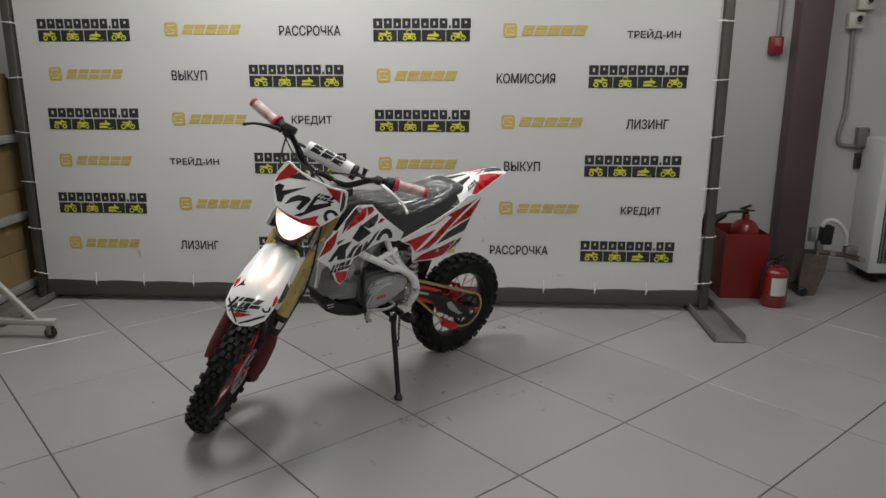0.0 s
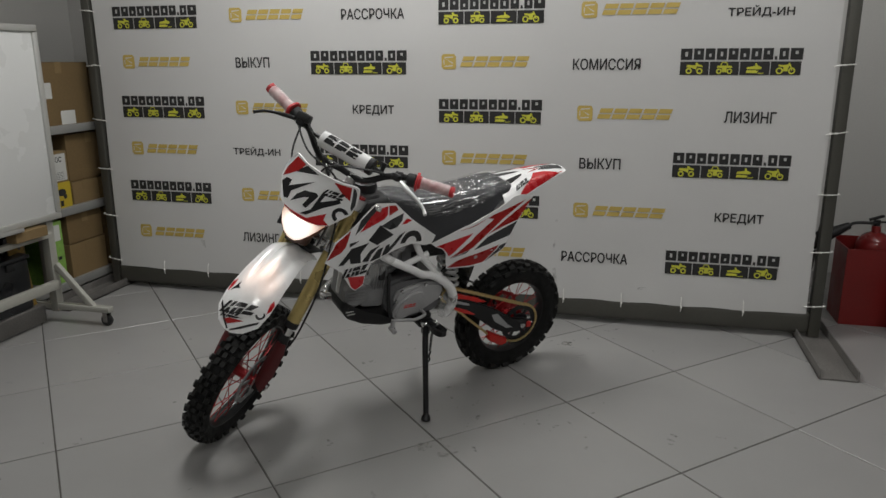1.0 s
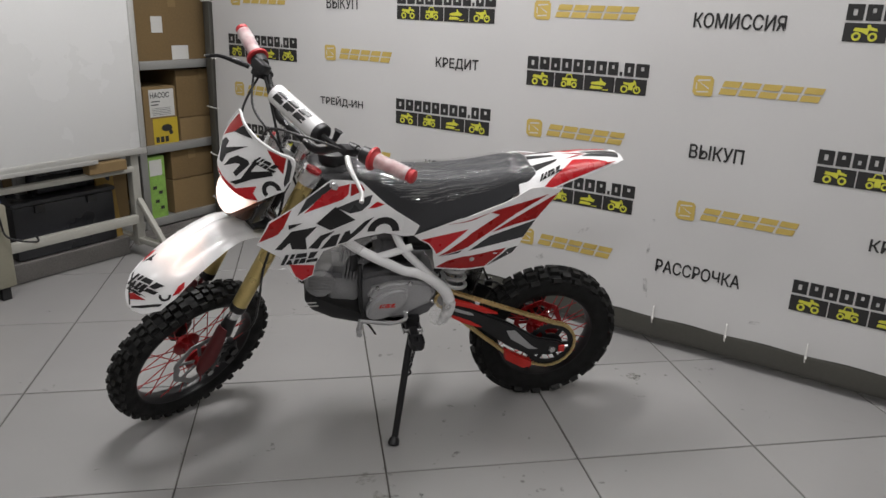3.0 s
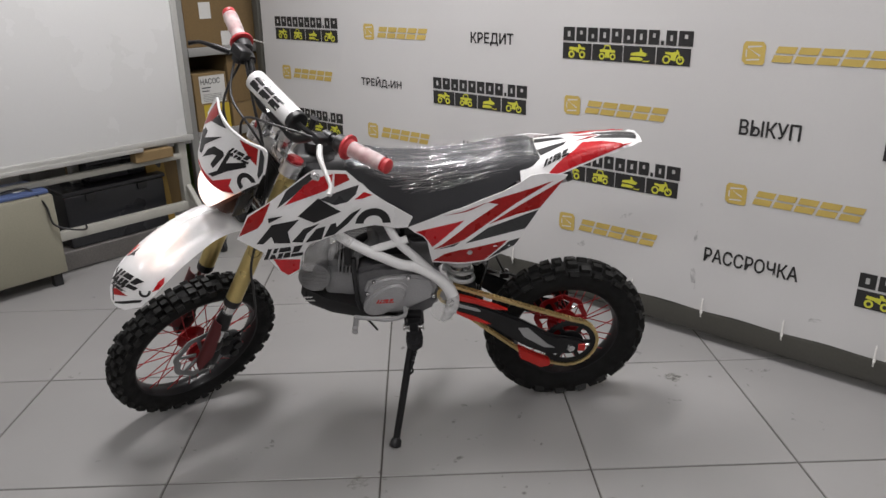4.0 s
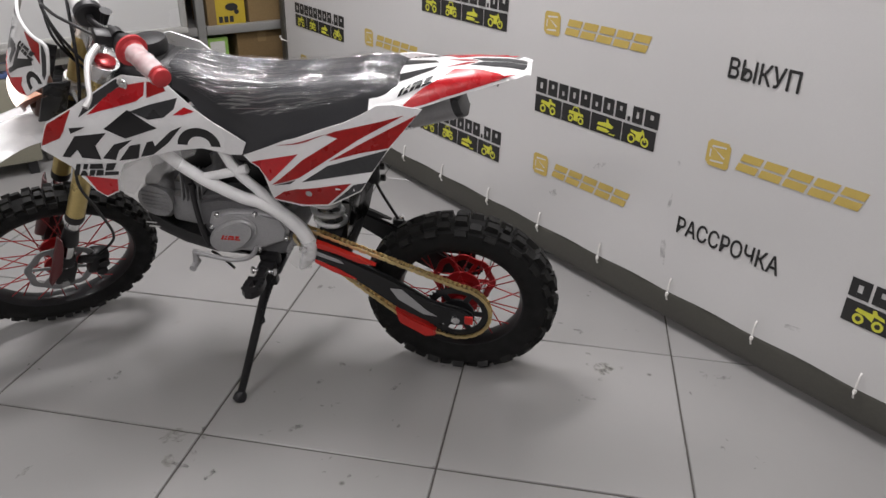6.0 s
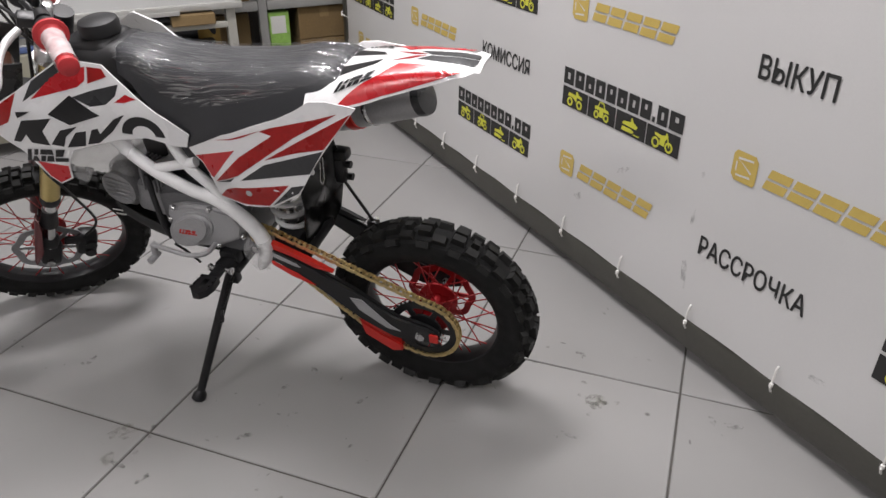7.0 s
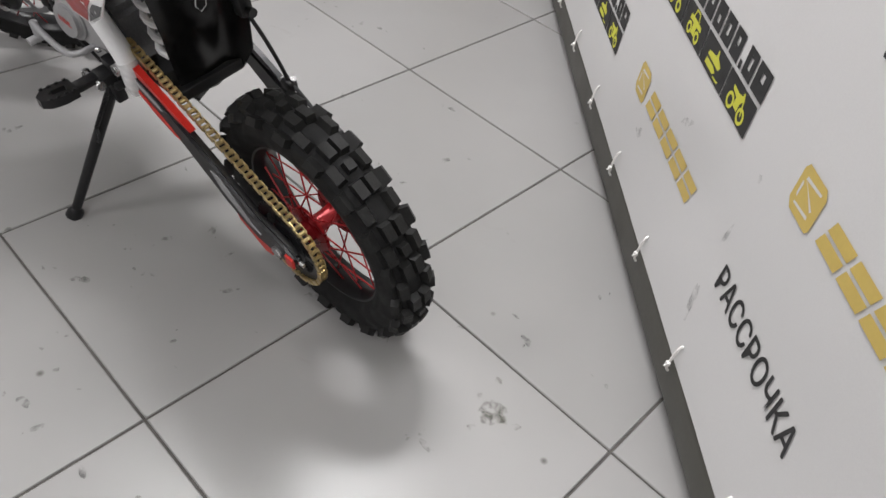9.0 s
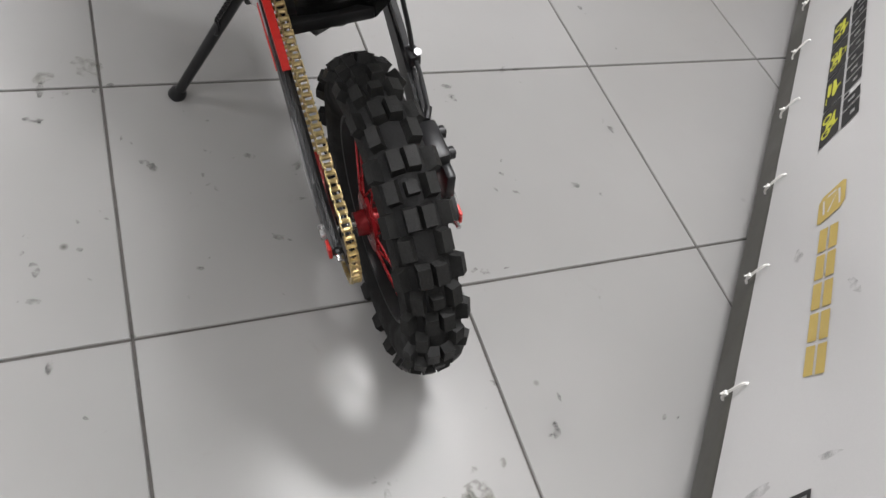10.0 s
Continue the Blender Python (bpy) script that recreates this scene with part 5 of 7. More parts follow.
# clamps and stem
b = bmesh.new()
for a0 in (0.565, 0.735):
    box(b, (0.012, 0.018, a0), (0.055, 0.15, 0.03), 0.01)
    for s in (-1, 1):
        tube(b, [(0.022, FORK[s], a0 - 0.02), (0.022, FORK[s], a0 + 0.02)], 0.031, 20)
bpart("triple_clamp", b, "alloy_bright", None, "bright alloy fork clamps", True)
b = bmesh.new()
tube(b, [(-0.008, 0, 0.53), (-0.008, 0, 0.77)], 0.024, 18)
bpart("steering_stem", b, "black_metal", None, "", True)
b = bmesh.new()
for s in (-1, 1):
    box(b, (0.03, s * 0.045, 0.785), (0.034, 0.028, 0.07), 0.006)
bpart("bar_clamp", b, "alloy_bright", None, "", True)
b = bmesh.new()
tube(b, [(0.012, -0.37, 0.931), (0.03, -0.26, 0.905), (0.04, -0.2, 0.893), (0.046, -0.155, 0.87), (0.04, -0.085, 0.815), (0.035, 0, 0.812), (0.04, 0.085, 0.815), (0.046, 0.155, 0.87), (0.04, 0.2, 0.893), (0.03, 0.26, 0.905), (0.012, 0.37, 0.931)], 0.0112, 14, smooth_steps=5)
tube(b, [(0.05, -0.15, 0.868), (0.07, -0.12, 0.873), (0.072, 0.12, 0.873), (0.05, 0.15, 0.868)], 0.007, 10)
bpart("handlebar", b, "black_metal", None, "black handlebar", True)
pad = bmesh.new()
tube(pad, [(0.071, -0.098, 0.873), (0.071, -0.096, 0.873), (0.071, 0.088, 0.873)], [0.026, 0.029, 0.029], 24)
padob = bpart("bar_pad", pad, "white", None, "white foam crossbar pad with black end", True)
pad = bmesh.new()
tube(pad, [(0.071, 0.0885, 0.873), (0.071, 0.104, 0.873), (0.071, 0.107, 0.873)], [0.0292, 0.0292, 0.026], 24)
bpart("pad_end", pad, "black_plastic", padob, "", True)


def on_pad(u, v, lift):
    a = radians(78) - v / 0.029
    return (0.071 + (0.0296 + lift) * math.cos(a), u, 0.873 + (0.0296 + lift) * math.sin(a))


def strokes(bm, u0, u1, v0, v1, place, slant=0.0, n=3, lift=0.0):
    """n heavy angular shapes in a row: a model name reduced to bars."""
    w = (u1 - u0) / n
    h = v1 - v0
    forms = [[[(0, 0), (.3, 0), (.5, 1), (.2, 1)], [(.38, 0), (.95, 0), (.78, .44), (.56, .44)], [(.6, .54), (.88, .54), (1, 1), (.7, 1)]],
             [[(.04, .58), (.98, .58), (.92, 1), (.14, 1)], [(.0, 0), (.34, 0), (.46, .48), (.1, .48)], [(.44, 0), (.96, 0), (.98, .48), (.56, .48)]],
             [[(.04, 0), (.94, 0), (.98, .3), (.08, .3)], [(.1, .4), (.6, .4), (.84, 1), (.2, 1)]]]
    flat = bmesh.new()
    for k in range(n):
        for f in forms[k % 3]:
            flat.faces.new([flat.verts.new((u0 + (k + x) * w + slant * y * h, v0 + y * h, 0)) for x, y in f])
    bmesh.ops.subdivide_edges(flat, edges=flat.edges, cuts=4, use_grid_fill=True)
    made = {v: bm.verts.new(place(v.co.x, v.co.y, lift)) for v in flat.verts}
    for f in flat.faces:
        bm.faces.new([made[v] for v in f.verts])
    flat.free()


for k in range(3):
    deco = bmesh.new()
    for j, (w0, w1, v0, v1) in enumerate(((0.0, 0.038, 0.006, 0.023), (0.002, 0.04, 0.026, 0.043))):
        for i in range(4):
            va, vb = v0 + (v1 - v0) * i / 4, v0 + (v1 - v0) * (i + 1) / 4
            ua, ub = -0.068 + 0.044 * k - 0.3 * va, -0.068 + 0.044 * k - 0.3 * vb
            cut = 0.012 if (i + j + k) % 4 == 1 else 0.0
            deco.faces.new([deco.verts.new(on_pad(u, v, 0.0006)) for u, v in ((ub + w0, vb), (ub + w1 - cut, vb), (ua + w1 - cut, va), (ua + w0, va))])
    bpart("pad_print", deco, "black_decal", padob, "", True)

# grips, switch housings and levers
for s in (1, -1):
    b = bmesh.new()
    d = Vector((0.012 - 0.032, 0.122, 0.931 - 0.903)).normalized()
    p0 = Vector((0.032, 0.248, 0.902))

    def at_grip(t, s=s, d=d, p0=p0):
        q = p0 + d * t
        return (q.x, s * q.y, q.z)
    ts, rs = [-0.002, 0.0, 0.006, 0.007, 0.016], [0.03, 0.032, 0.032, 0.024, 0.02]
    for k in range(11):
        ts += [0.0175 + k * 0.009, 0.0235 + k * 0.009, 0.0245 + k * 0.009]
        rs += [0.0166, 0.0166, 0.0148]
    ts += [0.117, 0.119, 0.128, 0.131]
    rs += [0.0166, 0.0185, 0.0185, 0.014]
    tube(b, [at_grip(t) for t in ts], rs, 20)
    g = bpart("grip", b, "grip", None, "red rubber grip wrapped in clear film", True)
    b = bmesh.new()
    pts, rad = [], []
    rg = random.Random(7 + s)
    for k in range(14):
        pts.append(at_grip(0.012 + k * 0.0078))
        rad.append(0.0195 + rg.uniform(-0.0012, 0.0022))
    tube(b, pts, rad, 16, cap=False)
    bpart("grip_film", b, "film_dull", g, "clear wrapping film", True)
    b = bmesh.new()
    tube(b, [at_grip(-0.035), at_grip(-0.03), at_grip(-0.006), at_grip(-0.003)], [0.016, 0.022, 0.024, 0.019], 16)
    tube(b, [at_grip(-0.075), at_grip(-0.05)], 0.017, 14)
    q = at_grip(-0.062)
    box(b, (q[0] + 0.022, q[1], q[2] - 0.004), (0.045, 0.03, 0.024), 0.006)
    bpart("switch_housing", b, "black_plastic", None, "", True)
    b = bmesh.new()
    q = Vector(at_grip(-0.045)) + Vector((0.045, s * 0.01, -0.014 if s > 0 else -0.006))
    k = 0.84 if s > 0 else 0.74
    pts = [q, q + Vector((0.02, s * 0.03, -0.006)), q + Vector((0.03, s * 0.07 * k, -0.012)), q + Vector((0.035, s * 0.11 * k, -0.022)), q + Vector((0.036, s * 0.138 * k, -0.034)), q + Vector((0.046, s * 0.156 * k, -0.046))]
    tube(b, pts, [0.0075, 0.008, 0.006, 0.0052, 0.005, 0.0066], 10, smooth_steps=4)
    bpart("lever", b, "lever" if s > 0 else "black_metal", None, "bright alloy lever" if s > 0 else "black lever", True)
# reservoir, kill switch, cables
b = bmesh.new()
box(b, (0.075, -0.185, 0.905), (0.036, 0.05, 0.03), 0.007)
bpart("brake_reservoir", b, "black_plastic", None, "", True)
b = bmesh.new()
tube(b, [(0.05, 0.13, 0.875), (0.05, 0.128, 0.9), (0.05, 0.128, 0.905)], [0.007, 0.009, 0.013], 12)
bpart("key_switch", b, "black_plastic", None, "", True)
for k, pts in enumerate(([(0.08, 0.19, 0.885), (0.13, 0.1, 0.86), (0.13, -0.02, 0.8), (0.05, -0.05, 0.66), (-0.06, -0.05, 0.55)],
                         [(0.075, -0.2, 0.88), (0.125, -0.1, 0.82), (0.12, 0.02, 0.79), (0.03, 0.06, 0.70), (-0.08, 0.04, 0.6)],
                         [(0.06, -0.19, 0.88), (0.10, -0.15, 0.77), (0.09, -0.06, 0.70), (0.02, -0.02, 0.64)])):
    b = bmesh.new()
    tube(b, pts, 0.0034, 8, smooth_steps=6)
    bpart("cable", b, "black_plastic", None, "", True)


# headlight mask
def mask_at(y, a):
    return Vector((0.188 - 0.05 * (a - 0.55) - 1.9 * y * y, y, a))


MASK = [(-0.113, 0.799), (-0.07, 0.789), (-0.02, 0.785), (0.02, 0.785), (0.07, 0.789), (0.113, 0.799), (0.126, 0.785), (0.137, 0.745), (0.136, 0.712), (0.114, 0.678), (0.095, 0.647), (0.068, 0.632), (0.034, 0.625), (0.0, 0.623), (-0.034, 0.625), (-0.068, 0.632), (-0.095, 0.647), (-0.114, 0.678), (-0.136, 0.712), (-0.137, 0.745), (-0.126, 0.785)]
LENS = [(-0.082, 0.641), (-0.04, 0.63), (0, 0.627), (0.04, 0.63), (0.076, 0.639), (0.064, 0.612), (0.048, 0.586), (0.03, 0.564), (0.014, 0.553), (0, 0.551), (-0.014, 0.553), (-0.032, 0.564), (-0.052, 0.586), (-0.07, 0.612)]
mask = bpart("headlight_mask", sheet(MASK, mask_at, 0, 0.0035, 0.014), "white", None, "white headlight mask with angular red and black graphics", True)
M["lamp_lens"] = lens_material("lit headlight lens", STEER @ Vector((0.165, 0, 0.6)), 0.022, 0.076)
bpart("headlight_lens", sheet(LENS, lambda y, a: mask_at(y, a) + Vector((-0.008 - 3.6 * y * y - 8 * (a - 0.6) ** 2, 0, 0)), 0, -0.006, 0.01), "lamp_lens", mask, "lit warm white headlight lens", True)


def decal(name, poly, surf, m, parent, off=0.0009, front=False, flip=False, mirror=False, step=0.016):
    b = sheet(poly, surf, off if not flip else -off, 0.0006 if not flip else -0.0006, step)
    if flip:
        bmesh.ops.reverse_faces(b, faces=b.faces)
    if mirror:
        mirrored(b)
    return bpart(name, b, m, parent, "", front)


for m, poly in (("red_deep", [(-0.11, 0.793), (-0.128, 0.745), (-0.129, 0.712), (-0.083, 0.752), (-0.066, 0.783)]),
                ("black_decal", [(-0.092, 0.746), (-0.061, 0.783), (-0.008, 0.776)]),
                ("black_decal", [(-0.122, 0.697), (-0.11, 0.715), (-0.088, 0.717), (-0.088, 0.696), (-0.01, 0.751), (-0.071, 0.686), (-0.069, 0.659), (-0.085, 0.655)]),
                ("black_decal", [(-0.057, 0.657), (-0.047, 0.688), (-0.027, 0.711), (0.012, 0.722), (0.022, 0.715), (0.003, 0.663), (-0.012, 0.665), (-0.004, 0.698), (-0.02, 0.69)]),
                ("black_decal", [(-0.007, 0.638), (0.02, 0.668), (0.029, 0.738), (0.041, 0.732), (0.036, 0.702), (0.085, 0.739), (0.094, 0.73), (0.049, 0.686), (0.015, 0.645)])):
    decal("graphic", poly, mask_at, m, mask, front=True)
for m, poly in (("red_deep", [(0.046, 0.78), (0.101, 0.791), (0.114, 0.75), (0.09, 0.757)]),
                ("grey_decal", [(0.106, 0.793), (0.112, 0.793), (0.123, 0.781), (0.134, 0.744), (0.132, 0.722), (0.125, 0.73), (0.117, 0.76)]),
                ("red", [(-0.076, 0.639), (-0.045, 0.634), (-0.015, 0.634), (0.02, 0.636), (0.07, 0.679), (0.071, 0.657), (0.092, 0.648), (0.06, 0.632), (0.026, 0.6265), (-0.016, 0.6262), (-0.062, 0.633)])):
    decal("graphic", poly, mask_at, m, mask, front=True)
arc = [(0.109 + 0.026 * math.cos(a), 0.694 + 0.025 * math.sin(a)) for a in (radians(38 + 22 * k) for k in range(11))]
arc += [(0.109 + 0.014 * math.cos(a), 0.694 + 0.013 * math.sin(a)) for a in (radians(258 - 22 * k) for k in range(11))]
decal("graphic", arc, mask_at, "black_decal", mask, front=True)
deco = bmesh.new()


def mask_print(u, v, lift):
    return mask_at(u, v) + Vector((0.0014 + lift, 0, 0))


strokes(deco, 0.026, 0.094, 0.732, 0.755, lambda u, v, l: mask_print(u, v + 0.2 * (u - 0.06), l), 0.3)
bpieces("graphic", deco, "black_decal", mask, True)
b = bmesh.new()
rim = [(0.137, 0.74), (0.126, 0.785), (0.113, 0.799), (0.07, 0.789), (0.02, 0.785), (-0.02, 0.785), (-0.07, 0.789), (-0.113, 0.799), (-0.126, 0.785), (-0.137, 0.74)]
tube(b, [mask_at(y, a) + Vector((-0.001, 0, 0)) for y, a in rim], 0.0036, 8, smooth_steps=4)
bpart("mask_rim", b, "white", mask, "", True)
chin = [(x * 1.06, 0.625 + (z - 0.625) * 1.13 - 0.003) for x, z in LENS]
bpart("lens_rim", sheet(chin, lambda y, a: mask_at(y, a) + Vector((-0.016 - 3.6 * y * y - 8 * (a - 0.6) ** 2, 0, 0)), 0, -0.006, 0.012), "rim_amber", mask, "dull brown plastic rim of the headlight", True)
# side wings behind the mask and the chin below it
for s in (1, -1):
    pivot = Vector((0.105, s * 0.085, 0.62))
    b = box(bmesh.new(), (0.1, s * 0.072, 0.615), (0.06, 0.006, 0.11), 0.002, Matrix.Translation(pivot) @ Matrix.Rotation(radians(s * 14), 4, "Z") @ Matrix.Translation(-pivot))
    bpart("side_wing", b, "grey_decal", mask, "", True)
b = box(bmesh.new(), (0.112, 0, 0.578), (0.05, 0.09, 0.09), 0.02)
bpart("chin", b, "rim_amber", mask, "dull brown plastic below the lens", True)

# front fender
FL = 0.47
CROWN = [(-0.03, 0.497), (0.06, 0.512), (0.137, 0.506), (0.205, 0.468), (0.273, 0.407), (0.324, 0.328), (0.347, 0.226)]


def crown(t):
    t = min(0.9999, max(0, t)) * (len(CROWN) - 1)
    i = int(t)
    f = t - i
    P = [Vector(CROWN[min(len(CROWN) - 1, max(0, i + k))]) for k in (-1, 0, 1, 2)]
    return 0.5 * (2 * P[1] + (P[2] - P[0]) * f + (2 * P[0] - 5 * P[1] + 4 * P[2] - P[3]) * f * f + (3 * P[1] - P[0] - 3 * P[2] + P[3]) * f ** 3)


def fender_at(u, v):
    t = u / FL
    c, d = crown(t), (crown(t + 0.01) - crown(t - 0.01)).normalized()
    inward = Vector((d.y, -d.x))
    drop = 4.6 * v * v * (1 - 0.45 * smooth01((t - 0.75) / 0.25)) - 0.006 * math.exp(-(v / 0.012) ** 2) * smooth01((0.8 - t) / 0.3) + 0.009 * math.exp(-((abs(v) - 0.034) / 0.01) ** 2) * smooth01((t - 0.15) / 0.15) * smooth01((0.75 - t) / 0.15)
    c = c + inward * drop
    return Vector((c.x, v + 0.02 * smooth01(t), c.y))


HALF = [(0, 0.055), (0.1, 0.064), (0.2, 0.07), (0.27, 0.076), (0.33, 0.08), (0.38, 0.082), (0.418, 0.076), (0.444, 0.045), (0.456, 0.012)]
FEND = [(u, -v) for u, v in HALF] + [(u, v) for u, v in reversed(HALF)]
fender = bpart("front_fender", sheet(FEND, fender_at, 0, 0.004, 0.009), "white", None, "glossy white front fender with angular graphics at its tip", True)
for m, poly in (("red", [(0.379, 0.073), (0.352, 0.067), (0.335, 0.069), (0.345, 0.078), (0.364, 0.079)]), ("red", [(0.379, -0.073), (0.352, -0.067), (0.335, -0.069), (0.345, -0.078), (0.364, -0.079)]),
                ("black_decal", [(0.376, -0.068), (0.338, -0.051), (0.352, -0.05), (0.358, -0.04), (0.364, -0.056)]),
                ("black_decal", [(0.449, 0.003), (0.406, 0.069), (0.413, 0.068), (0.437, 0.032), (0.452, 0.006)]),
                ("black_decal", [(0.449, -0.003), (0.406, -0.069), (0.413, -0.068), (0.437, -0.032), (0.452, -0.006)]),
                ("red_deep", [(0.437, -0.03), (0.428, -0.016), (0.42, 0.03), (0.441, -0.012)]), ("black_decal", [(0.43, -0.036), (0.424, -0.018), (0.416, 0.024), (0.427, -0.016)])):
    decal("graphic", poly, fender_at, m, fender, front=True)
deco = bmesh.new()
strokes(deco, -0.06, 0.042, -0.414, -0.386, lambda u, v, l: fender_at(-v - 0.28 * u, u) + Vector((0.0016, 0, 0.0008)), 0.3)
strokes(deco, -0.048, 0.01, -0.424, -0.412, lambda u, v, l: fender_at(-v - 0.25 * u, u) + Vector((0.0016, 0, 0.0006)), 0.3)
hook = [(0.389 + 0.014 * math.cos(a), 0.06 + 0.014 * math.sin(a)) for a in (radians(-60 + 25 * k) for k in range(9))]
hook += [(0.389 + 0.0085 * math.cos(a), 0.06 + 0.0085 * math.sin(a)) for a in (radians(140 - 25 * k) for k in range(9))]
decal("graphic", hook, fender_at, "black_decal", fender, front=True)
bpieces("graphic", deco, "black_decal", fender, True)
b = bmesh.new()
box(b, (0.03, 0, 0.52), (0.09, 0.11, 0.012), 0.004)
bpart("fender_bracket", b, "black_plastic", None, "", True)


# -- bodywork --
def shroud_y(x, z):
    return 0.115 + 0.075 * smooth01((x - 0.5) / 0.42) - 0.34 * max(0, z - 0.785)


def shroud_at(x, z):
    return Vector((x, shroud_y(x, z), z))


def panel_at(x, z):
    return Vector((x, 0.135 + 0.18 * (0.86 - z) - 0.36 * max(0, x - 0.35) - 0.3 * max(0, 0.67 - z), z))


SHROUD = [(0.947, 0.73), (0.912, 0.798), (0.85, 0.829), (0.809, 0.854), (0.756, 0.885), (0.736, 0.893), (0.655, 0.879), (0.622, 0.846), (0.587, 0.813), (0.513, 0.758), (0.483, 0.737), (0.498, 0.705), (0.529, 0.704), (0.589, 0.721), (0.656, 0.716), (0.724, 0.702), (0.766, 0.691), (0.789, 0.652), (0.796, 0.616), (0.828, 0.601), (0.849, 0.62), (0.887, 0.687)]
PANEL = [(0.497, 0.702), (0.433, 0.737), (0.378, 0.768), (0.3, 0.8), (0.24, 0.822), (0.2, 0.842), (0.165, 0.864), (0.13, 0.868), (0.068, 0.862), (0.089, 0.836), (0.114, 0.804), (0.153, 0.752), (0.18, 0.71), (0.204, 0.668), (0.28, 0.618), (0.311, 0.612), (0.431, 0.598), (0.438, 0.628), (0.444, 0.667), (0.456, 0.682), (0.48, 0.69)]


def side_sheet(poly, surf, thick=0.0035, mirror=False, step=0.02):
    b = sheet(poly, surf, 0, -thick, step)
    bmesh.ops.reverse_faces(b, faces=b.faces)
    return mirrored(b) if mirror else b


SHROUD_ART = [("red_deep", [(0.91, 0.794), (0.851, 0.826), (0.874, 0.78), (0.889, 0.761), (0.941, 0.738)]),
              ("grey_decal", [(0.836, 0.809), (0.809, 0.851), (0.747, 0.886), (0.74, 0.872), (0.804, 0.828)]),
              ("red", [(0.817, 0.814), (0.767, 0.856), (0.738, 0.871), (0.69, 0.876), (0.694, 0.849), (0.711, 0.837), (0.797, 0.819)]),
              ("red_deep", [(0.685, 0.876), (0.655, 0.871), (0.647, 0.855), (0.688, 0.843)]),
              ("black_decal", [(0.86, 0.787), (0.823, 0.789), (0.86, 0.773)]),
              ("black_decal", [(0.785, 0.783), (0.731, 0.821), (0.674, 0.777), (0.746, 0.756)]),
              ("grey_decal", [(0.727, 0.817), (0.683, 0.829), (0.624, 0.84), (0.633, 0.817), (0.656, 0.8), (0.689, 0.797)]),
              ("red", [(0.637, 0.804), (0.611, 0.82), (0.589, 0.81), (0.616, 0.803)])]
SHROUD_ART += [("black_decal", [(0.899, 0.713), (0.853, 0.767), (0.783, 0.773), (0.815, 0.741), (0.812, 0.705), (0.853, 0.711), (0.858, 0.732), (0.881, 0.711)]),
               ("black_decal", [(0.808, 0.708), (0.774, 0.743), (0.733, 0.752), (0.767, 0.727), (0.781, 0.702)]),
               ("black_decal", [(0.774, 0.7), (0.742, 0.737), (0.718, 0.74), (0.731, 0.703)]),
               ("black_decal", [(0.725, 0.707), (0.704, 0.743), (0.69, 0.746), (0.689, 0.732), (0.647, 0.768), (0.621, 0.778), (0.659, 0.738), (0.698, 0.71)]),
               ("red", [(0.861, 0.662), (0.792, 0.65), (0.798, 0.619), (0.828, 0.605), (0.846, 0.622)])]
PANEL_ART = [("red", [(0.476, 0.692), (0.345, 0.745), (0.431, 0.653), (0.441, 0.67), (0.454, 0.685)]),
             ("red_deep", [(0.427, 0.645), (0.337, 0.731), (0.253, 0.787), (0.28, 0.793), (0.258, 0.802), (0.162, 0.829), (0.107, 0.847), (0.206, 0.788), (0.288, 0.73), (0.345, 0.69)]),
             ("red_deep", [(0.276, 0.733), (0.191, 0.785), (0.079, 0.85), (0.11, 0.811), (0.141, 0.773), (0.205, 0.757)]),
             ("grey_decal", [(0.341, 0.679), (0.28, 0.722), (0.143, 0.769), (0.177, 0.717), (0.28, 0.693)]),
             ("red_deep", [(0.43, 0.603), (0.397, 0.635), (0.357, 0.657), (0.227, 0.685), (0.288, 0.621)]),
             ("grey_decal", [(0.28, 0.623), (0.222, 0.682), (0.192, 0.69), (0.207, 0.67)]),
             ("black_decal", [(0.421, 0.645), (0.356, 0.682), (0.372, 0.667)]),
             ("red_deep", [(0.402, 0.75), (0.28, 0.794), (0.325, 0.774)])]
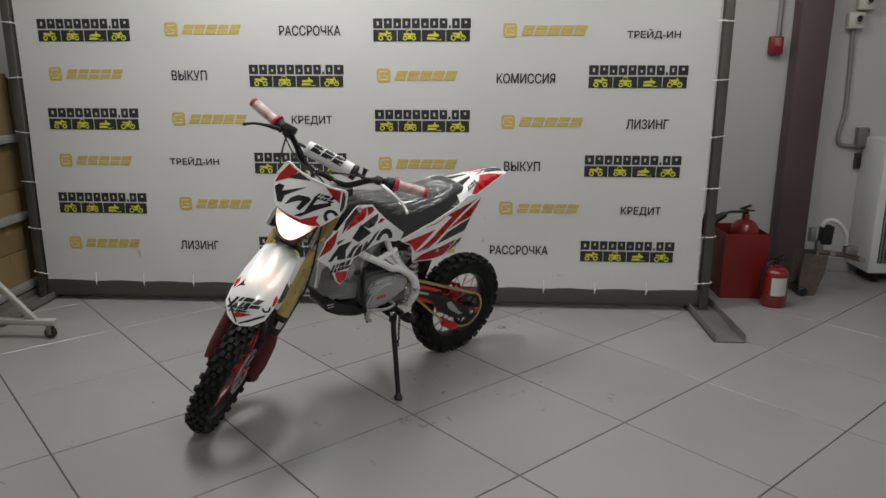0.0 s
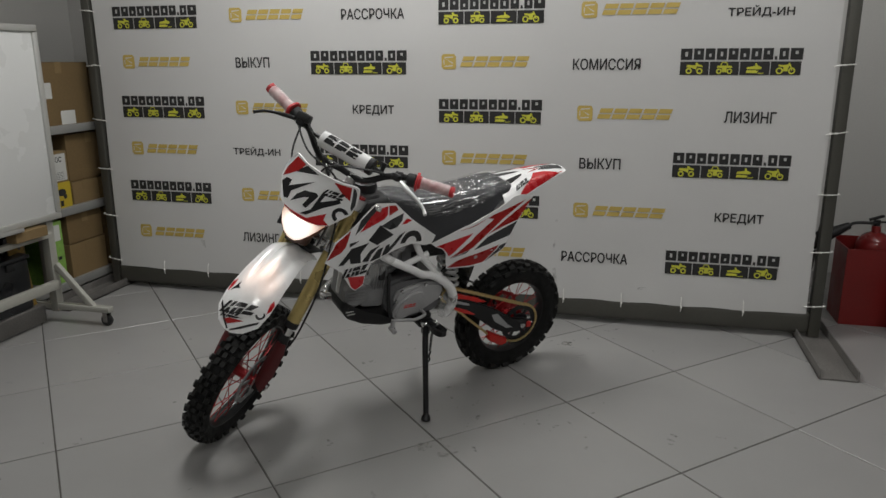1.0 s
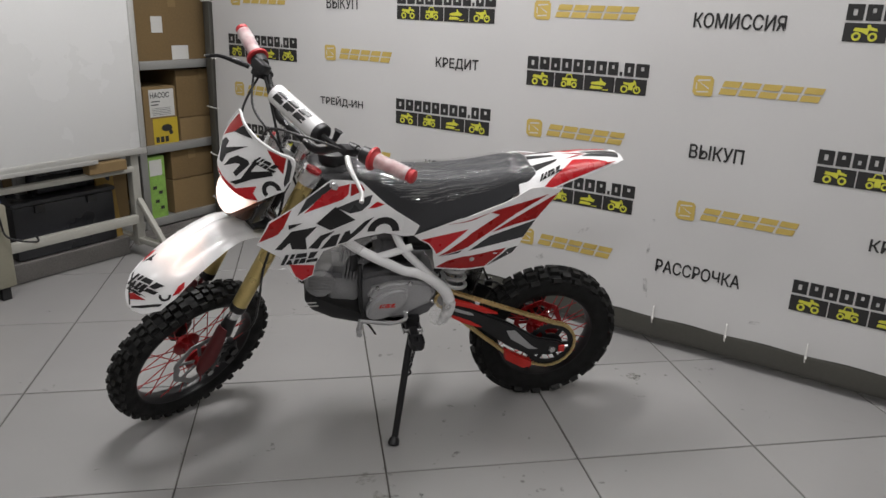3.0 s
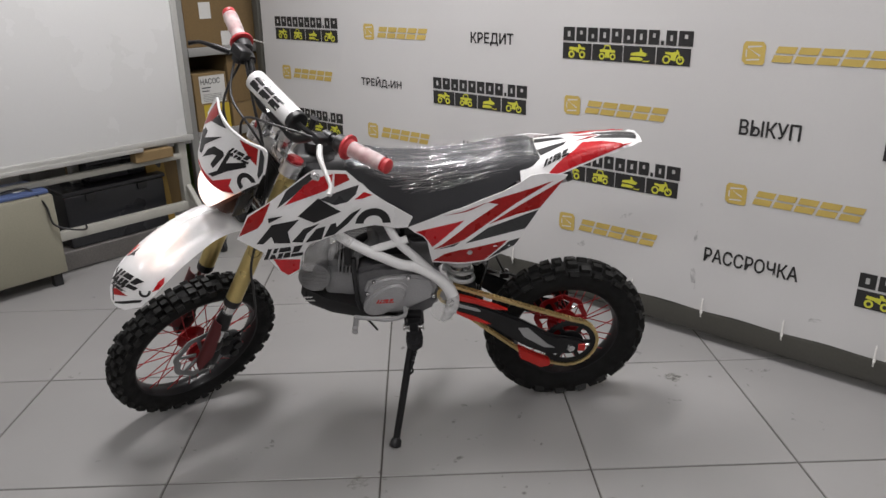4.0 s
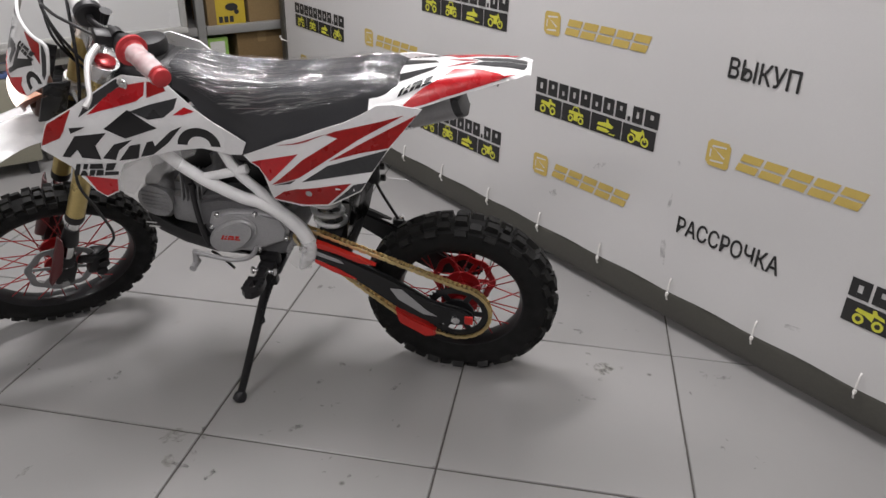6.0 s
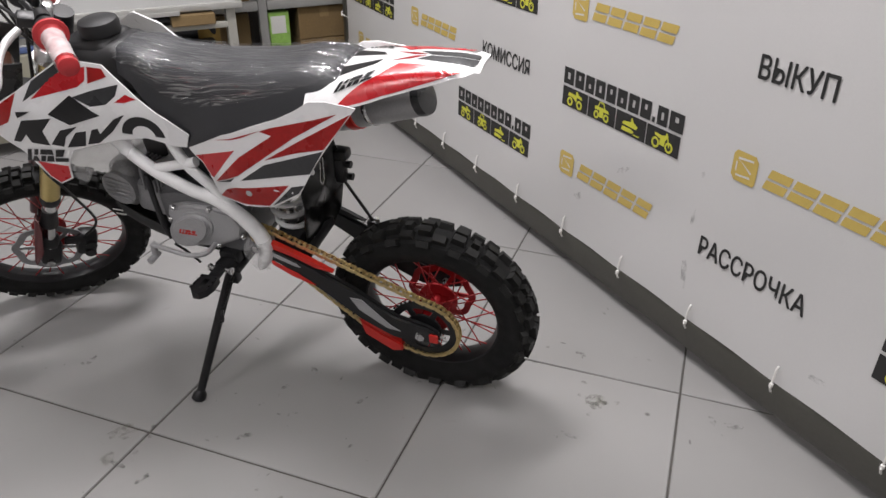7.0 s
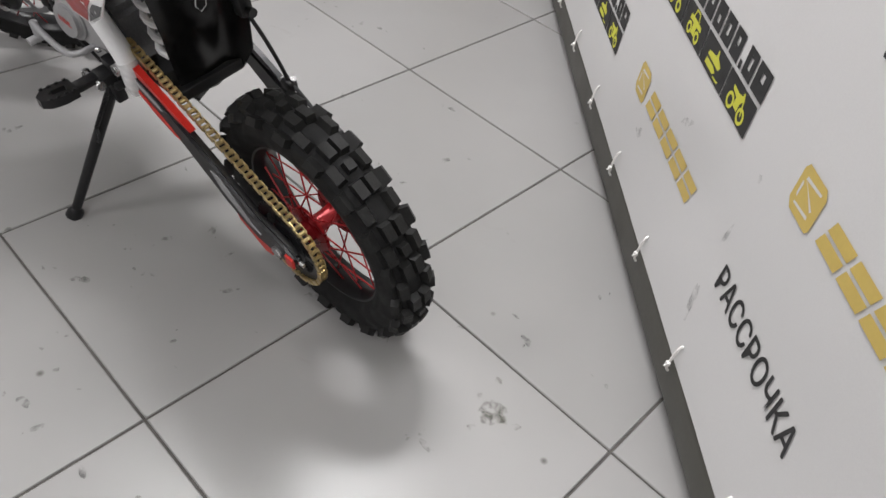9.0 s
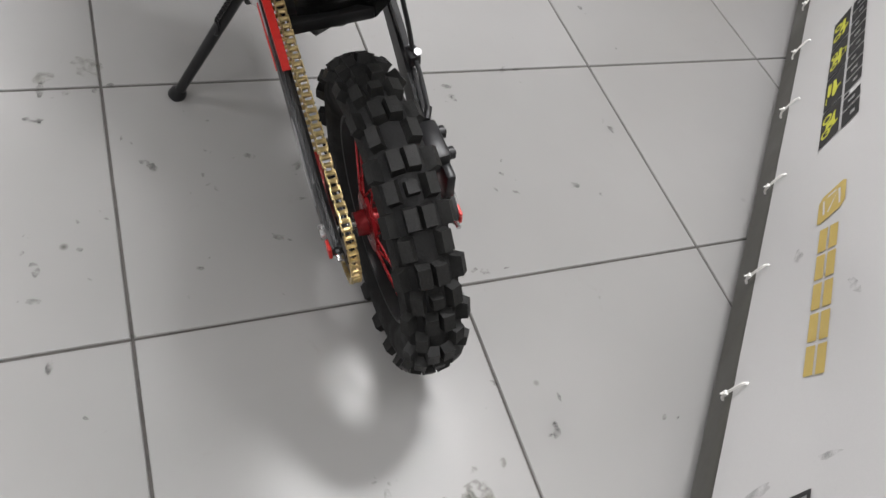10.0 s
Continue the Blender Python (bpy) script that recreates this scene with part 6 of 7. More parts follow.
for mir in (False, True):
    shroud = bpart("side_shroud", side_sheet(SHROUD, shroud_at, mirror=mir), "white", None, "white side shroud with bold red and black graphics")
    for m, poly in SHROUD_ART:
        decal("graphic", poly, shroud_at, m, shroud, flip=True, mirror=mir)
    ring = [(0.592 + 0.048 * math.cos(a), 0.727 + 0.047 * math.sin(a)) for a in (radians(8 + 16 * k) for k in range(12))]
    ring += [(0.592 + 0.026 * math.cos(a), 0.727 + 0.025 * math.sin(a)) for a in (radians(184 - 16 * k) for k in range(12))]
    decal("graphic", ring, lambda x, z: shroud_at(x, z), "black_decal", shroud, flip=True, mirror=mir)
    deco = bmesh.new()
    strokes(deco, 0.886, 0.783, 0.663, 0.695, lambda u, v, l: shroud_at(u, v) + Vector((0, 0.0022, 0)), -0.25)
    if mir:
        mirrored(deco)
    bpieces("graphic", deco, "black_decal", shroud)
    b = bmesh.new()
    lathe(b, [(0, 0.006), (0.006, 0.006), (0.007, 0.003), (0.012, 0.003), (0.013, 0.0)], Matrix.Translation((0.735, shroud_y(0.735, 0.874), 0.874)), 18)
    bpart("bolt", mirrored(b) if mir else b, "alloy_bright", shroud)
    side = bpart("side_panel", side_sheet(PANEL, panel_at, mirror=mir), "white", None, "white number panel with red and charcoal graphics")
    for m, poly in PANEL_ART:
        decal("graphic", poly, panel_at, m, side, flip=True, mirror=mir)
    for bx, bz, yy in ((0.329, 0.649, 0.167),):
        b = bmesh.new()
        lathe(b, [(0, 0.004), (0.003, 0.004), (0.004, 0.002), (0.007, 0.002), (0.008, 0.0)], Matrix.Translation((bx, yy, bz)), 16)
        bpart("bolt", mirrored(b) if mir else b, "alloy", side)


# tail
TAIL_TOP = [(-0.15, 0.92), (-0.1, 0.923), (-0.03, 0.92), (0.03, 0.911), (0.09, 0.898), (0.14, 0.886), (0.2, 0.87)]
TAIL_W = [(-0.15, 0.036), (-0.125, 0.044), (0.0, 0.056), (0.1, 0.072), (0.2, 0.088)]
TAIL_OFF = [(-0.15, 0.018), (0.1, 0.006), (0.2, 0.0)]


def tail_edge(u):
    """Place of the flank's lower edge."""
    return lerp_table([(-0.15, 0.038), (-0.11, 0.052), (0.121, 0.113), (0.2, 0.13)], u), lerp_table([(-0.15, 0.916), (-0.11, 0.907), (0.0, 0.876), (0.121, 0.838), (0.2, 0.818)], u)


def tail_half(u):
    w = lerp_table(TAIL_W, u)
    y, z = tail_edge(u)
    return w + math.hypot(y - w, lerp_table(TAIL_TOP, u) - 0.009 - z)


def tail_at(u, v):
    top, w, a = lerp_table(TAIL_TOP, u), lerp_table(TAIL_W, u), abs(v)
    if a <= w:
        return Vector((u, v + lerp_table(TAIL_OFF, u), top - 0.009 * (v / w) ** 2))
    y, z = tail_edge(u)
    f = (a - w) / max(0.004, tail_half(u) - w)
    return Vector((u, math.copysign(w + (y - w) * f, v) + lerp_table(TAIL_OFF, u), top - 0.009 + (z - top + 0.009) * f + 0.006 * math.sin(math.pi * min(1, f))))


xs = [-0.149, -0.14, -0.12, -0.08, -0.04, 0.0, 0.05, 0.1, 0.15, 0.19]
TAIL = [(x, -tail_half(x)) for x in xs] + [(x, tail_half(x)) for x in reversed(xs)]
tail = bpart("rear_fender", sheet([(x, -v) for x, v in TAIL][::-1], lambda u, v: tail_at(u, v), 0, 0.0035, 0.012), "white", None, "white rear fender with red and black graphics")


def tail_frac(x, f):
    """A point of the tail's skin: f from 0 at the ridge, over 1 at the top's edge, to 2 at the lower edge."""
    w = lerp_table(TAIL_W, x)
    return (x, w * f if f <= 1 else w + (tail_half(x) - w) * (f - 1))


for sgn in (1, -1):
    for m, poly in (("red", [(0.125, 1.9), (0.1, 1.6), (0.075, 1.3), (0.04, 0.92), (0.012, 0.5), (-0.045, 0.66), (-0.1, 1.0), (-0.12, 1.45), (-0.031, 1.87), (0.072, 1.93)]),
                    ("grey_decal", [(-0.02, 0.3), (-0.075, 0.42), (-0.134, 0.55), (-0.139, 0.3), (-0.139, 0.04), (-0.045, 0.04)]),
                    ("red_deep", [(0.03, 0.3), (-0.005, 0.24), (-0.035, 0.06), (-0.01, 0.06)]),
                    ("black_decal", [(0.135, 0.3), (0.053, 0.16), (0.062, 0.36), (0.13, 0.72)])):
        pts = [(x, sgn * v) for x, v in (tail_frac(x, f) for x, f in poly)]
        decal("graphic", pts, tail_at, m, tail, step=0.01)
    deco = bmesh.new()
    strokes(deco, 0.128, 0.055, 0.0, 0.024, lambda u, v, l, sgn=sgn: tail_at(u, sgn * (lerp_table(TAIL_W, u) + 0.016 - 0.28 * (0.13 - u) - v + 0.01)) + Vector((0, sgn * 0.0018, 0.0014)), -0.2)
    bpieces("graphic", deco, "black_decal", tail)

# seat and its film
S_TOP = [(0.13, 0.883), (0.15, 0.896), (0.21, 0.896), (0.3, 0.879), (0.437, 0.868), (0.55, 0.874), (0.62, 0.887), (0.665, 0.889), (0.69, 0.872)]
S_LOW = [(0.13, 0.88), (0.15, 0.868), (0.166, 0.855), (0.241, 0.805), (0.4, 0.727), (0.44, 0.712), (0.5, 0.706), (0.535, 0.735), (0.576, 0.782), (0.614, 0.83), (0.69, 0.852)]
S_WID = [(0.13, 0.07), (0.16, 0.092), (0.25, 0.108), (0.4, 0.112), (0.5, 0.105), (0.6, 0.088), (0.66, 0.066), (0.69, 0.045)]


def seat_mesh(grow=0.0, crease=0.0, arc=0.0):
    bm = bmesh.new()
    rows, n, m = [], 44, 26 if not crease else 70
    for i in range(n + 1):
        x = 0.13 + (0.69 - 0.13) * i / n
        zt, zl, w = lerp_table(S_TOP, x), lerp_table(S_LOW, x), lerp_table(S_WID, x)
        row = []
        for j in range(m + 1):
            a = arc + (math.pi - 2 * arc) * j / m
            c, s = math.cos(a), math.sin(a)
            y = w * math.copysign(abs(c) ** 0.45, c)
            k = abs(s) ** 0.6
            y *= 1.04 - 0.16 * k
            z = zl + (zt - zl) * k
            q = Vector((x, y, z))
            nrm = Vector((0, c, max(0.15, s))).normalized()
            if crease:
                wv = noise.noise(Vector((x * 6 + y * 3, y * 75, 0.3))) + 0.6 * noise.noise(Vector((x * 14, y * 160, 4.1)))
                q += nrm * (grow + crease * wv)
            elif grow:
                q += nrm * grow
            row.append(bm.verts.new(q))
        rows.append(row)
    for a, b in zip(rows, rows[1:]):
        for j in range(m):
            bm.faces.new((a[j], a[j + 1], b[j + 1], b[j]))
    if not grow:
        bm.faces.new(rows[0])
        bm.faces.new(rows[-1][::-1])
        for a, b in zip(rows, rows[1:]):
            bm.faces.new((a[m], a[0], b[0], b[m]))
    bmesh.ops.recalc_face_normals(bm, faces=bm.faces)
    return bm


seat = bpart("seat", seat_mesh(), "seat", None, "dark grey vinyl seat", angle=60)
bpart("seat_film", seat_mesh(0.005, 0.0034, radians(24)), "film", seat, "clear creased wrapping film", angle=80)
# tank cover between seat and steering head
b = bmesh.new()
box(b, (0.72, 0, 0.83), (0.17, 0.15, 0.12), 0.04, seg=3)
box(b, (0.745, 0, 0.868), (0.13, 0.12, 0.06), 0.025, seg=3)
tank = bpart("fuel_tank", b, "black_plastic", None, "black plastic fuel tank")
b = bmesh.new()
lathe(b, [(0.0, 0.893), (0.036, 0.893), (0.043, 0.899), (0.0445, 0.918), (0.041, 0.926), (0.031, 0.93), (0.0, 0.931)], Matrix.Translation((0.728, 0, 0)) @ Matrix.Rotation(radians(90), 4, "X"), 24)
bpart("tank_cap", b, "black_plastic", tank, "round black filler cap")

# -- frame --
b = bmesh.new()
tube(b, [(0.84, 0, 0.73), (0.79, 0, 0.86)], 0.032, 18)
bpart("steering_head", b, "frame_white", None, "white steering head")
for s in (1, -1):
    b = bmesh.new()
    tube(b, [(0.83, s * 0.03, 0.78), (0.76, s * 0.085, 0.735), (0.68, s * 0.105, 0.672), (0.612, s * 0.117, 0.633), (0.567, s * 0.117, 0.608), (0.522, s * 0.109, 0.579), (0.482, s * 0.108, 0.569), (0.444, s * 0.109, 0.55), (0.41, s * 0.11, 0.524), (0.384, s * 0.11, 0.492), (0.371, s * 0.11, 0.456), (0.373, s * 0.111, 0.428), (0.383, s * 0.112, 0.408)], [0.0145, 0.0145, 0.0148, 0.015, 0.015, 0.0152, 0.0158, 0.0168, 0.018, 0.0188, 0.0186, 0.016, 0.011], 14, smooth_steps=4)
    bpart("main_tube", b, "frame_white", None, "white painted frame tube wrapped in film")
    b = bmesh.new()
    tube(b, [(0.612, s * 0.117, 0.633), (0.53, s * 0.104, 0.65), (0.5, s * 0.1, 0.658)], 0.0115, 12, smooth_steps=3)
    bpart("cross_tube", b, "frame_white")
    b = bmesh.new()
    tube(b, [(0.555, s * 0.098, 0.712), (0.526, s * 0.103, 0.65), (0.475, s * 0.101, 0.593), (0.432, s * 0.107, 0.548)], 0.0125, 12, smooth_steps=4)
    bpart("seat_tube", b, "frame_white")
    b = bmesh.new()
    tube(b, [(0.555, s * 0.1, 0.72), (0.35, s * 0.085, 0.74), (0.18, s * 0.075, 0.84)], 0.011, 12)
    tube(b, [(0.42, s * 0.09, 0.56), (0.33, s * 0.09, 0.65), (0.2, s * 0.075, 0.82)], 0.010, 12)
    bpart("subframe_tube", b, "black_metal")
    b = bmesh.new()
    tube(b, [(0.38, s * 0.122, 0.455), (0.38, s * 0.137, 0.455)], 0.011, 6)
    bpart("pivot_bolt", b, "alloy_bright")
b = bmesh.new()
tube(b, [(0.80, 0, 0.75), (0.79, 0, 0.62), (0.80, 0, 0.5)], 0.018, 14, smooth_steps=3)
bpart("down_tube", b, "frame_white")

# film hanging loosely round the frame's lower end
b = bmesh.new()
tube(b, [(0.374, 0.11, 0.468), (0.371, 0.11, 0.452), (0.373, 0.111, 0.428), (0.382, 0.112, 0.406), (0.392, 0.112, 0.388), (0.402, 0.112, 0.374)], [0.0198, 0.0204, 0.0198, 0.017, 0.012, 0.006], 18, cap=False, smooth_steps=5)
for v in b.verts:
    v.co += v.co.normalized() * 0.0012 * noise.noise(v.co * 60)
bpart("frame_film", b, "film_milky", None, "loose clear wrapping film round the frame")
b = sheet([(0.41, 0.47), (0.385, 0.44), (0.372, 0.405), (0.372, 0.378), (0.386, 0.372), (0.398, 0.38), (0.412, 0.372), (0.43, 0.384), (0.437, 0.405), (0.43, 0.44)],
          lambda x, z: Vector((x, 0.112 + 0.006 * noise.noise(Vector((x * 50, 3.0, z * 35))), z)), 0, 0.0006, 0.01)
bpart("frame_film", b, "film_thin", None, "torn end of clear wrapping film")

# torn film hanging below the shroud
b = sheet([(0.795, 0.655), (0.775, 0.69), (0.7, 0.708), (0.6, 0.722), (0.612, 0.7), (0.64, 0.69), (0.66, 0.662), (0.69, 0.655), (0.71, 0.628), (0.745, 0.632), (0.77, 0.6), (0.79, 0.61)],
          lambda x, z: shroud_at(x, z) + Vector((0, -0.006 + 0.004 * noise.noise(Vector((x * 40, 0, z * 30))), 0)), 0, 0.0006, 0.012)
bpart("shroud_film", b, "film_thin", None, "torn clear film hanging below the shroud")

# -- engine --
eng = empty("engine")
eng.parent = bike
eng["label"] = "grey horizontal single-cylinder engine"


def epart(name, bm, m, label="", **kw):
    return bpart(name, bm, m, eng, label, **kw)


CASE = [(0.40, 0.47), (0.415, 0.53), (0.5, 0.565), (0.6, 0.565), (0.655, 0.55), (0.66, 0.46), (0.63, 0.41), (0.57, 0.39), (0.47, 0.385), (0.42, 0.41)]
b = prism(bmesh.new(), CASE, -0.09, 0.095, lambda x, z, y: (x, y, z))
bmesh.ops.bevel(b, geom=list(b.edges), offset=0.012, segments=2, affect="EDGES", clamp_overlap=True)
# crankcase in a darker alloy copy: shade below the cover in its colour
epart("crankcase", b, "alloy_dark")
COVER = [(0.63, 0.489), (0.618, 0.518), (0.57, 0.533), (0.491, 0.539), (0.436, 0.529), (0.418, 0.493), (0.431, 0.456), (0.518, 0.411), (0.57, 0.406), (0.61, 0.43)]
b = prism(bmesh.new(), COVER, 0.085, 0.112, lambda x, z, y: (x, y, z))
bmesh.ops.bevel(b, geom=[e for e in b.edges if all(v.co.y > 0.1 for v in e.verts)], offset=0.009, segments=3, affect="EDGES", clamp_overlap=True)
epart("side_cover", b, "alloy", "grey cast side cover")
oval = [(0.568 + 0.066 * math.cos(a) - 0.012 * math.sin(a), 0.463 + 0.054 * math.sin(a) - 0.02 * math.cos(a)) for a in (2 * math.pi * k / 28 for k in range(28))]
b = prism(bmesh.new(), oval, 0.1, 0.126, lambda x, z, y: (x, y, z))
bmesh.ops.bevel(b, geom=[e for e in b.edges if all(v.co.y > 0.12 for v in e.verts)], offset=0.01, segments=3, affect="EDGES", clamp_overlap=True)
fly = epart("flywheel_cover", b, "alloy", "grey oval cover with a red mark")
deco = bmesh.new()
strokes(deco, 0.597, 0.545, 0.456, 0.47, lambda u, v, l: (u, 0.1266, v + 0.03 * (0.57 - u)), -0.25)
bpieces("cover_mark", deco, "orange_red", fly)
for k, (ex, ez) in enumerate(((0.621, 0.482), (0.6, 0.52), (0.5, 0.532), (0.43, 0.52), (0.428, 0.465), (0.505, 0.423))):
    b = bmesh.new()
    lathe(b, [(0, 0.009), (0.004, 0.009), (0.006, 0.007), (0.007, 0.0)], Matrix.Translation((ex, 0.108, ez)), 12)
    bpart("cover_bolt", b, "alloy_bright", eng)
# cylinder with fins, head, rocker cover
axis = Matrix.Translation((0.65, 0, 0.51)) @ Matrix.Rotation(radians(-8), 4, "Y")
b = bmesh.new()
box(b, (0.05, 0, 0), (0.12, 0.09, 0.09), 0.01)
bmesh.ops.transform(b, matrix=axis, verts=b.verts)
epart("cylinder", b, "alloy_mid", "finned cylinder")
b = box(bmesh.new(), (0.045, 0, -0.022), (0.095, 0.145, 0.085), 0.014)
bmesh.ops.transform(b, matrix=axis, verts=b.verts)
epart("cylinder_foot", b, "alloy_mid")
for k in range(6):
    b = box(bmesh.new(), (0.004 + k * 0.0105, 0, 0.052), (0.0045, 0.15, 0.085), 0.0018)
    bmesh.ops.transform(b, matrix=axis, verts=b.verts)
    epart("fin", b, "alloy_mid")
b = bmesh.new()
box(b, (0.125, 0, 0.0), (0.07, 0.15, 0.13), 0.022, seg=3)
tube(b, [(0.125, 0.06, 0.0), (0.125, 0.085, 0.0)], 0.046, 24)
for k in range(5):
    box(b, (0.125, 0.0865, -0.025 + k * 0.0125), (0.07, 0.004, 0.004), 0.001)
bmesh.ops.transform(b, matrix=axis, verts=b.verts)
epart("cylinder_head", b, "alloy_mid", "cast cylinder head")
b = bmesh.new()
box(b, (0.672, 0.072, 0.595), (0.024, 0.026, 0.06), 0.006)
bpart("ignition_coil", b, "black_plastic", eng)
b = bmesh.new()
tube(b, [(0.60, 0.04, 0.66), (0.60, 0.05, 0.62), (0.66, 0.06, 0.585)], 0.018, 14, smooth_steps=4)
tube(b, [(0.52, 0.03, 0.665), (0.6, 0.03, 0.665)], 0.026, 18)
box(b, (0.565, 0.03, 0.64), (0.05, 0.05, 0.06), 0.01)
bpart("carburettor", b, "alloy_dark", eng)
b = bmesh.new()
tube(b, [(0.455, 0.02, 0.665), (0.515, 0.03, 0.665)], [0.048, 0.042], 20)
bpart("air_filter", b, "black_plastic", eng)
b = bmesh.new()
tube(b, [(0.655, 0.1, 0.6), (0.655, 0.105, 0.53), (0.65, 0.11, 0.46), (0.64, 0.11, 0.42)], 0.007, 10, smooth_steps=4)
tube(b, [(0.64, 0.11, 0.4), (0.62, 0.1, 0.37), (0.6, 0.09, 0.33)], 0.0035, 8, smooth_steps=4)
bpart("engine_hose", b, "black_plastic", eng)
# added black boxes stand for the darkness between the frame tubes
b = bmesh.new()
box(b, (0.62, 0, 0.72), (0.36, 0.07, 0.05), 0.012)
box(b, (0.42, 0, 0.66), (0.16, 0.11, 0.1), 0.02)
box(b, (0.6, 0, 0.6), (0.22, 0.06, 0.12), 0.02)
bpart("air_box", b, "black_plastic", None, "black filler for the dark gap between the frame tubes")


# belly guard: a curved shell below the engine
def belly(u, v):
    p = [(0.815, 0.49), (0.822, 0.46), (0.80, 0.42), (0.735, 0.385), (0.65, 0.362), (0.55, 0.36), (0.46, 0.362)]
    t = min(0.9999, max(0, u / 0.5)) * 6
    i = int(t)
    f = t - i
    x, z = p[i][0] + (p[i + 1][0] - p[i][0]) * f, p[i][1] + (p[i + 1][1] - p[i][1]) * f
    e = max(0, abs(v) - 0.07)
    k = lerp_table([(0.0, 0.5), (0.12, 0.9), (0.3, 0.9), (0.5, 0.4)], u)
    return Vector((x - 0.5 * e * (u < 0.15), math.copysign(min(abs(v), 0.07) + 0.2 * e, v), z + e * k))


b = sheet([(0, -0.075), (0.06, -0.11), (0.16, -0.145), (0.32, -0.13), (0.42, -0.08), (0.5, -0.075), (0.5, 0.075), (0.42, 0.08), (0.32, 0.13), (0.16, 0.145), (0.06, 0.11), (0, 0.075)], belly, 0, 0.003, 0.02)
guard = bpart("belly_guard", b, "black_plastic", None, "black plastic belly guard")
b = bmesh.new()
for k in range(2):
    box(b, (0.8 - 0.006 * k, 0.0905, 0.462 - 0.012 * k), (0.03, 0.001, 0.004), 0)
bpart("guard_print", b, "label", guard)

# controls low on the left
b = bmesh.new()
tube(b, [(0.515, 0.1, 0.425), (0.515, 0.15, 0.428), (0.561, 0.158, 0.419), (0.606, 0.162, 0.428), (0.655, 0.162, 0.436)], 0.0062, 10, smooth_steps=4)
tube(b, [(0.655, 0.16, 0.438), (0.659, 0.162, 0.40)], 0.008, 12)
tube(b, [(0.66, 0.15, 0.4), (0.66, 0.185, 0.4)], 0.0085, 12)
bpart("gear_lever", b, "alloy", None, "grey alloy gear lever")


def peg(s):
    """A cast foot peg: a rounded pad with a slot through it and small teeth along its edges."""
    pad = [(0.468, 0.186), (0.464, 0.215), (0.468, 0.24), (0.48, 0.254), (0.497, 0.254), (0.51, 0.24), (0.514, 0.215), (0.51, 0.186)]
    slot = [(0.482, 0.2), (0.482, 0.226), (0.489, 0.234), (0.496, 0.226), (0.496, 0.2)]
    b = sheet(pad, lambda x, y: Vector((x, s * y, 0.39 + 0.1 * (y - 0.14))), 0, 0.018, 0.02, holes=[slot])
    bmesh.ops.recalc_face_normals(b, faces=b.faces)
    for k in range(4):
        y = 0.193 + 0.015 * k
        for x in (0.469, 0.509):
            box(b, (x, s * y, 0.392 + 0.1 * (y - 0.14)), (0.005, 0.007, 0.003), 0.001)
    box(b, (0.489, s * 0.165, 0.384), (0.026, 0.05, 0.016), 0.005)
    box(b, (0.488, s * 0.128, 0.378), (0.044, 0.034, 0.024), 0.006)
    return b


for s in (1, -1):
    pg = bpart("foot_peg", peg(s), "black_metal", None, "black serrated foot peg")
    b = bmesh.new()
    tube(b, [(0.462, s * 0.148, 0.381), (0.516, s * 0.148, 0.381)], 0.006, 10)
    for x in (0.458, 0.516):
        tube(b, [(x, s * 0.148, 0.381), (x + 0.005, s * 0.148, 0.381)], 0.0095, 8)
    bpart("hinge_pin", b, "alloy_bright", pg, "bright steel hinge pin")
b = bmesh.new()
box(b, (0.487, 0, 0.362), (0.06, 0.25, 0.02), 0.005)
box(b, (0.487, 0.1, 0.38), (0.05, 0.03, 0.05), 0.006)
bpart("peg_bracket", b, "black_metal")
b = bmesh.new()
tube(b, [(0.484, 0.115, 0.36), (0.5, 0.15, 0.3), (0.552, 0.292, 0.075)], [0.012, 0.012, 0.0105], 14)
tube(b, [(0.552, 0.292, 0.075), (0.5535, 0.296, 0.068), (0.5575, 0.304, 0.055), (0.558, 0.305, 0.0525)], [0.0105, 0.0165, 0.0185, 0.014], 16)
box(b, (0.484, 0.118, 0.345), (0.03, 0.024, 0.055), 0.005)
st = bpart("side_stand", b, "black_metal", None, "black steel side stand")
b = bmesh.new()
coil = [(0.468 + 0.004 * math.cos(k * 1.4) + 0.0004 * k, 0.142 + 0.004 * math.sin(k * 1.4) + 0.0006 * k, 0.355 - 0.0011 * k) for k in range(70)]
tube(b, coil, 0.0022, 5)
tube(b, [(0.47, 0.135, 0.372), (0.47, 0.142, 0.355)], 0.003, 6)
tube(b, [coil[-1], (0.499, 0.186, 0.258), (0.497, 0.192, 0.244), (0.518, 0.195, 0.232)], 0.0035, 6, smooth_steps=3)
bpart("stand_spring", b, "black_metal", st)

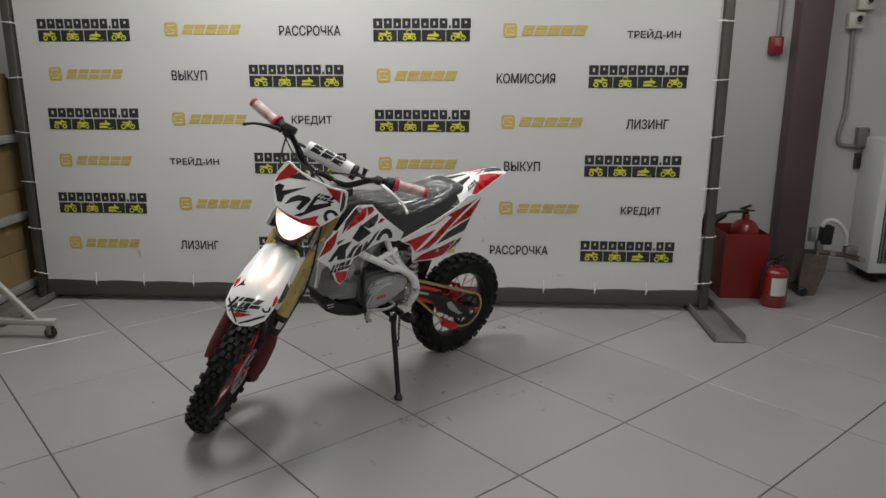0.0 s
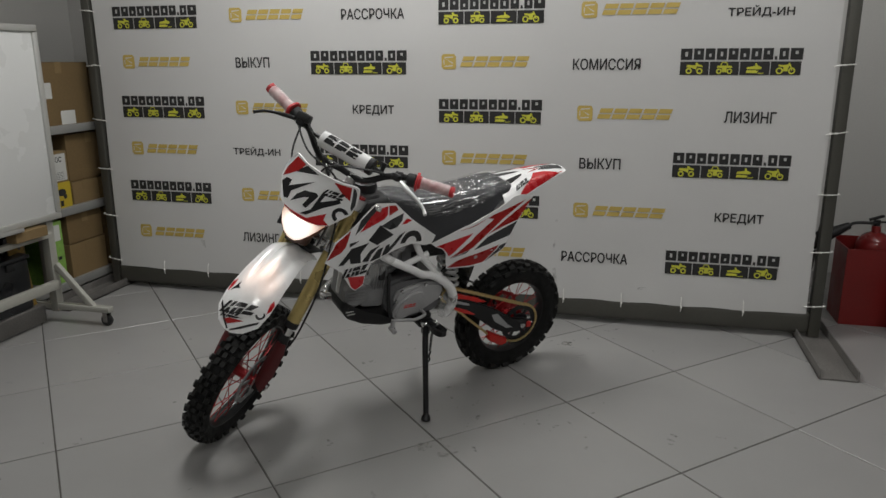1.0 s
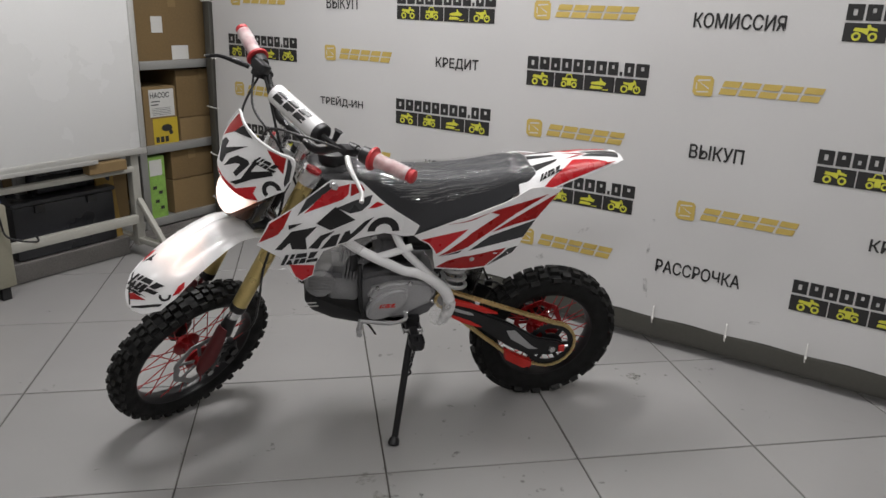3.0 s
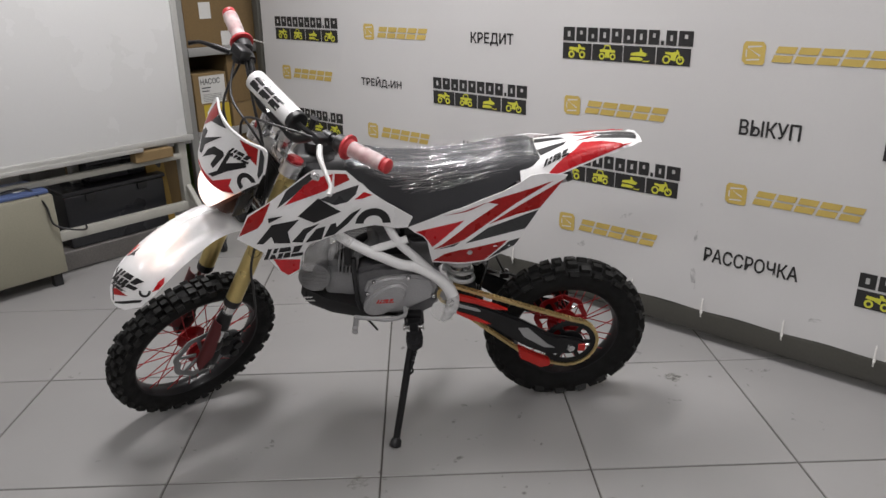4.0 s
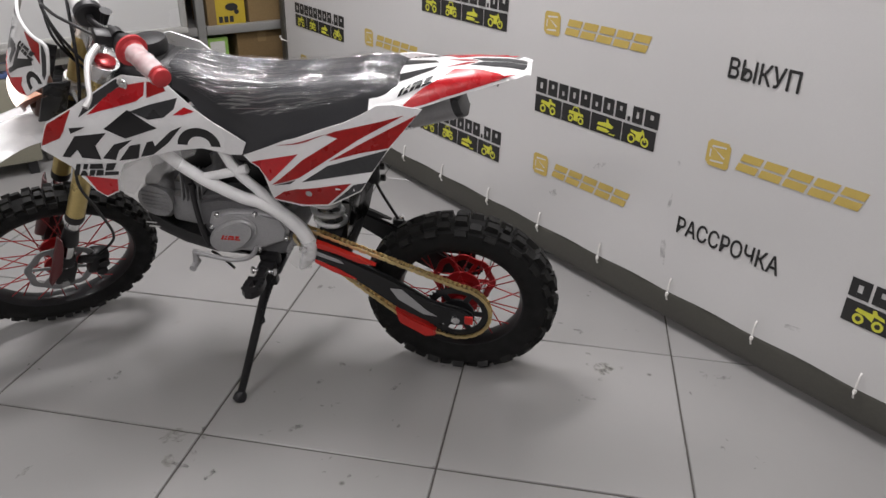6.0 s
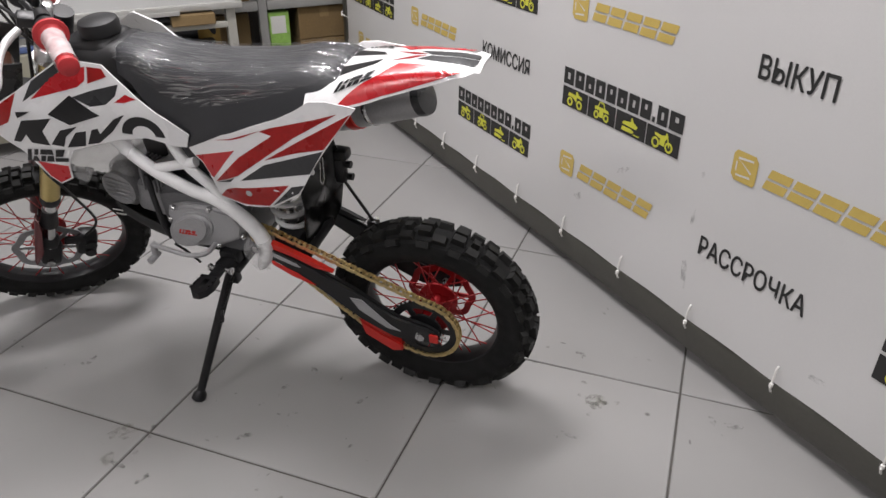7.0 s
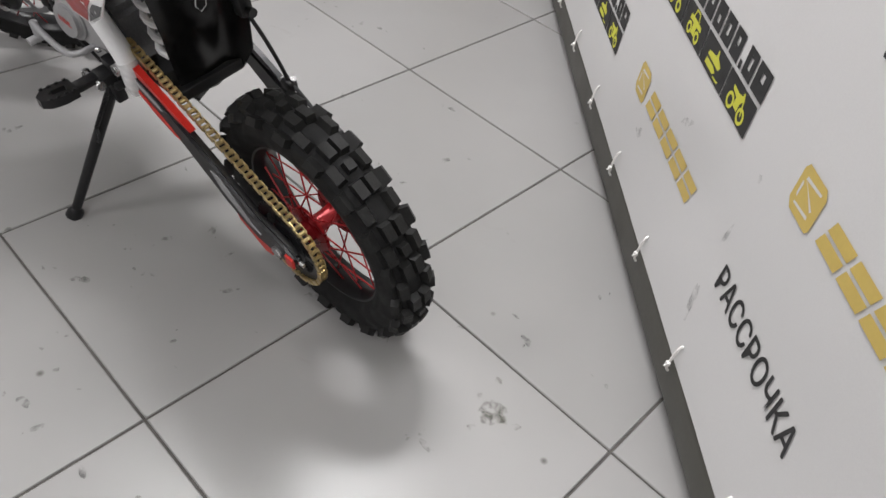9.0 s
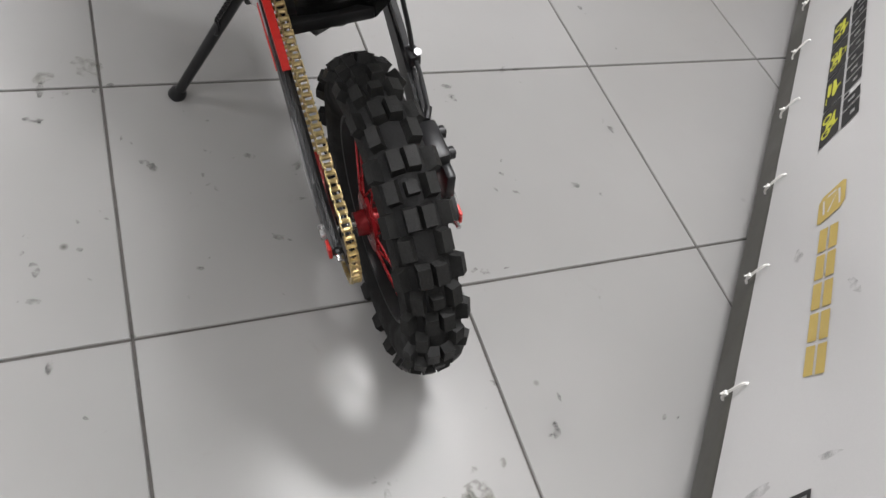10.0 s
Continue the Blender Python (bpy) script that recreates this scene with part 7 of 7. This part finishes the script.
# -- swing arm, chain, shock --
ARM = [(0.366, 0.452), (0.33, 0.442), (0.26, 0.412), (0.16, 0.362), (0.06, 0.297), (-0.02, 0.28), (-0.048, 0.262), (-0.048, 0.236), (0.0, 0.222), (0.07, 0.222), (0.15, 0.262), (0.25, 0.34), (0.34, 0.398), (0.366, 0.407)]
ARM_Y = {1: (0.098, 0.116, 0.124), -1: (-0.082, -0.097, -0.105)}
for s in (1, -1):
    a0, a1, a2 = ARM_Y[s]
    b = prism(bmesh.new(), ARM, a0, a1, lambda x, z, y: (x, y, z))
    bmesh.ops.bevel(b, geom=list(b.edges), offset=0.006, segments=2, affect="EDGES", clamp_overlap=True)
    arm = bpart("swing_arm", b, "black_metal", None, "black swing arm with red front and axle block")
    b = prism(bmesh.new(), [(0.366, 0.467), (0.33, 0.455), (0.25, 0.424), (0.205, 0.402), (0.25, 0.408), (0.3, 0.43), (0.366, 0.448)], a0 + s * 0.002, a1 - s * 0.003, lambda x, z, y: (x, y, z))
    bpart("arm_cover", b, "orange_red" if s > 0 else "black_metal", arm, "bright red cover" if s > 0 else "", smooth=False)
    b = prism(bmesh.new(), [(0.17, 0.335), (0.14, 0.335), (0.075, 0.268), (0.05, 0.252), (0.085, 0.256), (0.15, 0.3)], a1 - s * 0.001, a1 + s * 0.0015, lambda x, z, y: (x, y, z))
    bpart("arm_graphic", b, "alloy", arm, smooth=False)
    b = prism(bmesh.new(), [(0.352, 0.436), (0.295, 0.414), (0.286, 0.404), (0.3, 0.406), (0.353, 0.424)], a1 - s * 0.001, a1 + s * 0.0015, lambda x, z, y: (x, y, z))
    bpart("arm_graphic", b, "alloy", arm, smooth=False)
    if s > 0:
        b = prism(bmesh.new(), [(0.36, 0.41), (0.298, 0.384), (0.255, 0.356), (0.27, 0.358), (0.315, 0.374), (0.36, 0.4)], 0.115, 0.118, lambda x, z, y: (x, y, z))
        bpart("arm_graphic", b, "orange_red", arm, smooth=False)
    b = bmesh.new()
    box(b, (-0.034, a1 + s * 0.002, 0.25), (0.022, 0.006, 0.026), 0.002)
    bpart("axle_block", b, "orange_red", arm, "red axle block", smooth=False)
    b = bmesh.new()
    tube(b, [(0, s * 0.04, 0.25), (0, a1, 0.25)], 0.009, 12)
    tube(b, [(0, a1, 0.25), (0, a2, 0.25)], 0.0125, 6)
    tube(b, [(-0.046, (a0 + a1) / 2, 0.25), (-0.06, (a0 + a1) / 2, 0.25)], 0.004, 8)
    bpart("axle_nut", b, "alloy_bright", arm)
b = bmesh.new()
box(b, (0.33, 0.012, 0.44), (0.07, 0.16, 0.045), 0.012)
box(b, (0.29, 0.012, 0.415), (0.03, 0.14, 0.024), 0.004)
bpart("arm_bridge", b, "black_plastic")
b = prism(bmesh.new(), [(0.165, 0.25), (0.11, 0.215), (0.058, 0.19), (0.056, 0.165), (0.085, 0.158), (0.155, 0.2)], 0.082, 0.104, lambda x, z, y: (x, y, z))
bmesh.ops.bevel(b, geom=list(b.edges), offset=0.004, segments=2, affect="EDGES", clamp_overlap=True)
bpart("chain_guide", b, "orange_red", None, "bright red chain guide")

CY = 0.09
# chain path: round the rear sprocket, along the upper run, round the front sprocket, back below
rc, fc, rr, fr = Vector((0, 0.25)), Vector((0.383, 0.458)), 0.088, 0.03
pts = []
for k in range(25):
    a = radians(-75 - k * 7.85)
    pts.append(rc + Vector((math.cos(a), math.sin(a))) * rr)
for k in range(9):
    a = radians(112 - k * 22)
    pts.append(fc + Vector((math.cos(a), math.sin(a))) * fr)
pts += [Vector((0.33, 0.378)), Vector((0.24, 0.298)), Vector((0.16, 0.23)), Vector((0.10, 0.192)), Vector((0.06, 0.176))]
pts.append(pts[0])
dist = [0.0]
for a, b in zip(pts, pts[1:]):
    dist.append(dist[-1] + (b - a).length)


def chain_point(d):
    d = d % dist[-1]
    for i in range(len(pts) - 1):
        if d <= dist[i + 1]:
            return pts[i] + (pts[i + 1] - pts[i]) * ((d - dist[i]) / max(1e-9, dist[i + 1] - dist[i]))
    return pts[-1]


def link_mesh(gap):
    bm = bmesh.new()
    p = 0.0127
    for s in (-1, 1):
        box(bm, (0, s * gap, 0), (p + 0.0065, 0.0016, 0.0095), 0.0)
    tube(bm, [(p / 2, -gap, 0), (p / 2, gap, 0)], 0.0042, 7)
    me = bpy.data.meshes.new("link")
    bm.to_mesh(me)
    bm.free()
    me.materials.append(M["chain"])
    return me


chain = empty("chain")
chain.parent = bike
chain["label"] = "gold drive chain"
kinds = [link_mesh(0.0055), link_mesh(0.0075)]
count = int(dist[-1] / 0.0127) // 2 * 2
for k in range(count):
    d = k * dist[-1] / count
    a, b = chain_point(d), chain_point(d + dist[-1] / count)
    mid, along = (a + b) / 2, b - a
    o = new("link", kinds[k % 2])
    o.parent = chain
    o.matrix_basis = Matrix.Translation((mid.x, CY, mid.y)) @ Matrix.Rotation(-math.atan2(along.y, along.x), 4, "Y")
b = bmesh.new()
lathe(b, [(0.084, -0.002), (0.084, 0.002), (0.066, 0.002), (0.066, -0.002)], Matrix.Translation((0, CY, 0.25)), 48, True)
lathe(b, [(0.045, -0.003), (0.045, 0.003), (0.02, 0.003), (0.02, -0.003)], Matrix.Translation((0, CY, 0.25)), 32, True)
for k in range(6):
    box(b, (0.056, 0, 0), (0.026, 0.004, 0.014), 0, Matrix.Translation((0, CY, 0.25)) @ Matrix.Rotation(radians(60 * k), 4, "Y"))
for k in range(41):
    box(b, (0.086, 0, 0), (0.006, 0.003, 0.005), 0, Matrix.Translation((0, CY, 0.25)) @ Matrix.Rotation(2 * math.pi * k / 41, 4, "Y"))
bpart("rear_sprocket", b, "black_metal", None, "black rear sprocket")
b = bmesh.new()
lathe(b, [(0.0, -0.003), (0.027, -0.003), (0.027, 0.003), (0.0, 0.003)], Matrix.Translation((fc.x, CY, fc.y)), 24)
bpart("front_sprocket", b, "alloy")

b = bmesh.new()
tube(b, [(0.385, 0.02, 0.7), (0.335, 0.02, 0.4)], 0.018, 14)
shock = bpart("shock_absorber", b, "alloy_bright", None, "shock absorber with white spring")
b = bmesh.new()
coil = []
for k in range(121):
    a = k * 2 * math.pi / 16
    t = k / 120
    coil.append((0.372 - 0.04 * t + 0.037 * math.cos(a), 0.02 + 0.037 * math.sin(a), 0.66 - 0.225 * t))
tube(b, coil, 0.0066, 8)
bpart("spring", b, "frame_white", shock, "white coil spring")
# black inner mudguard ahead of the rear wheel
def flap_at(u, v):
    wing = max(0.0, -v - 0.045)
    return Vector((lerp_table([(0, 0.262), (0.1, 0.256), (0.2, 0.26), (0.3, 0.285), (0.38, 0.308)], u) + 2 * v * v - 0.75 * wing, v + 0.012, 0.745 - u))


b = sheet([(0.0, -0.055), (0.05, -0.068), (0.12, -0.082), (0.2, -0.092), (0.3, -0.094), (0.345, -0.075), (0.365, -0.02), (0.36, 0.0), (0.378, 0.025), (0.34, 0.05), (0.24, 0.06), (0.05, 0.07), (0.0, 0.07)], flap_at, 0, 0.004, 0.02)
bmesh.ops.recalc_face_normals(b, faces=b.faces)
flap = bpart("mud_flap", b, "gloss_black", None, "glossy black plastic mud flap")
for u, v in ((0.07, 0.056), (0.037, -0.015), (0.123, 0.019)):
    b = bmesh.new()
    lathe(b, [(0, 0.004), (0.004, 0.004), (0.006, 0.002), (0.007, -0.004)], Matrix.Translation(flap_at(u, v) + Vector((-0.004, 0, 0))) @ Matrix.Rotation(radians(90), 4, "Z"), 12)
    bpart("bolt", b, "alloy_bright", flap)
b = bmesh.new()
tube(b, [flap_at(u, v) + Vector((-0.005, 0, 0)) for u, v in ((0.06, -0.03), (0.11, -0.022), (0.165, -0.006), (0.178, -0.014), (0.172, -0.026), (0.12, -0.036))], 0.0013, 6)
bpart("flap_mark", b, "alloy_bright", flap)
b = bmesh.new()
box(b, (0.245, -0.07, 0.565), (0.04, 0.028, 0.07), 0.01)
box(b, (0.235, -0.075, 0.608), (0.044, 0.034, 0.026), 0.008)
for pz in (0.548, 0.582):
    tube(b, [(0.222, -0.07, pz), (0.21, -0.07, pz)], 0.009, 10)
tube(b, [(0.24, -0.072, 0.54), (0.228, -0.085, 0.49), (0.205, -0.092, 0.435), (0.188, -0.093, 0.4)], 0.004, 8, smooth_steps=4)
bpart("brake_pump", b, "black_plastic", None, "black rear brake pump with hose")

# exhaust on the right
def along_muffler(d):
    return Vector((0.262 - 0.962 * d, -0.105 + 0.085 * d, 0.682 + 0.356 * d))


b = bmesh.new()
tube(b, [along_muffler(d) for d in (0.0, 0.016, 0.03, 0.24, 0.246)], [0.018, 0.03, 0.036, 0.038, 0.037], 28)
muf = bpart("muffler", b, "alloy", None, "grey alloy muffler with a dark end cap")
b = bmesh.new()
tube(b, [along_muffler(d) for d in (0.244, 0.25, 0.262, 0.268, 0.262)], [0.0385, 0.039, 0.037, 0.029, 0.024], 28)
bpart("end_cap", b, "grey_decal", muf)
b = bmesh.new()
tube(b, [along_muffler(d) for d in (0.06, 0.062, 0.083, 0.085)], [0.038, 0.0395, 0.0398, 0.038], 28)
box(b, along_muffler(0.072) + Vector((0, 0.025, 0.042)), (0.028, 0.02, 0.028), 0.005)
bpart("muffler_strap", b, "orange_red", muf, "red strap")
b = bmesh.new()
tube(b, [along_muffler(d) for d in (0.115, 0.118, 0.124, 0.127)], [0.037, 0.0385, 0.0385, 0.037], 28)
bpart("muffler_band", b, "alloy_bright", muf, "bright steel band")
b = bmesh.new()
tube(b, [(0.79, -0.02, 0.47), (0.83, -0.08, 0.45), (0.78, -0.125, 0.47), (0.64, -0.13, 0.56), (0.45, -0.125, 0.6), (0.262, -0.105, 0.682)], 0.017, 14, smooth_steps=5)
bpart("exhaust_pipe", b, "alloy_bright", muf)
# rear brake on the right
b = bmesh.new()
box(b, (0.04, -0.076, 0.343), (0.08, 0.036, 0.042), 0.008)
box(b, (-0.005, -0.084, 0.318), (0.045, 0.016, 0.055), 0.005)
for qx in (0.018, 0.062):
    tube(b, [(qx, -0.094, 0.345), (qx, -0.103, 0.345)], 0.0105, 12)
    tube(b, [(qx, -0.103, 0.345), (qx, -0.106, 0.345)], 0.005, 6)
tube(b, [(0.08, -0.08, 0.36), (0.1, -0.09, 0.365)], 0.006, 10)
bpart("rear_caliper", b, "black_metal")
b = bmesh.new()
tube(b, [(0.095, -0.088, 0.364), (0.125, -0.092, 0.372), (0.16, -0.094, 0.388), (0.188, -0.093, 0.4)], 0.004, 8, smooth_steps=5)
box(b, (0.188, -0.093, 0.392), (0.03, 0.02, 0.022), 0.004)
hose = bpart("rear_brake_hose", b, "black_plastic", None, "black brake hose clipped to the swing arm")
b = bmesh.new()
tube(b, [(0.182, -0.097, 0.4), (0.178, -0.098, 0.409)], 0.007, 6)
bpart("clip_bolt", b, "alloy_bright", hose)

# ---- floor tiles ----


def tile_mesh():
    bm = bmesh.new()
    s, c = TILE - JOINT, 0.0016
    box(bm, (0, 0, -0.006), (s, s, 0.012), 0)
    top = [e for e in bm.edges if all(v.co.z > -0.001 for v in e.verts)]
    bmesh.ops.bevel(bm, geom=top, offset=c, segments=1, affect="EDGES")
    me = bpy.data.meshes.new("tile")
    bm.to_mesh(me)
    bm.free()
    me.materials.append(M["tile"])
    return me


# scuffs and drips on the tiles
SPOTS = [(-0.05, 0.22), (-0.02, 0.34), (0.02, 0.27), (0.09, 0.32), (0.26, 0.42), (0.26, 0.225), (0.34, 0.23), (0.46, 0.24), (0.54, 0.34), (0.58, 0.44), (-0.28, 0.86), (-0.31, 0.81), (-0.46, 0.62), (-0.64, 0.97), (-0.67, 0.71), (-0.4, 1.03),
         (0.07, 1.31), (0.14, 1.11), (-0.03, 0.86), (-0.12, 1.11), (0.31, 1.28), (0.45, 0.88), (0.18, 0.99), (0.22, 1.12), (0.79, 1.04), (0.86, 1.08), (0.86, 0.46), (0.81, 0.2), (0.4, 0.16), (0.12, 0.2)]
SPOTS += [(-1.08, 0.71), (-1.06, 0.77), (-1.34, 0.92), (-1.42, 0.67), (-1.61, 0.76), (-0.04, 0.43), (0.15, -0.02), (0.06, -0.04), (0.09, 0.12), (0.6, 1.29), (-0.92, -0.06), (-0.36, -0.13), (-0.56, -0.28), (-1.25, -0.3), (-1.17, 0.59)]
spots = bmesh.new()
rnd = random.Random(31)


def on_floor(x, y, z):
    return (x, y, z)


for cx, cy in SPOTS:
    r = rnd.choice((0.004, 0.006, 0.009))
    flat_poly(spots, blob(rnd, cx, cy, r * rnd.uniform(1, 1.8), r * 0.7, rnd.uniform(0, 3)), on_floor, 0.0009)
    for k in range(rnd.randrange(1, 5)):
        r = rnd.choice((0.002, 0.003, 0.005, 0.012))
        flat_poly(spots, blob(rnd, cx + rnd.gauss(0, 0.025), cy + rnd.gauss(0, 0.025), r * rnd.uniform(1, 2.2), r * 0.7, rnd.uniform(0, 3)), on_floor, 0.0012)
for k in range(90):
    cx, cy = rnd.uniform(-1.9, 2.0), rnd.uniform(-1.9, 1.3)
    r = rnd.choice((0.002, 0.003, 0.004, 0.006, 0.012))
    flat_poly(spots, blob(rnd, cx, cy, r * rnd.uniform(1, 2.5), r * 0.6, rnd.uniform(0, 3)), on_floor, 0.0009)
# parallel rub marks of a shoe sole, and chipped tile corners
for k in range(5):
    flat_poly(spots, [(0.45 + 0.007 * k + 0.002 * a, 1.043 + 0.024 * a + 0.003 * b) for a, b in ((0, 0), (1, 0.3), (1, 1), (0, 0.7))], on_floor, 0.001)
for cx, cy, r in ((-0.012, 0.012, 0.011), (0.016, 0.0, 0.01), (0.0, 0.845, 0.006), (0.43, 0.41, 0.007), (-0.43, 0.42, 0.006)):
    flat_poly(spots, blob(rnd, cx, cy, r, r * 0.8, rnd.uniform(0, 3), 6), on_floor, 0.0014)
o = part("scuff", spots, M["scuff"], floor, "dark scuffs and drips on the tiles", smooth=False)
o["kind"] = "stuff"
drip = bmesh.new()
for cx, cy, r in ((0.386, 1.041, 0.03), (0.374, 1.035, 0.018), (0.392, 1.05, 0.016), (0.4, 1.03, 0.014), (0.415, 1.085, 0.008), (0.35, 1.02, 0.008), (0.42, 1.0, 0.01), (0.31, 1.06, 0.009), (-0.03, -0.06, 0.03), (0.05, -0.1, 0.02)):
    flat_poly(drip, blob(rnd, cx, cy, r * 1.2, r * 0.9, rnd.uniform(0, 3)), on_floor, 0.001)
o = part("dried_drip", drip, M["drip"], floor, "dried pale grey-green drips", smooth=False)
o["kind"] = "stuff"

tile = tile_mesh()
lay = Matrix.Rotation(radians(TURN_DEG), 4, "Z")
rnd = random.Random(11)
half = TILE * 0.7072
for i in range(-16, 17):
    for j in range(-16, 17):
        p = lay @ Vector(((i + 0.5) * TILE, (j + 0.5) * TILE, 0))
        if not (x0 - half < p.x < x1 + half and y0 - half < p.y < y1 + half):
            continue
        m = Matrix.Translation(p) @ lay @ pose(0, 0, rnd.uniform(-0.0003, 0.0003), 0, 0, 90 * rnd.randrange(4))
        mesh = tile
        if not (x0 + half < p.x < x1 - half and y0 + half < p.y < y1 - half):
            # cut at the walls
            bm = bmesh.new()
            bm.from_mesh(tile)
            bmesh.ops.transform(bm, matrix=m, verts=bm.verts)
            for co, no in (((x0, 0, 0), (-1, 0, 0)), ((x1, 0, 0), (1, 0, 0)), ((0, y0, 0), (0, -1, 0)), ((0, y1, 0), (0, 1, 0))):
                bmesh.ops.bisect_plane(bm, geom=list(bm.verts) + list(bm.edges) + list(bm.faces), plane_co=co, plane_no=no, clear_outer=True)
            if len(bm.faces) < 3:
                bm.free()
                continue
            bmesh.ops.transform(bm, matrix=m.inverted(), verts=bm.verts)
            mesh = bpy.data.meshes.new("tile")
            bm.to_mesh(mesh)
            bm.free()
            mesh.materials.append(M["tile"])
        o = new("tile", mesh)
        o.parent = floor
        o.matrix_world = m
